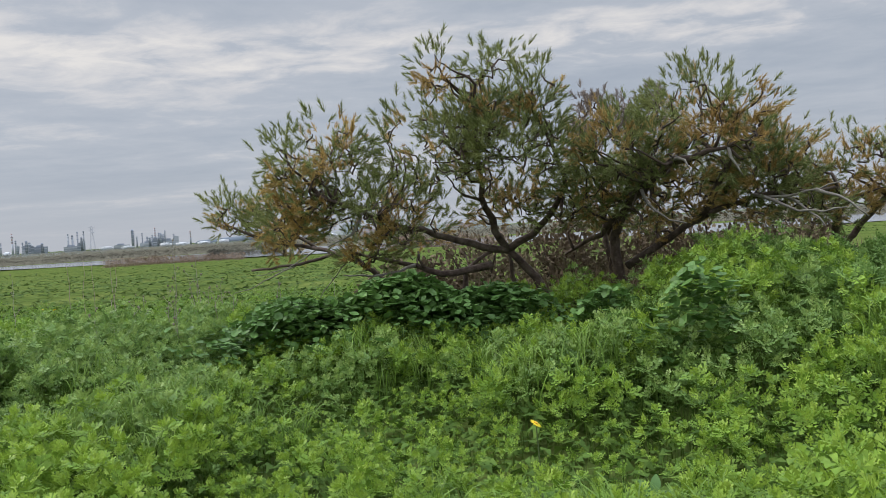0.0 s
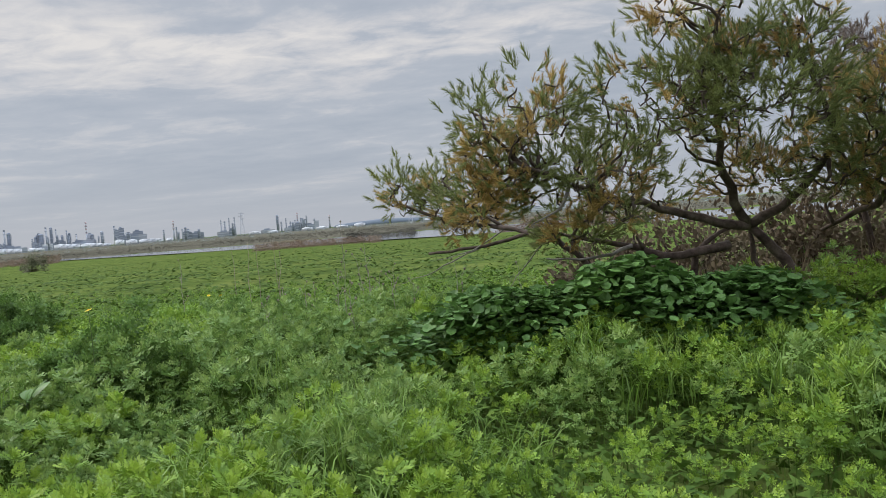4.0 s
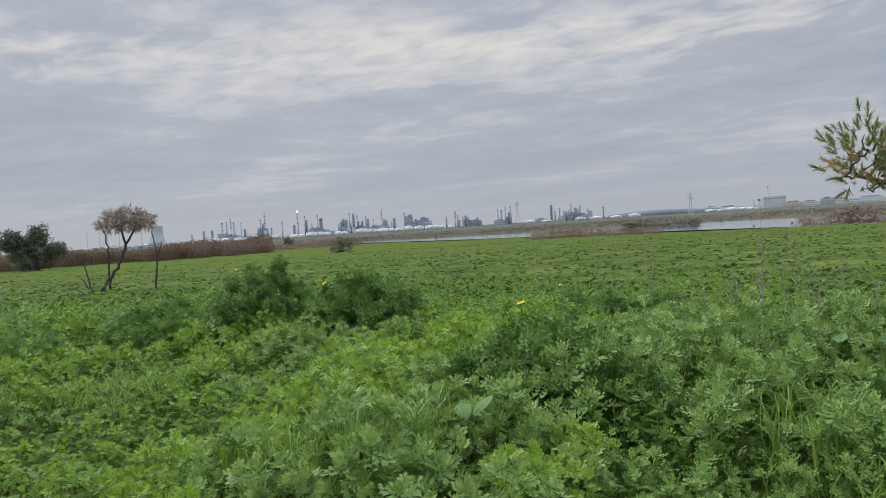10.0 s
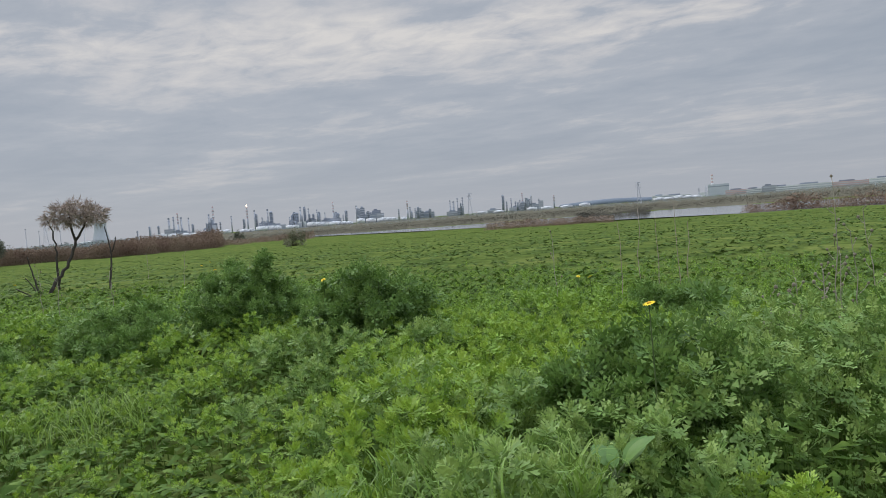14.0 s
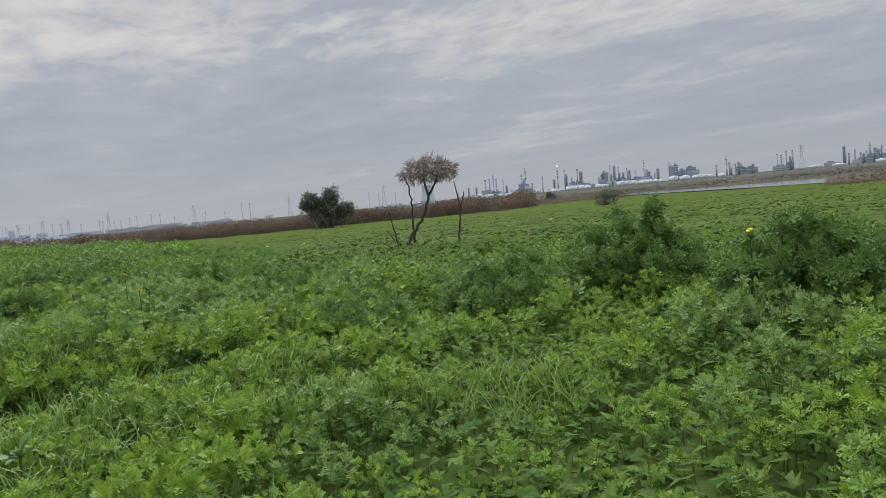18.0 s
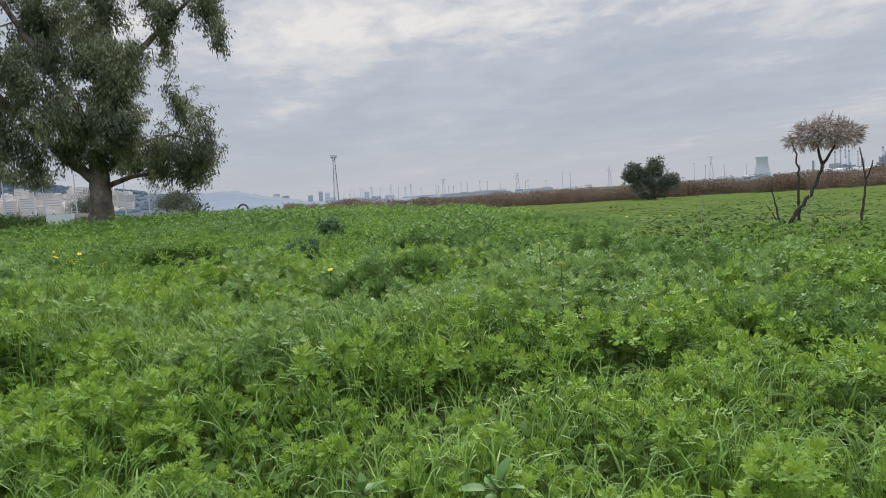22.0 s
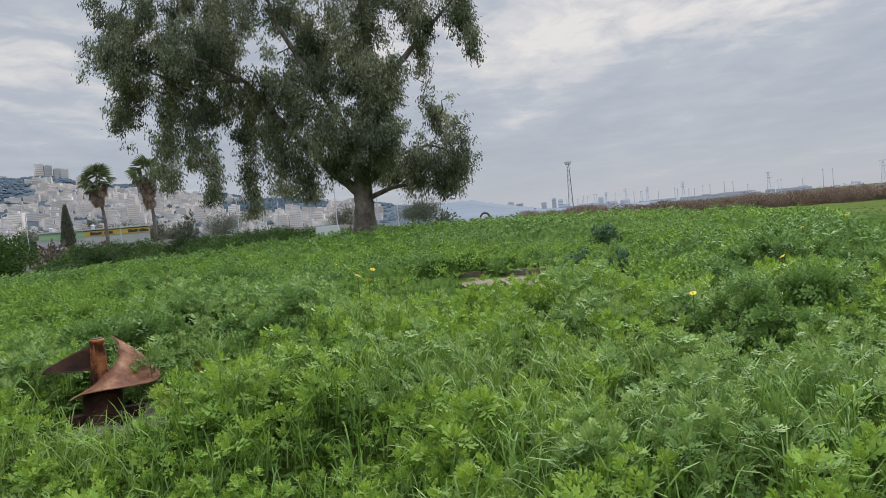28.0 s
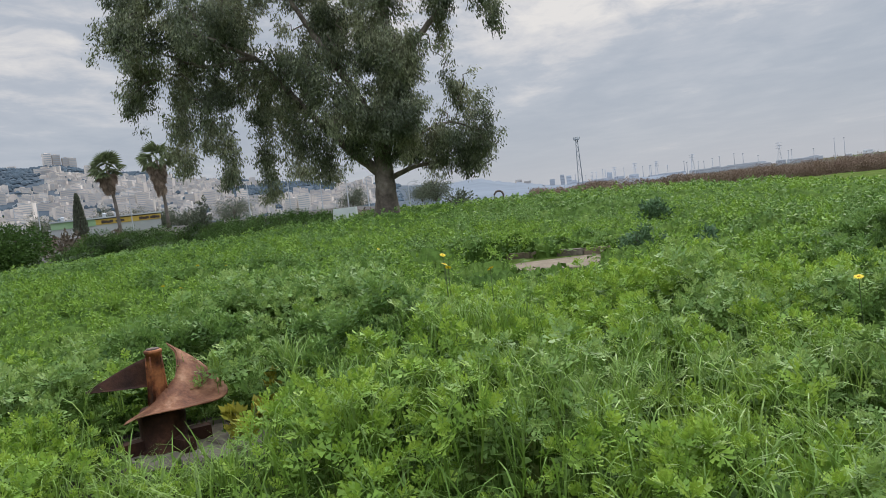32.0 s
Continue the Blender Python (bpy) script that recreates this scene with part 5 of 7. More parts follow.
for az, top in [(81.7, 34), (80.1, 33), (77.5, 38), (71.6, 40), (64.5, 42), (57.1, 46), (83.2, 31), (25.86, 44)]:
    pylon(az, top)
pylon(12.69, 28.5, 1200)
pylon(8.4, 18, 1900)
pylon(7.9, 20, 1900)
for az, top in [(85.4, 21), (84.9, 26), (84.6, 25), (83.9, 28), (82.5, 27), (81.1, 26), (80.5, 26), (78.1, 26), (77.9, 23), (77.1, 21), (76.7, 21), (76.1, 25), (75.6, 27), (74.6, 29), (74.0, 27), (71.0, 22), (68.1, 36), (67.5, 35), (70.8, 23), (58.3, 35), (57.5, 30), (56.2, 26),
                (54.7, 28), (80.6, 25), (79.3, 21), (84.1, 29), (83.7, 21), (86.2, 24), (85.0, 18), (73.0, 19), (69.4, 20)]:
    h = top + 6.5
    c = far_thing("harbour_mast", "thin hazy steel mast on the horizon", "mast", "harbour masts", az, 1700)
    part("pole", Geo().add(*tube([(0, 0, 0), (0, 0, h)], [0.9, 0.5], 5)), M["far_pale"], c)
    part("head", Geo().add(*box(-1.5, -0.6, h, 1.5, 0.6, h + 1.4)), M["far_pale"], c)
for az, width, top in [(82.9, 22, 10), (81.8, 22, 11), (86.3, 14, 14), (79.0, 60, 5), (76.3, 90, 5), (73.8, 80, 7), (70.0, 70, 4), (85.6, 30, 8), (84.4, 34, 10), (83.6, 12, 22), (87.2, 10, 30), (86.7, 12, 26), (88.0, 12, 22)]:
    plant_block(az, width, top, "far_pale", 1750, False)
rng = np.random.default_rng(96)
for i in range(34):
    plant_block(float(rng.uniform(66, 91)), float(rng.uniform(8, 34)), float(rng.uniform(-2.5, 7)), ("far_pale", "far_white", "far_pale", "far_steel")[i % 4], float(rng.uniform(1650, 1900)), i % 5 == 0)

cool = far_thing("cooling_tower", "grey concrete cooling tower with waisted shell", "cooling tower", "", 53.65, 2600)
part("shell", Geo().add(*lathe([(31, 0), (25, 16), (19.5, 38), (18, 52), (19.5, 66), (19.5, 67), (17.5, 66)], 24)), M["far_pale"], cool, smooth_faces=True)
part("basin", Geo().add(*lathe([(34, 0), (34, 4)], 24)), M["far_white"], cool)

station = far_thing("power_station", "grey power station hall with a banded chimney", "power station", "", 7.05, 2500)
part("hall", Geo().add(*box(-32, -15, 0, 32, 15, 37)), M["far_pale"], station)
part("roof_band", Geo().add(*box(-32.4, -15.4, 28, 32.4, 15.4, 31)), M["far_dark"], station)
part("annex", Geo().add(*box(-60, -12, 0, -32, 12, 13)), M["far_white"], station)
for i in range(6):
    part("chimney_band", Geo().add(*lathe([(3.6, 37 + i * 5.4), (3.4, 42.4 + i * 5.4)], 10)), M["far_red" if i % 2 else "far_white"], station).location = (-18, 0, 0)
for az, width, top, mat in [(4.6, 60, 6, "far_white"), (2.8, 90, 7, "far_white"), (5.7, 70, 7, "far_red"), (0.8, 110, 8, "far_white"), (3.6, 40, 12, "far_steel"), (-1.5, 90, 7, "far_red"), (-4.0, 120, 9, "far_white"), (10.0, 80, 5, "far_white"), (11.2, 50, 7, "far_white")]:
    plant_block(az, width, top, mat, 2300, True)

# lattice mast with lamps in the west
mast = thing("floodlight_mast", "tall two-legged lattice floodlight mast with lamps on top", "light mast", "", (-508.1, 38.2, float(land(-508.1, 38.2))), 86)
MH = 33.8 - float(land(-508.1, 38.2))
for s in (-1, 1):
    part("leg", Geo().add(*tube([(s * 1.7, 0, 0), (s * 0.6, 0, MH * 0.97)], [0.42 if s > 0 else 0.28, 0.26], 6)), M["far_dark"], mast)
for i in range(12):
    z0, z1 = MH * i / 12.5, MH * (i + 1) / 12.5
    w0, w1 = 1.7 - 1.1 * i / 12.5, 1.7 - 1.1 * (i + 1) / 12.5
    s = 1 if i % 2 else -1
    part("brace", Geo().add(*tube([(-s * w0, 0, z0), (s * w1, 0, z1)], 0.13, 4)), M["far_dark"], mast)
deck_part = part("platform", Geo().add(*box(-1.9, -0.8, MH * 0.955, 1.9, 0.8, MH * 0.975)), M["far_dark"], mast)
for x in (-1.8, -0.6, 0.6, 1.8):
    part("lamp", Geo().add(*box(x - 0.5, -0.7, MH * 0.975, x + 0.5, 0.5, MH * 1.01)), M["far_steel"], deck_part)


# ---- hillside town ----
# hill and town base colours include the blue-grey veil of distance haze
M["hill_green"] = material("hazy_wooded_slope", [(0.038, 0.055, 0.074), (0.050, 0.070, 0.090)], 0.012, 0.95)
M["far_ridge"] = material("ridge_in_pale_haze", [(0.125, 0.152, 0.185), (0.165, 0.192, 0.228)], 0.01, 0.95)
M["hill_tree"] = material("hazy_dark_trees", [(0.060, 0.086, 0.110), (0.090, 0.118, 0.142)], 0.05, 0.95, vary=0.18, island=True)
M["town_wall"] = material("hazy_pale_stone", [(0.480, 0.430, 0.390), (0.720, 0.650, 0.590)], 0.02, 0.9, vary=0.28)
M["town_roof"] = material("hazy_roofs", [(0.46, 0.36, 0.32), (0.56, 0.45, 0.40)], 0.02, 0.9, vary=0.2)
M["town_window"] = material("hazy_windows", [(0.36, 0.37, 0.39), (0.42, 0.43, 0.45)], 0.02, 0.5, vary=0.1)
CREST = [(78, 0.0), (86, 0.002), (88.5, 0.005), (89.8, 0.010), (91.5, 0.015), (93.6, 0.024), (96, 0.022), (100, 0.027), (108, 0.045), (116, 0.064), (120, 0.078), (124, 0.088), (127, 0.094), (131, 0.100), (140, 0.108), (165, 0.09)]


def slope(az, r):
    """Height of the town's hill at a bearing and distance."""
    top = np.interp(az, [c[0] for c in CREST], [c[1] for c in CREST]) * 2600
    fold = 1 + 0.03 * np.sin(np.asarray(az) * 1.1) * np.sin(np.asarray(r) / 210)
    return -8.0 + 10.0 * smooth(850, 1010, r) + top * smooth(900, 2650, r) ** 0.8 * fold


def town():
    rng = np.random.default_rng(91)
    az, r = np.linspace(97, 165, 72), np.linspace(850, 3000, 40)
    A, Rr = np.meshgrid(az, r, indexing="ij")
    x, y = -8 - np.sin(np.radians(A)) * Rr, 3 + np.cos(np.radians(A)) * Rr
    v = np.stack([x, y, slope(A, Rr)], -1).reshape(-1, 3)
    i, k = np.meshgrid(np.arange(len(az) - 1), np.arange(len(r) - 1), indexing="ij")
    q = i * len(r) + k
    f = np.concatenate([np.stack([q, q + 1, q + len(r)], -1).reshape(-1, 3), np.stack([q + 1, q + len(r) + 1, q + len(r)], -1).reshape(-1, 3)])
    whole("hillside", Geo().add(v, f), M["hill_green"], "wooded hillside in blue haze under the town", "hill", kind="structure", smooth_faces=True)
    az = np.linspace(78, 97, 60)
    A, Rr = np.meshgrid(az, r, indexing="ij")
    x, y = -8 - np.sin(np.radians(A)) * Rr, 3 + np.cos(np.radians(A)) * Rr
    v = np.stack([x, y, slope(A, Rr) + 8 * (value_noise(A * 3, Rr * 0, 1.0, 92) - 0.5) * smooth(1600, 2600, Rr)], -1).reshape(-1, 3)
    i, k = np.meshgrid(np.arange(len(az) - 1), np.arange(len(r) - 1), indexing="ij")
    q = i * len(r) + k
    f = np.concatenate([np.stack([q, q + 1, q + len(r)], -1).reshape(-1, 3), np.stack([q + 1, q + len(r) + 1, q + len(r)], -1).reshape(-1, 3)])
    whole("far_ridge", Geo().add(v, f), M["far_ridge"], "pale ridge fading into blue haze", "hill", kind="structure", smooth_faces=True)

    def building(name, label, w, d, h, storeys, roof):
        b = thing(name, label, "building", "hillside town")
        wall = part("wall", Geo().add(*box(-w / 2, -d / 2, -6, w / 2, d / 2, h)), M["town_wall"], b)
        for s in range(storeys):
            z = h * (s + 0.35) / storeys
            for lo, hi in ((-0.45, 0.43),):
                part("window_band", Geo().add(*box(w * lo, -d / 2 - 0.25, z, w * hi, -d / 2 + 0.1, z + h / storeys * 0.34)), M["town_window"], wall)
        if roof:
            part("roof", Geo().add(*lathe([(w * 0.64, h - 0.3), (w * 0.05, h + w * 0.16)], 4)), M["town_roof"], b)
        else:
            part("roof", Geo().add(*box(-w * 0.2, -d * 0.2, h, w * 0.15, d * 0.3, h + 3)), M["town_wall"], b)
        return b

    kinds = [building("apartment_building", "pale stone apartment block on the hillside", 24, 16, 17, 5, False), building("apartment_building", "long pale apartment block on the hillside", 38, 15, 13, 4, False),
             building("apartment_building", "tall pale apartment block with balcony rows", 22, 18, 30, 8, False), building("town_house", "small pale house with a reddish roof", 15, 13, 9, 0, True), building("town_house", "small pale flat-roofed house", 18, 13, 11, 0, False)]
    used = [False] * len(kinds)
    n = houses = blocks = 0
    rest, glass = Geo(), Geo()
    while n < 1500:
        a, r = rng.uniform(88, 137), 1050 + 1560 * rng.random() ** 0.8
        r = r if a > 101 else 2150 + 0.2 * r
        el = float(slope(a, r)) / r
        crest = float(np.interp(a, [c[0] for c in CREST], [c[1] for c in CREST]))
        # woods on the upper slope and in a band across it
        if (a > 125.5 and 0.070 < el < 0.096) or (a > 127 and 0.045 < el < 0.053) or (104 < a < 113 and 0.03 < el < 0.05) or el > crest * 0.985:
            continue
        k = int(rng.choice(len(kinds), p=[0.17, 0.10, 0.10 if el < 0.07 else 0.03, 0.33, 0.30 if el < 0.07 else 0.37]))
        p = bearing(a, r, float(slope(a, r)))
        m = Matrix.Translation(p) @ Matrix.Rotation(radians(a + rng.uniform(-28, 28)), 4, "Z") @ Matrix.Scale(rng.uniform(0.42, 0.8) * (0.4 if a < 101 else 1.5 if k < 3 and rng.random() < 0.15 else 1.0), 4)
        if k >= 3:
            houses += 1
            if houses > 260:
                w, d, h = (15, 13, 9) if k == 3 else (18, 13, 11)
                bv, bf = box(-w / 2, -d / 2, -6, w / 2, d / 2, h)
                rest.add(np.array([m @ Vector(q) for q in bv]), bf)
                bv, bf = box(-w * 0.3, -d * 0.3, h, w * 0.2, d * 0.3, h + 2.5)
                rest.add(np.array([m @ Vector(q) for q in bv]), bf)
                n += 1
                continue
        else:
            blocks += 1
            if blocks > 290:
                w, d, h, floors = ((24, 16, 17, 5), (38, 15, 13, 4), (22, 18, 30, 8))[k]
                bv, bf = box(-w / 2, -d / 2, -6, w / 2, d / 2, h)
                rest.add(np.array([m @ Vector(q) for q in bv]), bf)
                for s in range(floors):
                    z = h * (s + 0.35) / floors
                    bv, bf = box(-w * 0.45, -d / 2 - 0.25, z, w * 0.43, -d / 2 + 0.1, z + h / floors * 0.42)
                    glass.add(np.array([m @ Vector(q) for q in bv]), bf)
                n += 1
                continue
        if not used[k]:
            kinds[k].matrix_basis, used[k] = m, True
        else:
            copy_thing(kinds[k], m)
        n += 1

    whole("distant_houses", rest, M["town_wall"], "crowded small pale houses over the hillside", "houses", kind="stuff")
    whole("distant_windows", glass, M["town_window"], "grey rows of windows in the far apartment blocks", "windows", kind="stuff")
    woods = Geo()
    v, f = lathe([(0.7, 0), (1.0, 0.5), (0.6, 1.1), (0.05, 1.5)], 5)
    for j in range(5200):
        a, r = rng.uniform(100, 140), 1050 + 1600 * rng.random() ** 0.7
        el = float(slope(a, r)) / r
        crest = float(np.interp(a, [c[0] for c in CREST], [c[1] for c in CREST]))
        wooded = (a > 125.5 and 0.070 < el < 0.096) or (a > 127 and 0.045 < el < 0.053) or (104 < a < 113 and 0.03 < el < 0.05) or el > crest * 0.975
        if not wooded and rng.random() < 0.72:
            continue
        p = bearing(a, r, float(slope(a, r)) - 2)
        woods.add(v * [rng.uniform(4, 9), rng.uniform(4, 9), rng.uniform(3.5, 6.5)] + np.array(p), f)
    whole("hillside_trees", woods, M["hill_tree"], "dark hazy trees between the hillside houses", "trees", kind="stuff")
    tower = building("tower_block", "tall pale tower block on the hill's crest", 26, 20, 62, 8, False)
    spots_at = [(125.0, 1.0), (124.45, 1.12), (123.85, 0.95), (123.45, 0.98), (131.7, 0.75), (132.4, 0.62), (130.3, 0.72), (129.5, 0.76), (128.9, 0.66), (133.2, 0.8), (127.2, 0.36), (125.8, 0.3), (90.6, 0.34), (89.9, 0.28)]
    for j, (a, s) in enumerate(spots_at):
        p = bearing(a, 2500, float(slope(a, 2500)) - 4)
        m = Matrix.Translation(p) @ Matrix.Rotation(radians(a + 12), 4, "Z") @ Matrix.Diagonal((1.5, 1.0, s * 1.25, 1) if a > 128 else (0.9, 0.9, s * 0.82, 1))
        if j == 0:
            tower.matrix_basis = m
        else:
            copy_thing(tower, m)
    for a in (130.8, 132.3):
        p = bearing(a, 2450, float(slope(a, 2450)))
        c = thing("tower_crane", "grey tower crane over the hilltop blocks", "crane", "hilltop cranes", tuple(p), a)
        part("mast", Geo().add(*tube([(0, 0, 0), (0, 0, 88)], 1.3, 4)), M["far_steel"], c)
        part("jib", Geo().add(*tube([(-16, 0, 88), (44, 0, 90)], 1.0, 4)), M["far_steel"], c)
        part("cab", Geo().add(*box(-2, -2, 82, 2, 2, 87)), M["far_dark"], c)


town()


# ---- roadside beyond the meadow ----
# filler inside the bushes: shade between inner leaves put into a dark colour
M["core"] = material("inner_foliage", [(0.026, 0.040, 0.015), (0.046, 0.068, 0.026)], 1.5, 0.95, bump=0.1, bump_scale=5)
M["hedge"] = material("hedge_leaves", [(0.034, 0.070, 0.017), (0.060, 0.106, 0.026), (0.094, 0.145, 0.038)], 0.6, 0.7, leaf=0.15, vary=0.35, island=True, spec=0.08)
M["brown_bush"] = material("brown_bush", [(0.10, 0.08, 0.055), (0.16, 0.125, 0.085)], 0.6, 0.9, leaf=0.1, vary=0.35, island=True)
M["thicket"] = material("dry_brown_twigs", [(0.115, 0.085, 0.058), (0.19, 0.145, 0.10), (0.20, 0.175, 0.105)], 1.5, 0.95, leaf=0.15, vary=0.35, island=True, spec=0.05)
M["asphalt"] = material("pale_asphalt", [(0.085, 0.078, 0.072), (0.125, 0.115, 0.105)], 0.2, 1.0, spec=0.0, fine=0.2, bump=0.01, bump_scale=8)
M["green_paint"] = material("pale_green_paint", [(0.26, 0.40, 0.22), (0.33, 0.46, 0.28)], 0.3, 0.8)
M["yellow_paint"] = material("ochre_yellow_paint", [(0.50, 0.33, 0.07), (0.60, 0.41, 0.10)], 0.3, 0.8)
M["grey_wall"] = material("grey_render", [(0.34, 0.34, 0.34), (0.44, 0.44, 0.43)], 0.2, 0.9, fine=0.1)
M["pale_metal"] = material("galvanised_steel", [(0.42, 0.44, 0.46), (0.52, 0.53, 0.55)], 2, 0.5, metal=0.3)
M["palm_leaf"] = material("palm_fronds", [(0.110, 0.140, 0.065), (0.190, 0.225, 0.105)], 0.8, 0.6, leaf=0.15, vary=0.35, island=True)
M["palm_dry"] = material("dead_fronds", [(0.220, 0.165, 0.120), (0.330, 0.255, 0.190)], 0.8, 0.9, vary=0.3, island=True)
M["palm_bark"] = material("palm_bark", [(0.10, 0.085, 0.07), (0.20, 0.17, 0.14)], 3, 0.95, fine=0.3, bump=0.03, bump_scale=10)


def road():
    g = Geo()
    v = []
    rings = (62, 72, 80, 86, 92, 98, 104, 110, 118, 140, 172)
    for r in rings:
        for a in np.linspace(96, 150, 28):
            p = bearing(float(a), r)
            v.append((p.x, p.y, float(land(p.x, p.y)) + 0.06))
    f = []
    for k in range(len(rings) - 1):
        for i in range(28 * k, 28 * k + 27):
            f += [(i, i + 1, 28 + i), (i + 1, 29 + i, 28 + i)]
    whole("road", g.add(v, f), M["asphalt"], "pale asphalt road and forecourt behind the hedge", "road", kind="structure")


road()


def hall():
    """The long low building with a green and a yellow stretch of wall."""
    a, b = Vector((-143.6, -93.9, 0)), Vector((-154.8, -75.9, 0))
    length = (b - a).length
    turn = math.degrees(math.atan2(b.y - a.y, b.x - a.x))
    h = thing("roadside_hall", "long low hall with green and yellow wall and lettering", "building", "", (a.x, a.y, 2.3), turn)
    cut = length * 0.41
    part("lower_wall", Geo().add(*box(0, 0, -0.5, length, 9, 2.55)), M["grey_wall"], h, "grey rendered lower wall")
    part("green_wall", Geo().add(*box(0.5, -0.1, 2.4, cut, 9, 3.75)), M["green_paint"], h, "pale green painted wall")
    yellow = part("yellow_wall", Geo().add(*box(cut, -0.1, 2.56, length, 9, 3.6)), M["yellow_paint"], h, "ochre yellow painted wall")
    part("roof_edge", Geo().add(*box(0.3, -0.4, 3.78, length + 0.3, 9.3, 4.05)), M["pale_metal"], h, "pale sheet metal roof edge")
    for lo, hi, n in ((0.46, 0.66, 8), (0.80, 0.98, 9)):
        for i in range(n):
            if (i * 7) % 5 == 3:
                continue
            x = length * (lo + (hi - lo) * i / n)
            part("lettering_bar", Geo().add(*box(x, -0.18, 2.75 + 0.06 * (i % 2), x + 0.62, -0.1, 3.35 - 0.08 * (i % 3))), M["tam_bark"], yellow)
    for x in (cut * 0.3, cut * 1.2, length * 0.6):
        part("roof_vent", Geo().add(*lathe([(0.35, 4.05), (0.35, 4.7), (0.5, 4.75), (0.1, 5.0)], 8)), M["pale_metal"], h).location = (x, 3, 0)


hall()


def palm(x, y, z, h, skirt, seed, size=1.0, lean=(0.0, 0.0)):
    rng = np.random.default_rng(seed)
    t = thing("fan_palm", "tall fan palm with a brown skirt of dead fronds", "palm", "roadside palms", (x, y, z))
    pts = [(lean[0] * k * k, lean[1] * k * k, h * k) for k in np.linspace(0, 1, 9)]
    part("trunk", Geo().add(*tube(pts, np.linspace(0.24, 0.14, 9) * size, 9)), M["palm_bark"], t, smooth_faces=True)
    top = np.array(pts[-1])

    def fan(length, drop):
        v, f = [(0, 0, 0), (0, 0.06, 0), (length * 0.45, 0, 0.05 * length)], [(0, 1, 2)]
        for i in range(13):
            s = radians(-75 + 150 * i / 12)
            o = np.array([length * 0.45, 0, 0.05 * length])
            tip = o + np.array([math.cos(s), math.sin(s), -drop * (0.3 + abs(s) * 0.3)]) * length * 0.55
            side = np.array([-math.sin(s), math.cos(s), 0]) * length * 0.058
            mid = o + (tip - o) * 0.5 + [0, 0, 0.05 * length]
            b = len(v)
            v += [tuple(o), tuple(mid - side), tuple(tip), tuple(mid + side)]
            f += [(b, b + 1, b + 2), (b, b + 2, b + 3)]
        return np.array(v), np.array(f)

    for i in range(19):
        up = -32 + 112 * (i / 18) ** 0.9
        v, f = fan(2.35 * size * rng.uniform(0.85, 1.12), 1.0)
        m = Matrix.Rotation(i * 2.4 + rng.uniform(-0.3, 0.3), 3, "Z") @ Matrix.Rotation(-radians(up + rng.uniform(-8, 8)), 3, "Y") @ Matrix.Rotation(rng.uniform(-0.9, 0.9), 3, "X")
        part("frond", Geo().add(v @ np.array(m).T + top, f), M["palm_leaf"], t)
    for i in range(46):
        k = i / 45
        v, f = fan(2.0 * size * rng.uniform(0.85, 1.15), 0.2)
        v = v * [1, 0.7, 1]
        m = Matrix.Rotation(i * 2.4 + rng.uniform(-0.3, 0.3), 3, "Z") @ Matrix.Rotation(radians(52 + 30 * k + rng.uniform(-4, 4)), 3, "Y") @ Matrix.Rotation(rng.uniform(-0.5, 0.5), 3, "X")
        part("dead_frond", Geo().add(v @ np.array(m).T + top - [0, 0, skirt * k * 0.9], f), M["palm_dry"], t)


palm(-107.9, -57.2, 1.9, 9.8, 2.0, 101, 1.15, (0.4, -0.6))
palm(-95.2, -43.1, 2.2, 8.6, 3.0, 102, 1.0, (0.3, -0.3))
palm(-170.2, -134.3, 2.2, 11.0, 2.2, 103, 1.3)


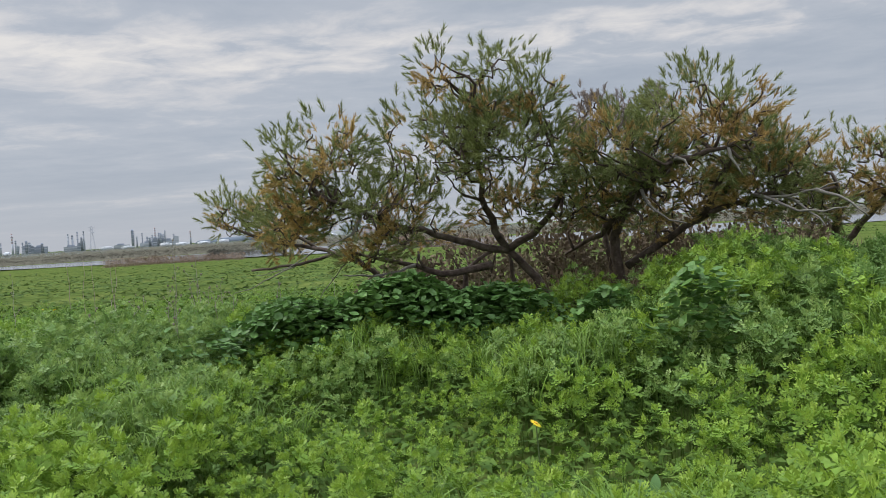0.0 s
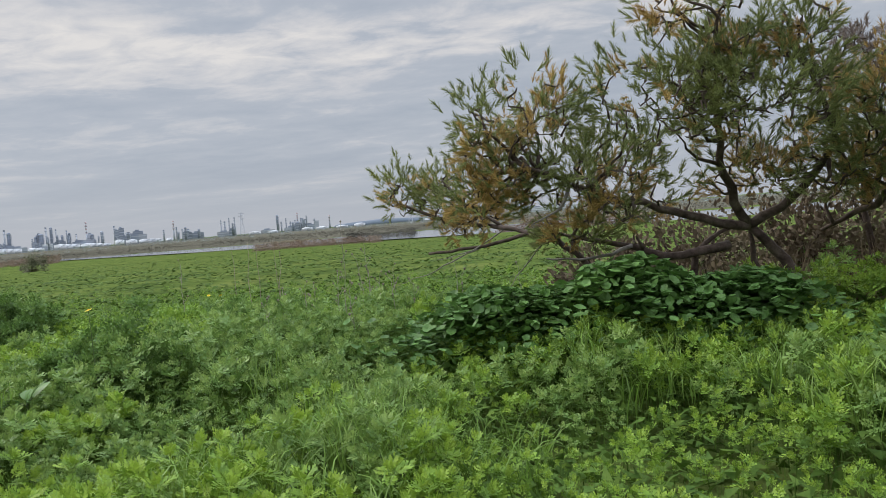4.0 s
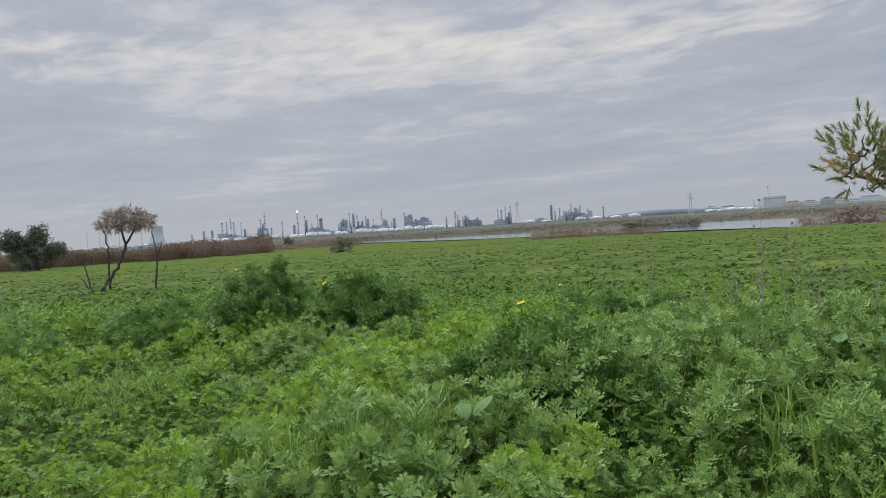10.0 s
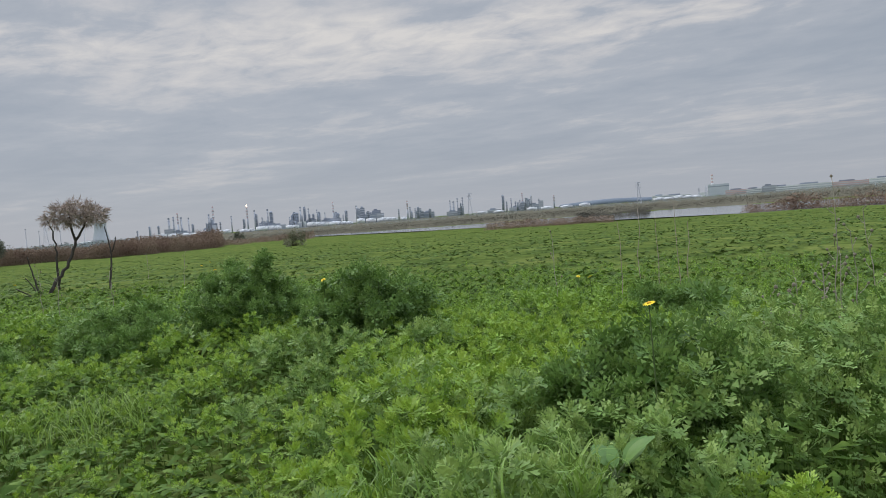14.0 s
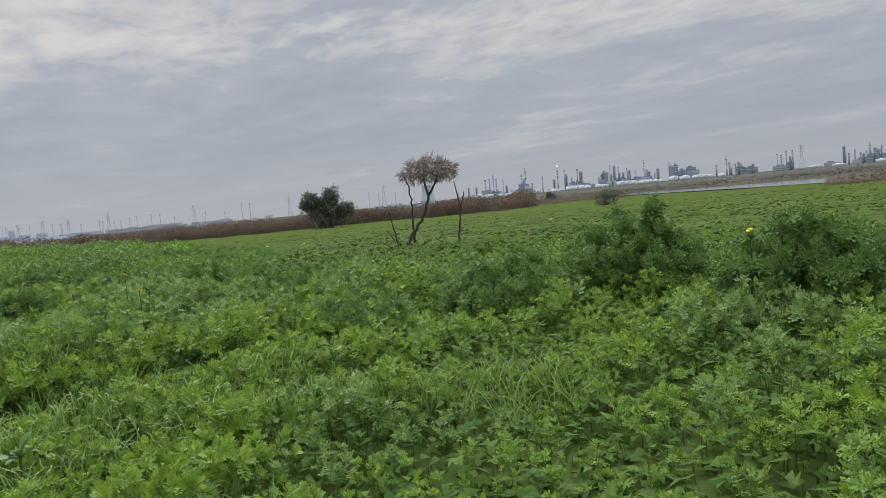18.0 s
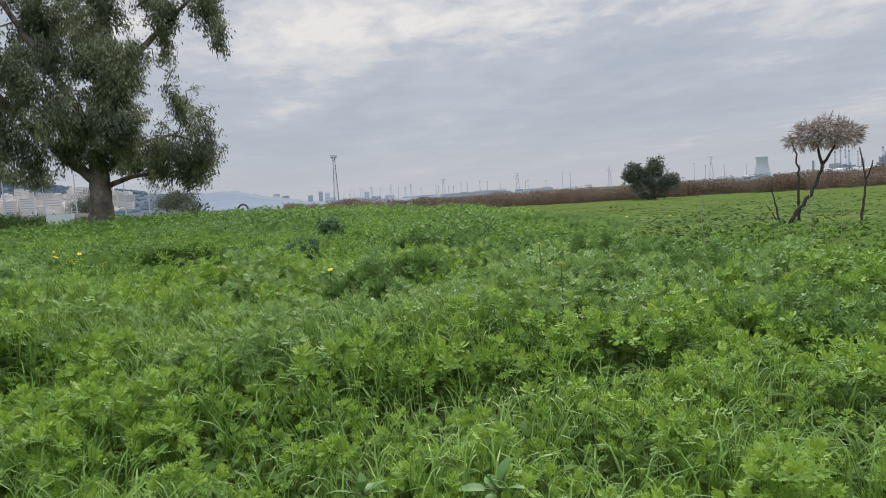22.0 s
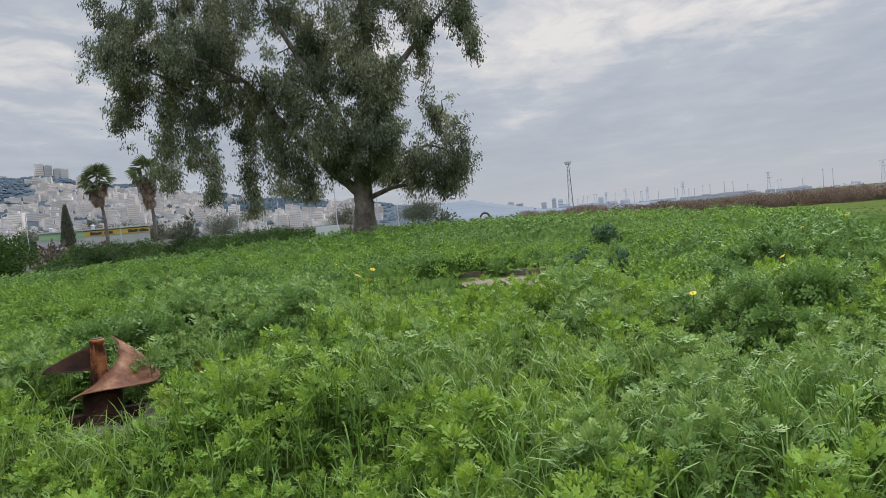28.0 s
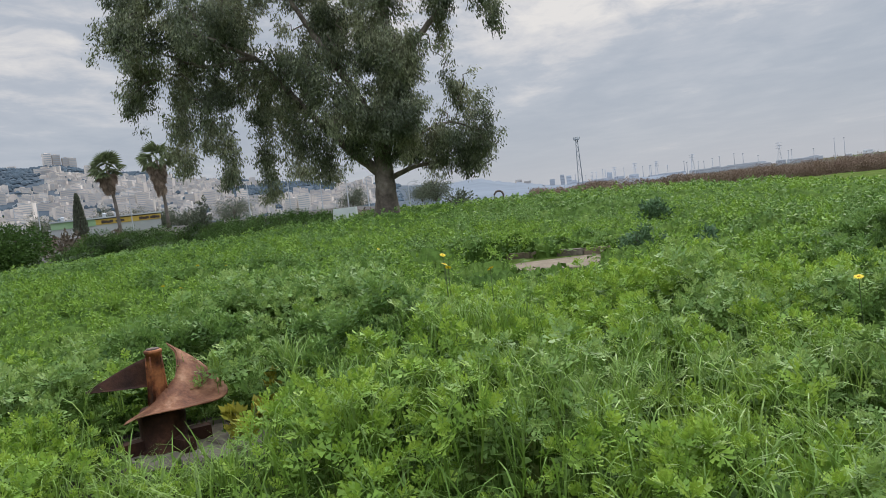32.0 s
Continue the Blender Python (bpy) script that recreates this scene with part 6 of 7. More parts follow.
def bush(name, label, x, y, w, h, mat, seed, z=None, leaf=0.3, n=90, group="", core=False):
    """A dense shrub: stems and a mass of small leaves."""
    rng = np.random.default_rng(seed)
    z = float(land(x, y)) if z is None else z
    b = thing(name, label, "bush", group, (x, y, z))
    for i in range(4):
        a = i * 1.6 + rng.uniform(0, 1)
        part("stem", Geo().add(*tube([(0, 0, -0.1), (math.cos(a) * w * 0.1, math.sin(a) * w * 0.1, h * 0.4), (math.cos(a) * w * 0.25, math.sin(a) * w * 0.25, h * 0.75)], [w * 0.02, w * 0.015, w * 0.006], 5)), M["tam_bark"], b)
    t, d = inside(rng, [(0, 0, h * 0.5, w * 0.42, h * 0.5), (w * 0.22, w * 0.1, h * 0.42, w * 0.3, h * 0.4), (-w * 0.22, -w * 0.12, h * 0.40, w * 0.3, h * 0.4), (0.05 * w, -w * 0.2, h * 0.36, w * 0.3, h * 0.36)], n, 0.4)
    t[:, 2] = np.maximum(t[:, 2], 0.03)
    # solid dark lobes added inside, in place of the shaded depth of leaves
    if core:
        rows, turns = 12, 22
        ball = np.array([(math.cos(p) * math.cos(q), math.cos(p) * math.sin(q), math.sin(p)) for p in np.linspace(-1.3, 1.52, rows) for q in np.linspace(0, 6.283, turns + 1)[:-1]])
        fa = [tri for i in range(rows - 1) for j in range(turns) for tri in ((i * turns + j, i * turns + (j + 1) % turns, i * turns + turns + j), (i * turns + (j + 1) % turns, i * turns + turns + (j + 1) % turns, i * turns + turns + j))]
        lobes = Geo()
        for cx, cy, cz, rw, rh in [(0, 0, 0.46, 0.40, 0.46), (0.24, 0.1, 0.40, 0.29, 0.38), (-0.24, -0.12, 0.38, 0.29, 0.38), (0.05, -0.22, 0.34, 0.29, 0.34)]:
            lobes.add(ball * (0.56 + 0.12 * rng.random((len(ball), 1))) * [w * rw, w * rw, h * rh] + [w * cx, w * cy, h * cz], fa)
        part("inner_foliage", lobes, M["core"], b, "solid core coloured dark as the shaded inside of the bush")
    c = np.repeat(t, 16, axis=0) + rng.normal(0, min(w * 0.045, 0.16), (len(t) * 16, 3))
    v, f = kite(1.0, 0.55)
    g = Geo().many(v, f, spots(along(rng, np.repeat(d, 16, axis=0) + rng.normal(0, 0.7, c.shape) + [0, 0, 0.25])[:, :, [2, 0, 1]], rng.uniform(0.6, 1.3, len(c)) * leaf, c))
    tagged(part("foliage", g, mat, b), kind="stuff")
    return b


row = [(-70.0, -36.7), (-71.2, -34.4), (-72.6, -32.0), (-74.2, -29.2), (-73.4, -26.6), (-72.2, -24.0), (-71.1, -21.3), (-69.5, -18.6), (-68.2, -16.4), (-67.0, -14.4)]
for i, (x, y) in enumerate(row):
    bush("hedge_bush", "dense dark green hedge bush along the meadow's edge", x, y, 4.6, (2.5, 2.4, 2.3, 2.25, 2.2, 2.2, 2.2, 2.2, 2.0, 1.7)[i], M["hedge"], 110 + i, leaf=0.15, n=520, group="hedge along the road", core=True)
for i, (x, y, w, h) in enumerate([(-56, -17.5, 5, 1.3), (-52, -15.5, 4, 1.1), (-60, -20.5, 5, 1.3), (-58, -14, 4, 1.4), (-61, -26, 5, 1.2), (-57, -30, 4, 1.2)]):
    bush("hedge_bush", "low rounded green bush at the edge of the meadow", x, y, w, h, M["hedge"], 130 + i, leaf=0.14, n=320, group="hedge along the road", core=True)
bush("large_bush", "large dense dark green bush beyond the meadow", -47.2, -29.4, 9.0, 3.3, M["hedge"], 140, leaf=0.17, n=2700, core=True)
bush("large_bush", "large dense dark green bush with rounded top", -44.0, -34.5, 8.0, 3.6, M["hedge"], 141, leaf=0.17, n=2200, core=True)
for i, (x, y, w, h) in enumerate([(-0.5, 10.4, 1.5, 1.3), (0.5, 10.5, 1.7, 1.6), (1.6, 10.3, 1.6, 1.75), (2.7, 10.5, 1.8, 1.7), (3.8, 10.2, 1.7, 1.6), (4.9, 10.3, 1.8, 1.6)]):
    bush("dry_thicket", "brown twiggy dry thicket behind the tamarisks", x, y, w, h, M["thicket"], 460 + i, leaf=0.085, n=210, group="dry thicket")
bush("dry_bush", "leafless brown bush behind the green hedge", -75.2, -43.4, 6.0, 3.4, M["brown_bush"], 142, leaf=0.3, n=90)
bush("dry_bush", "small brown bush beside the cypress", -77.5, -39.5, 5.0, 2.4, M["brown_bush"], 143, leaf=0.3, n=70)
bush("dry_bush", "rusty brown bush in front of the road", -84, -24, 5.0, 1.6, M["brown_bush"], 144, leaf=0.3, n=70)
bush("dry_bush", "wide brown bush beside the road", -80, -15, 6.0, 1.8, M["brown_bush"], 145, leaf=0.3, n=70)
bush("pine_bush", "dark conical young pine in front of the road", -74.3, -28.9, 3.6, 3.2, M["dark_tree"], 146, leaf=0.24, n=180, core=True)
bush("pine_bush", "dark pointed top of a young pine", -74.4, -28.8, 2.0, 4.4, M["dark_tree"], 147, leaf=0.26, n=80)
bush("round_bush", "round grey-green bush under the eucalyptus", -70, -4.3, 4.0, 2.2, M["dark_tree"], 148, leaf=0.24, n=140, core=True)
for i, a in enumerate((97.6, 98.6, 104.0, 113.0, 116.5, 118.0, 119.5, 121.5, 122.6, 124.5, 126.0)):
    p = bearing(a, 205 + (i * 37 % 40))
    far_tree("street_tree", "dark rounded street tree beyond the road", p.x, p.y, 9 + i % 4, 5.5 + (i * 5 % 4) * 0.8, M["dark_tree"], 150 + i, 420, 0.45, 2.2, "street trees")

cyp = thing("cypress_tree", "slim dark cypress tree in front of the hall", "tree", "", (-88.5, -50.4, 1.9))
part("trunk", Geo().add(*tube([(0, 0, 0), (0, 0, 3.5)], [0.16, 0.06], 7)), M["tam_bark"], cyp)
rng = np.random.default_rng(170)
k = rng.random(2600) ** 0.9
rad = 0.92 * np.minimum(1.0, k * 7) * (1 - k) ** 0.75 * rng.random(2600) ** 0.35
a = rng.uniform(0, 6.28, 2600)
c = np.stack([rad * np.cos(a), rad * np.sin(a), 0.25 + 5.0 * k], -1)
v, f = kite(0.34, 0.12)
tagged(part("crown", Geo().many(v, f, spots(along(rng, np.stack([np.cos(a) * 0.4, np.sin(a) * 0.4, np.ones(2600)], -1))[:, :, [2, 0, 1]], rng.uniform(0.7, 1.3, 2600), c)), M["dark_tree"], cyp), kind="stuff")


def lamp_post(az, dist, h, arm):
    p = bearing(az, dist)
    c = thing("street_lamp", "pale steel street lamp post beside the road", "street lamp", "street lamps", (p.x, p.y, float(land(p.x, p.y))), az)
    part("pole", Geo().add(*tube([(0, 0, 0), (0, 0, h)], [0.13, 0.07], 6)), M["pale_metal"], c)
    arm_part = part("arm", Geo().add(*tube([(0, 0, h - 0.1), (arm * 0.5, 0, h + 0.25), (arm, 0, h + 0.2)], 0.05, 5)), M["pale_metal"], c)
    part("lantern", Geo().add(*box(arm - 0.1, -0.12, h + 0.1, arm + 0.6, 0.12, h + 0.26)), M["pale_metal"], arm_part)


for az, dist, h, arm in [(126.0, 120, 5.5, 1.2), (127.4, 140, 6.5, 1.2), (120.2, 150, 8, 1.5), (112.0, 130, 6, -1.2), (109.0, 120, 5.5, 1.2), (106.6, 118, 7, -1.2), (104.6, 125, 7, 1.2), (103.0, 135, 5.5, 1.2), (101.4, 118, 6, 1.2), (99.8, 140, 5, 1.2)]:
    lamp_post(az, dist, h, arm)

# white barrier near the big tree
bar = thing("concrete_barrier", "short whitewashed concrete barrier under the eucalyptus", "barrier", "", (-52.9, -9.6, float(land(-52.9, -9.6))), 75)
top = 1.9 - float(land(-52.9, -9.6))
part("body", Geo().add(np.array([(x, y, z) for x in (-0.78, 0.78) for y, z in ((-0.3, -0.1), (-0.16, top * 0.6), (-0.1, top), (0.1, top), (0.16, top * 0.6), (0.3, -0.1))]), [t for i in range(5) for t in ((i, i + 6, i + 1), (i + 1, i + 6, i + 7))] + [(0, 1, 2), (0, 2, 3), (0, 3, 4), (0, 4, 5), (6, 8, 7), (6, 9, 8), (6, 10, 9), (6, 11, 10)]), M["far_white"], bar)
for x in (-0.5, 0.5):
    part("lifting_slot", Geo().add(*box(x - 0.09, -0.31, 0.0, x + 0.09, 0.31, 0.07)), M["tam_bark"], bar)

# ring on its planter
ringz = 2.1
rg = thing("ring_monument", "dark iron ring standing on a rusty red planter", "monument", "", (-108.0, -1.5, -0.55), 90)
t = np.linspace(0, 2 * np.pi, 25)
part("ring", Geo().add(*tube(np.stack([0.62 * np.cos(t) - 0.9, 0 * t, ringz - 0.05 + 0.62 * np.sin(t)], -1), 0.13, 8, False)), M["tam_bark"], rg, smooth_faces=True)
planter = part("planter", Geo().add(*box(-1.7, -0.8, -2.2, 2.2, 0.8, 1.35)), M["rust"], rg)
part("rim", Geo().add(*box(-1.8, -0.9, 1.35, 2.3, 0.9, 1.47)), M["rust"], planter)
palmette = bearing(94.2, 106)
bush("small_palm", "small round palm shrub beside the planter", palmette.x, palmette.y, 1.6, 2.6, M["dark_tree"], 175, leaf=0.4, n=50)


# ---- ship's propeller and slabs ----
PX, PY, PZ = -14.58, -1.07, 0.25
FRONT = 28.8


ACROSS, BEYOND = np.array((-0.490, 0.872)), np.array((-0.872, -0.490))


def eased(points, n):
    """A smooth curve through a few control points."""
    p = np.array(points, dtype=float)
    p = np.concatenate([[2 * p[0] - p[1]], p, [2 * p[-1] - p[-2]]])
    out = []
    for s in np.linspace(0, len(p) - 3, n):
        i = min(int(s), len(p) - 4)
        t = s - i
        a, b, c, d = p[i:i + 4]
        out.append(0.5 * (2 * b + (c - a) * t + (2 * a - 5 * b + 4 * c - d) * t * t + (3 * b - a - 3 * c + d) * t ** 3))
    return np.array(out)


def screw_blade(root, rim, thick, belly, n=30, m=9):
    """A solid blade stretched between its root curve and its rim, given across, beyond and up from the hub's foot."""
    a, b = eased(root, n), eased(rim, n)
    q = np.linspace(0, 1, m)[None, :, None]
    p = a[:, None] * (1 - q) + b[:, None] * q
    p[..., 2] -= belly * np.sin(np.pi * q[..., 0]) * np.sin(np.pi * np.linspace(0, 1, n))[:, None]
    p = np.concatenate([p[..., :1] * ACROSS + p[..., 1:2] * BEYOND, p[..., 2:]], -1)
    du, dv = np.gradient(p, axis=0), np.gradient(p, axis=1)
    nrm = np.cross(du, dv)
    nrm /= np.maximum(np.linalg.norm(nrm, axis=-1), 1e-9)[..., None]
    t = thick * (1.15 - 0.85 * q) * np.sin(np.pi * np.linspace(0.06, 0.94, n))[:, None, None]
    v = np.concatenate([(p + nrm * t).reshape(-1, 3), (p - nrm * t).reshape(-1, 3)])
    f, s = [], n * m
    for i in range(n - 1):
        for j in range(m - 1):
            k = i * m + j
            f += [(k, k + m, k + 1), (k + 1, k + m, k + m + 1), (s + k, s + k + 1, s + k + m), (s + k + 1, s + k + m + 1, s + k + m)]
        for k in (i * m, i * m + m - 1):
            f += [(k, k + m, s + k), (k + m, s + k + m, s + k)]
    for row0 in (0, (n - 1) * m):
        for k in range(row0, row0 + m - 1):
            f += [(k, k + 1, s + k), (k + 1, s + k + 1, s + k)]
    return v, np.array(f)


pr = thing("ship_propeller", "rusty old ship propeller standing on its hub", "propeller", "", (PX, PY, PZ))
pr.scale = (0.84, 0.84, 0.84)
hub = part("hub", Geo().add(*lathe([(0.095, 0.28), (0.085, 0.36), (0.070, 0.48), (0.064, 0.66), (0.060, 0.745), (0.066, 0.75), (0.066, 0.772), (0.056, 0.778)], 20)), M["red_rust"], pr, "flaking orange-red propeller hub", True)
part("hub_cap", Geo().add(*lathe([(0.050, 0.776), (0.047, 0.787), (0.02, 0.784)], 12)), M["tam_bark"], hub)
for turn in (-70, -25, 60, 130, 200):
    c, s = math.cos(radians(FRONT + turn)), math.sin(radians(FRONT + turn))
    q = np.array([(0.082 * c, 0.082 * s, 0.37), (0.068 * c, 0.068 * s, 0.5), (0.064 * c, 0.064 * s, 0.62), (0.060 * c, 0.060 * s, 0.735)])
    part("weld_seam", Geo().add(*tube(q, [0.012, 0.010, 0.009, 0.006], 6)), M["red_rust"], hub, smooth_faces=True)
part("blade", Geo().add(*screw_blade([(-0.25, -0.08, 0.285), (-0.08, -0.06, 0.35), (0.015, -0.07, 0.43), (0.085, 0.02, 0.485), (0.14, 0.14, 0.53), (0.165, 0.32, 0.665), (0.105, 0.42, 0.745)],
                                     [(-0.27, -0.10, 0.268), (-0.12, -0.27, 0.345), (0.18, -0.30, 0.355), (0.44, -0.12, 0.335), (0.50, 0.08, 0.385), (0.33, 0.33, 0.575), (0.10, 0.43, 0.755)], 0.017, 0.035)), M["rust"], pr, "broad twisted rusty blade", True)
# the shaded underside of this blade is put into its darker rust colour
part("blade", Geo().add(*screw_blade([(-0.03, 0.0, 0.50), (-0.22, 0.03, 0.505), (-0.49, 0.06, 0.52)], [(-0.03, -0.02, 0.735), (-0.22, 0.06, 0.66), (-0.50, 0.08, 0.532)], 0.014, 0.0)), M["dark_rust"], pr, "rusty blade pointing out, coloured dark for its shaded underside", True)
part("drum", Geo().add(*lathe([(0.20, -0.03), (0.20, 0.03), (0.172, 0.05), (0.168, 0.20), (0.175, 0.27), (0.15, 0.33)], 20)), M["dark_rust"], pr, "dark rusty drum foot", True)
for turn in (-75, 30, 95, 200):
    c, s = math.cos(radians(FRONT + turn)), math.sin(radians(FRONT + turn))
    vb, fb = box(-0.06, -0.05, -0.02, 0.13, 0.05, 0.12)
    part("foot_bracket", Geo().add(vb @ np.array([(c, s, 0), (-s, c, 0), (0, 0, 1)]) + [0.21 * c, 0.21 * s, 0], fb), M["dark_rust"], pr)


M["sandy"] = material("sandy_worn_paving", [(0.141, 0.107, 0.074), (0.2, 0.155, 0.108), (0.252, 0.2, 0.146)], 3, 0.95, fine=0.3, bump=0.006, bump_scale=40)
M["kerb"] = material("mossy_old_concrete", [(0.070, 0.058, 0.044), (0.150, 0.125, 0.098), (0.250, 0.215, 0.170)], 5, 0.95, fine=0.35, bump=0.01, bump_scale=35)


def rough_slab(name, label, cx, cy, z, w, d, h, turn, mat, seed):
    """A broken-edged slab of concrete."""
    rng = np.random.default_rng(seed)
    n = 18
    a = np.arange(n) * 2 * np.pi / n
    q = np.maximum(np.abs(np.cos(a)), np.abs(np.sin(a)))
    ring = np.stack([np.cos(a) / q * w / 2, np.sin(a) / q * d / 2], -1) * rng.uniform(0.86, 1.06, (n, 1))
    v = [(x, y, -h) for x, y in ring] + [(x, y, rng.uniform(-0.015, 0.0)) for x, y in ring] + [(x * 0.93, y * 0.93, 0.012) for x, y in ring] + [(0, 0, 0.015)]
    f = []
    for i in range(n):
        k = (i + 1) % n
        for o in (0, n):
            f += [(o + i, o + k, o + n + k), (o + i, o + n + k, o + n + i)]
        f.append((2 * n + i, 2 * n + k, 3 * n))
    ob = tagged(part(name, Geo().add(v, f), mat), label, "slab")
    ob.matrix_basis = pose(cx, cy, z, 0, 0, turn)
    return ob


rough_slab("bare_soil", "dark damp soil round the propeller foot", PX - 0.02, PY + 0.1, PZ - 0.02, 1.5, 1.3, 0.25, 15, M["soil"], 184)
rough_slab("concrete_slab", "broken grey concrete slab under the propeller", PX - 0.05, PY + 0.06, PZ + 0.005, 0.85, 0.75, 0.2, 30, M["kerb"], 180)
rough_slab("broken_slab", "split slab of weathered concrete beside the propeller", PX + 0.0, PY + 0.60, PZ + 0.03, 0.6, 0.30, 0.12, 62, M["kerb"], 181)
rough_slab("pale_paving", "pale sandy concrete paving in the weeds", -23.3, 1.9, 0.30, 2.0, 1.9, 0.35, -15, M["sandy"], 182)
for i in range(16):
    x, y = -29.0 + 0.55 * math.sin(i * 2.3), -6.3 + 0.17 * (i - 7.5)
    rough_slab("broken_paving", "broken pale paving stone lying in the weeds", x, y, float(land(x, y)) + 0.06 + 0.03 * (i % 3), 0.5 + 0.07 * (i % 4), 0.34 + 0.05 * (i % 3), 0.2, i * 47, M["kerb" if i % 3 else "concrete"], 300 + i)
a, b = Vector((-24.6, 0.86, 0.275)), Vector((-24.0, 2.85, 0.275))
for i in range(4):
    p, q = a.lerp(b, i / 4 + 0.006), a.lerp(b, (i + 1) / 4 - 0.006)
    d = (q - p).length
    kb = tagged(part("kerb_stone", Geo().add(*box(0, -0.08, -0.35, d, 0.09, 0.14)).add(*box(0.015, -0.065, 0.14, d - 0.015, 0.075, 0.165)), M["kerb" if i == 2 else "sandy"]), "weathered grey concrete kerb stone along the paving", "kerb", "kerb of the paving")
    kb.matrix_basis = pose(p.x, p.y, p.z, 0, 0, math.degrees(math.atan2(q.y - p.y, q.x - p.x)))


# ---- small plants with a shape of their own ----
M["dry_twig"] = material("dry_flower_twigs", [(0.280, 0.215, 0.175), (0.400, 0.320, 0.270)], 4, 0.9, vary=0.3, island=True)
M["grey_bark"] = material("dark_grey_bark", [(0.035, 0.03, 0.026), (0.08, 0.07, 0.06)], 8, 0.95, fine=0.3, bump=0.006, bump_scale=50)
M["pale_stalk"] = material("pale_dry_stalk", [(0.24, 0.21, 0.17), (0.38, 0.34, 0.28)], 6, 0.9)
M["thistle"] = material("dead_thistle_heads", [(0.170, 0.145, 0.110), (0.270, 0.235, 0.180)], 9, 0.95)
M["teal_leaf"] = material("blue_green_leaves", [(0.065, 0.125, 0.055), (0.11, 0.185, 0.08)], 3, 0.6, leaf=0.15, vary=0.3, island=True)
M["yellow_leaf"] = material("yellowing_leaves", [(0.28, 0.26, 0.03), (0.40, 0.36, 0.05)], 9, 0.7, leaf=0.2, vary=0.25, island=True)


def withered_tree():
    o = np.array((-22.3, 14.9, float(land(-22.3, 14.9))))
    rng = np.random.default_rng(190)
    t = thing("withered_tree", "small withered tree with a flat crown of dry twigs", "tree", "", tuple(o))
    stems = [[(-22.46, 14.78, -0.1), (-22.44, 14.81, 0.36), (-22.22, 15.13, 0.85), (-22.07, 15.34, 1.30), (-22.01, 15.42, 1.68)], [(-22.01, 15.42, 1.68), (-21.88, 15.60, 1.98), (-21.83, 15.66, 2.28), (-21.74, 15.77, 2.50)],
             [(-22.01, 15.42, 1.68), (-22.06, 15.35, 2.08), (-22.07, 15.33, 2.39), (-22.04, 15.38, 2.61)], [(-22.47, 15.13, 0.4), (-22.46, 15.14, 1.25), (-22.47, 15.13, 1.72), (-22.49, 15.09, 2.06), (-22.38, 14.91, 2.27)]]
    for i, s in enumerate(stems):
        q = bowed(s, 0.12, 0.012, rng)
        part("trunk" if i == 0 else "limb", Geo().add(*tube(q - o, np.linspace(0.055 if i == 0 else 0.036, 0.035 if i == 0 else 0.014, len(q)), 7)), M["grey_bark"], t, smooth_faces=True)
    c, d = inside(rng, [(-21.97, 15.46, 2.44, 0.52, 0.36), (-22.2, 15.16, 2.34, 0.44, 0.30), (-21.74, 15.76, 2.34, 0.44, 0.30)], 430, 0.4)
    tagged(part("twig_mass", branches(rng, [np.array(s) - o for s in stems[1:]], c - o, 0.1, 0.006), M["dry_twig"], t), kind="stuff")
    n = 12
    e = np.repeat(c, n, axis=0)
    way = np.repeat(d, n, axis=0) * [1, 1, 0.6] + rng.normal(0, 0.5, e.shape) + [0, 0, -0.15]
    v, f = kite(0.17, 0.013)
    tagged(part("dry_foliage", Geo().many(v, f, spots(along(rng, way)[:, :, [2, 0, 1]], rng.uniform(0.6, 1.2, len(e)), e - o)), M["dry_twig"], t, "brown dry flower twigs"), kind="stuff")


withered_tree()
for label, lines in (("bare crooked dead stem standing in the meadow", [[(-21.33, 15.81, -0.1), (-21.33, 15.81, 0.29), (-21.28, 15.86, 0.79), (-21.25, 15.91, 1.25), (-21.28, 15.87, 1.55), (-21.32, 15.82, 2.01)], [(-21.25, 15.91, 1.3), (-21.16, 16.0, 1.5), (-21.15, 16.0, 1.7)]]),
                     ("low dead stump with splayed bare branches", [[(-22.12, 14.40, -0.1), (-22.14, 14.37, 0.26), (-22.17, 14.33, 0.60), (-22.22, 14.25, 0.99), (-22.25, 14.20, 1.36)], [(-22.14, 14.37, 0.3), (-22.25, 14.20, 0.69), (-22.30, 14.12, 0.82)], [(-22.14, 14.37, 0.2), (-22.34, 14.07, 0.47), (-22.42, 13.94, 0.56)], [(-22.14, 14.37, 0.15), (-22.3, 14.2, 0.35), (-22.5, 14.0, 0.4)]])):
    t = thing("dead_shrub", label, "dead tree", "", lines[0][0])
    rng = np.random.default_rng(195)
    for i, s in enumerate(lines):
        q = bowed(s, 0.1, 0.01, rng)
        part("stem" if i == 0 else "branch", Geo().add(*tube(q - np.array(lines[0][0]), np.linspace(0.04 if i == 0 else 0.022, 0.012, len(q)), 6)), M["grey_bark"], t, smooth_faces=True)


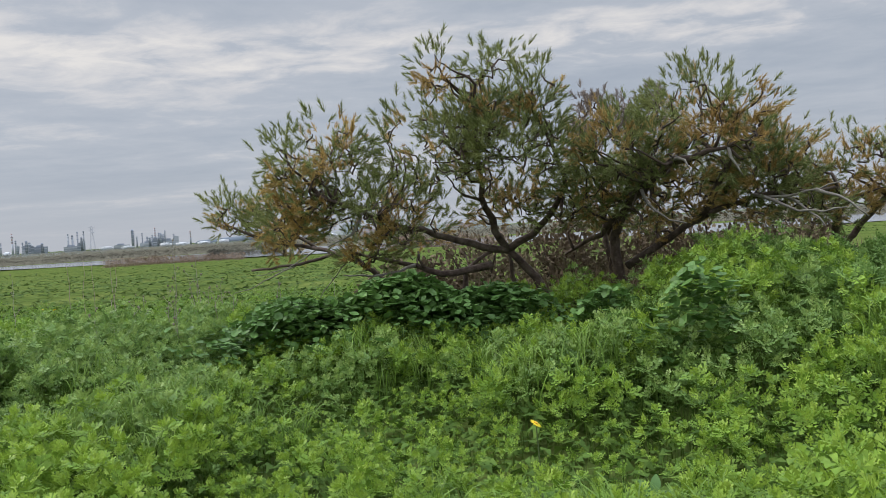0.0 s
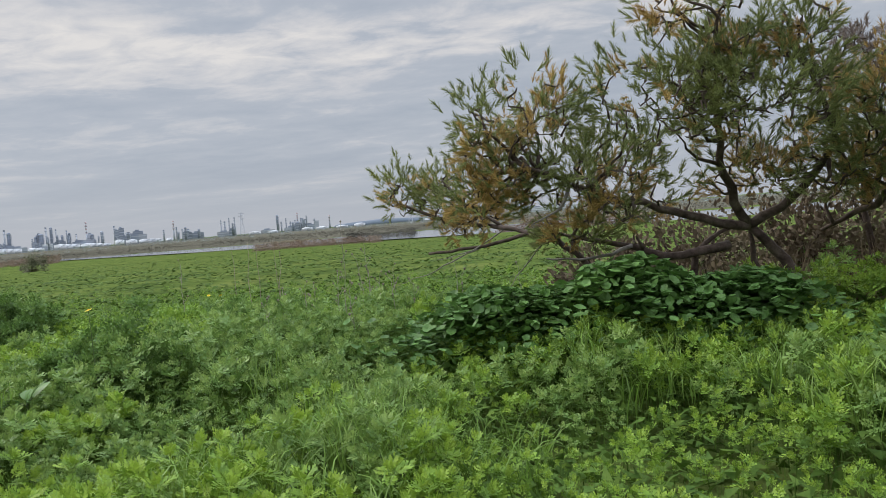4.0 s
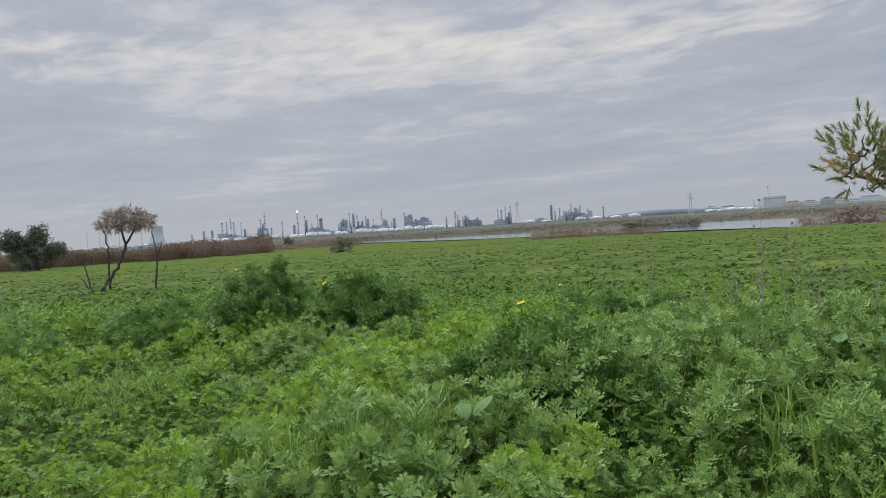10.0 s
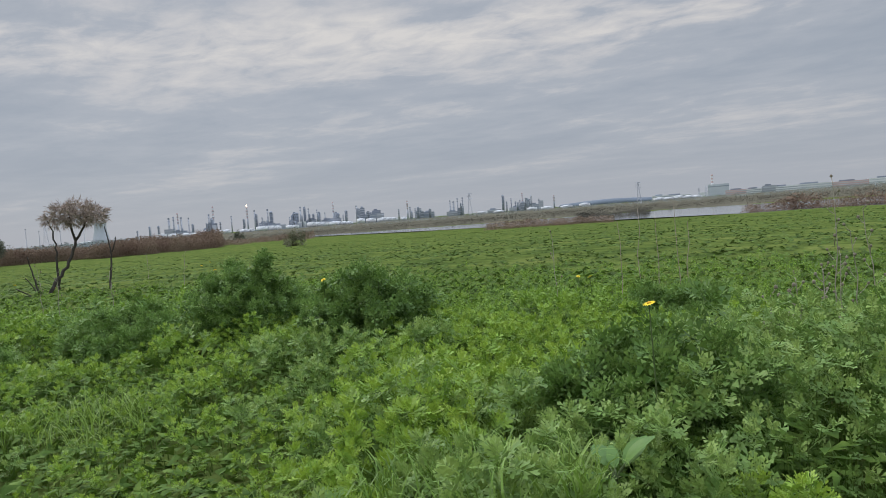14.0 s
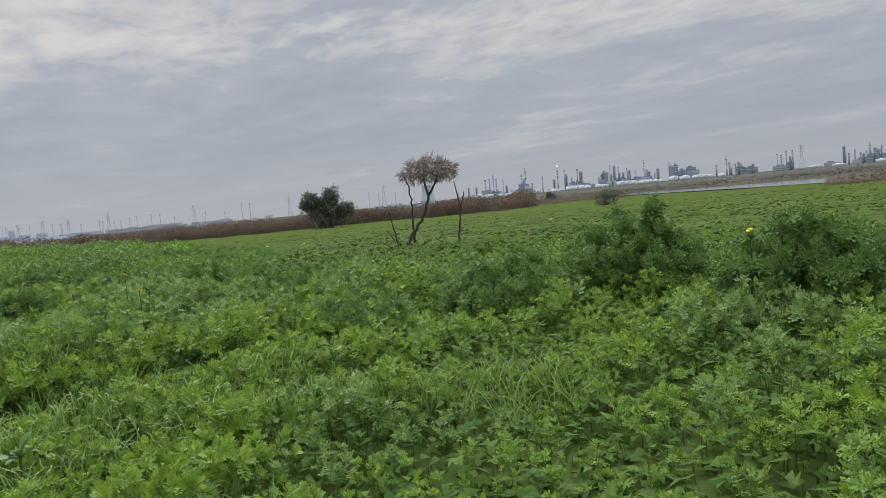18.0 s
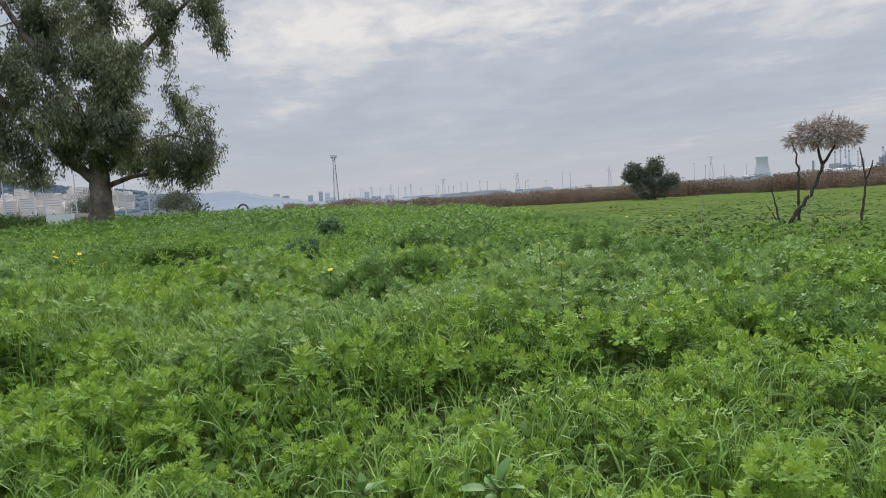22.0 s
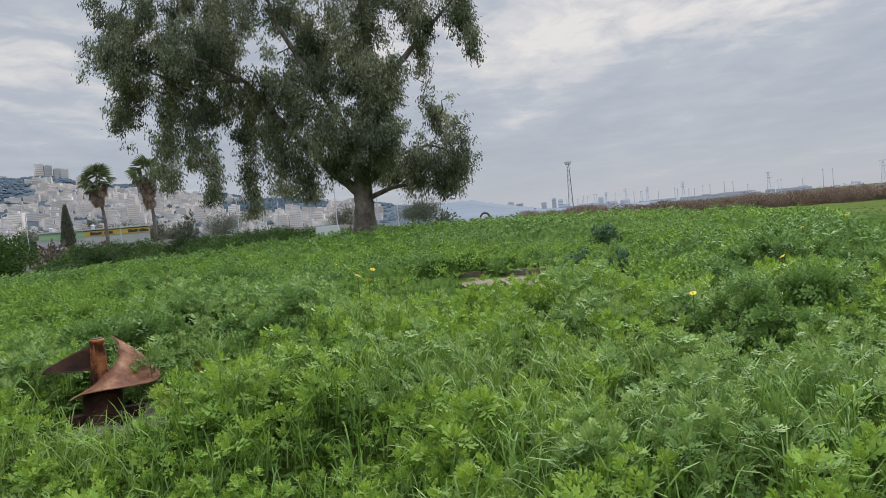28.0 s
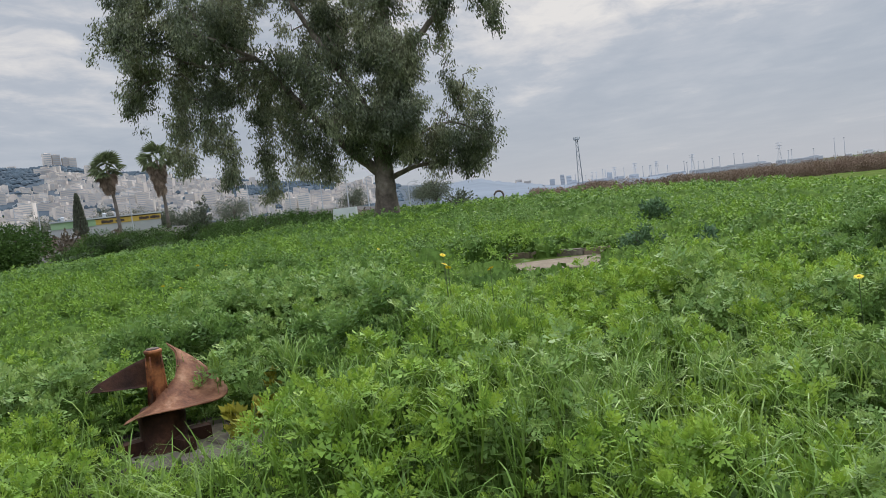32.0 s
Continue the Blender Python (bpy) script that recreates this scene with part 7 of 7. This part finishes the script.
def daisy(x, y, z, seed):
    rng = np.random.default_rng(seed)
    foot = float(land(x, y))
    d = thing("yellow_daisy", "yellow crown daisy flower above the green weeds", "flower", "crown daisies", (x, y, foot))
    h = max(0.3, z - foot)
    part("stalk", Geo().add(*tube([(0.02, 0.01, 0), (0.01, 0.0, h * 0.6), (0, 0, h)], [0.005, 0.004, 0.003], 4)), M["stem"], d)
    lean = Matrix.Rotation(rng.uniform(0.2, 0.6), 3, "X") @ Matrix.Rotation(rng.uniform(0, 6.28), 3, "Z")
    turn_x = np.array(Matrix.Rotation(rng.uniform(0, 6.28), 3, "Z") @ lean)
    v, f = kite(0.028, 0.014, -0.003)
    pet = Geo()
    for i in range(14):
        m = np.array(Matrix.Rotation(i * 6.283 / 14, 3, "Z"))
        pet.add((v + [0.007, 0, 0]) @ m.T @ turn_x.T + [0, 0, h], f)
    dv, df = lathe([(0.011, -0.004), (0.011, 0.003), (0.006, 0.006)], 10)
    disc = part("flower_disc", Geo().add(dv @ turn_x.T + [0, 0, h], df), M["disc"], d)
    part("petal_ring", pet, M["petal"], disc, "bright yellow petals")


for i, (x, y, z) in enumerate([(-17.13, 15.16, 0.86), (-18.81, 17.04, 0.83), (-12.04, 10.66, 1.07), (-7.34, 12.95, 0.59), (-19.66, 12.28, 0.81), (-11.31, 10.23, 1.13), (-9.33, 9.69, 0.97), (-4.96, 6.65, 1.10), (0.40, 3.53, 0.65), (-12.68, 5.18, 0.95), (-18.44, 12.39, 0.71), (-23.26, 11.05, 0.75), (-13.14, 5.18, 1.08),
                               (-22.46, -1.24, 0.94), (-21.82, 11.36, 0.77), (-16.86, 4.77, 0.92), (-17.65, 0.47, 1.08), (-16.66, 0.63, 1.04), (-23.52, -5.06, 0.94), (-20.91, -4.4, 0.81), (-16.59, 1.01, 1.0), (-23.69, -4.56, 0.87), (-20.2, -3.74, 0.81), (-7.24, 13.18, 0.56), (-5.14, 5.0, 0.55), (-19.58, 6.58, 1.17), (-18.85, 5.72, 1.09), (-15.46, 3.57, 0.8), (-15.89, 0.70, 1.14), (-23.07, 0.67, 0.62)]):
    daisy(x, y, z, 200 + i)


def dry_stalk(x, y, h, heads, seed, pale=True):
    rng = np.random.default_rng(seed)
    z = float(land(x, y))
    t = thing("dead_thistle", "tall pale dead thistle stalk with dark seed heads" if heads else "thin bare dead stalk standing in the weeds", "dead plant", "dead stalks", (x, y, z))
    lean = rng.normal(0, 0.06, 2)
    q = np.array([(lean[0] * k * h, lean[1] * k * h, h * k) for k in np.linspace(0, 1, 6)])
    q[1:-1, :2] += rng.normal(0, 0.012, (4, 2))
    mat = M["pale_stalk"] if pale else M["dry_twig"]
    part("stalk", Geo().add(*tube(q, np.linspace(0.007, 0.003, 6), 5)), mat, t)
    for i in range(heads):
        k = 0.45 + 0.55 * i / max(1, heads - 1) if heads > 1 else 1.0
        b = np.array((lean[0] * k * h, lean[1] * k * h, h * k))
        a = i * 2.4
        e = b + np.array((math.cos(a) * 0.10, math.sin(a) * 0.10, 0.12)) * (1.2 - 0.7 * k)
        twig = part("branch", Geo().add(*tube([b, (b + e) / 2 + [0, 0, -0.01], e], [0.004, 0.003, 0.003], 4)), mat, t)
        v, f = lathe([(0.004, -0.010), (0.014, 0.0), (0.012, 0.012), (0.003, 0.020)], 7)
        part("seed_head", Geo().add(v * rng.uniform(0.8, 1.2) + e, f), M["thistle"], twig)


for i, (x, y, h, heads) in enumerate([(-4.15, 10.9, 1.62, 7), (-3.75, 11.0, 1.35, 6), (-3.9, 11.2, 1.15, 5), (-3.3, 10.6, 1.0, 6), (-6.6, 12.5, 1.35, 0), (-6.4, 12.6, 1.5, 0), (-6.1, 12.4, 1.4, 0), (-5.9, 12.7, 1.5, 0), (-5.75, 12.3, 1.3, 0), (-7.4, 12.2, 1.2, 3), (-3.0, 9.4, 0.95, 5), (-2.7, 9.1, 0.9, 5), (-3.4, 9.0, 0.9, 6), (-2.2, 9.3, 0.95, 4),
                                      (-17.0, 11.5, 0.95, 4), (-16.4, 12.2, 0.9, 4), (-18.0, 11.8, 1.0, 5), (-19.0, 10.4, 1.0, 3), (-20.5, 16.4, 1.0, 4), (-19.6, 16.8, 0.9, 4), (-2.5, 10.8, 1.0, 2), (-1.6, 10.6, 0.9, 2), (-4.5, 9.0, 0.8, 6), (-4.35, 9.3, 0.85, 7), (-4.6, 9.25, 0.75, 6), (-4.2, 9.6, 0.9, 6), (-4.3, 10.0, 0.85, 7), (-4.1, 10.5, 0.95, 7), (-3.7, 10.4, 1.0, 8), (-3.6, 10.7, 0.9, 6)]):
    dry_stalk(x, y, h, heads, 240 + i, heads > 0)


def shrub(name, label, x, y, w, h, mat, seed, leaf=0.06, n=160):
    return bush(name, label, x, y, w, h, mat, seed, leaf=leaf, n=n)


shrub("blue_shrub", "round blue-green shrub among the weeds", -27.6, 4.3, 0.9, 0.75, M["teal_leaf"], 270, 0.09)
shrub("blue_shrub", "low feathery blue-green shrub beside the kerb", -23.2, 3.35, 0.9, 0.5, M["teal_leaf"], 271, 0.06)
shrub("blue_shrub", "small dark blue-green shrub in the weeds", -19.4, 3.5, 0.5, 0.85, M["teal_leaf"], 272, 0.07, 90)
shrub("yellow_plant", "small yellowing leafy plant beside the propeller", PX + 0.0, PY + 0.56, 0.3, 0.36, M["yellow_leaf"], 273, 0.07, 22)
shrub("yellow_plant", "low yellowing plant on the broken slab", PX - 0.35, PY + 0.62, 0.25, 0.5, M["yellow_leaf"], 274, 0.06, 16)


def broad_leaf(x, y, top, spread, leaves, label, mat, seed):
    """A rosette of large plain leaves on stalks."""
    rng = np.random.default_rng(seed)
    z = float(land(x, y))
    t = thing("broad_leaved_plant", label, "plant", "broad-leaved plants", (x, y, z))
    low = np.array((0, 0, top - z - spread * 1.3))
    for i in range(leaves):
        ln = spread * rng.uniform(0.7, 1.2)
        v, f = [], []
        for j in range(7):
            k = j / 6
            w = 0.27 * ln * math.sin(math.pi * (0.06 + 0.9 * k)) ** 0.8
            zz = -ln * 0.35 * k * k
            v += [(ln * (0.5 + k), -w, zz + 0.15 * w), (ln * (0.5 + k), 0, zz), (ln * (0.5 + k), w, zz + 0.15 * w)]
            if j:
                b = 3 * j - 3
                f += [(b, b + 3, b + 1), (b + 1, b + 3, b + 4), (b + 1, b + 4, b + 2), (b + 2, b + 4, b + 5)]
        m = np.array(Matrix.Rotation(i * 2.4 + rng.uniform(-0.4, 0.4), 3, "Z") @ Matrix.Rotation(-radians(rng.uniform(15, 75)), 3, "Y") @ Matrix.Rotation(rng.uniform(-0.5, 0.5), 3, "X"))
        leaf = part("leaf", Geo().add(np.array(v) @ m.T + low, f), mat, t, smooth_faces=True)
        part("leaf_stalk", Geo().add(*tube(np.array([(0, 0, 0), (ln * 0.3, 0, 0.005), (ln * 0.55, 0, 0)]) @ m.T + low, [0.006, 0.005, 0.003], 5)), M["stem"], leaf)
    part("stalk", Geo().add(*tube([(0, 0, 0), tuple(low)], [0.012, 0.008], 5)), M["stem"], t)


M["dock"] = material("broad_leaves", [(0.08, 0.17, 0.04), (0.13, 0.24, 0.05)], 5, 0.45, leaf=0.2, bump=0.004, bump_scale=40)
for i, (x, y, top, spread) in enumerate([(-4.96, 5.88, 0.66, 0.13), (0.9, 3.3, 0.42, 0.09), (-10.2, 3.35, 0.50, 0.09), (-10.05, 3.85, 0.50, 0.09)]):
    broad_leaf(x, y, top, spread, 8, "cluster of large plain green leaves in the weeds", M["dock"], 280 + i)


def mallows():
    """Round dark leaves in heaps below the tamarisk."""
    rng = np.random.default_rng(290)
    g = Geo()
    v, f = [(0, 0, 0)], []
    for i in range(9):
        a = 2 * math.pi * i / 9
        r = 0.034 * (1 + 0.12 * math.cos(5 * a))
        v.append((r * math.cos(a), r * math.sin(a), 0.012))
        f.append((0, i + 1, (i + 1) % 9 + 1))
    for cx, cy, w, n in [(-1.6, 7.9, 0.9, 1600), (-0.4, 7.6, 0.8, 1700), (0.5, 7.8, 0.6, 900), (1.4, 6.6, 0.35, 260), (1.9, 5.4, 0.28, 150)]:
        n = int(n * 1.5)
        x, y = cx + rng.normal(0, w * 0.55, n), cy + rng.normal(0, w * 0.3, n)
        z = land(x, y) + (canopy(x, y) + 0.42 * np.exp(-((x - cx) ** 2 + (y - cy) ** 2) / w ** 2)) * (0.35 + 0.65 * np.sqrt(rng.random(n)))
        g.many(v, f, spots(turned(rng, n, 0.6), rng.uniform(0.7, 1.5, n), np.stack([x, y, z], -1)))
    whole("mallow_leaves", g, M["mallow"], "heaps of round dark green mallow leaves", "weeds", kind="stuff")
    d = Geo()
    n = 2600
    x, y = rng.uniform(2.5, 11, n), rng.uniform(9.6, 15, n)
    bl, bf = blade(1.0, 0.03, 0.35, 2)
    d.many(bl, bf, spots(turned(rng, n, 0.3), rng.uniform(0.5, 1.1, n), np.stack([x, y, land(x, y)], -1)))
    x, y = rng.uniform(-0.8, 3.6, 2200), rng.uniform(9.0, 10.8, 2200)
    d.many(bl, bf, spots(turned(rng, 2200, 0.35), rng.uniform(0.45, 0.95, 2200), np.stack([x, y, land(x, y)], -1)))
    whole("dry_grass", d, M["dry_grass"], "dry straw-coloured grass behind the tamarisks", "grass", kind="stuff")


mallows()
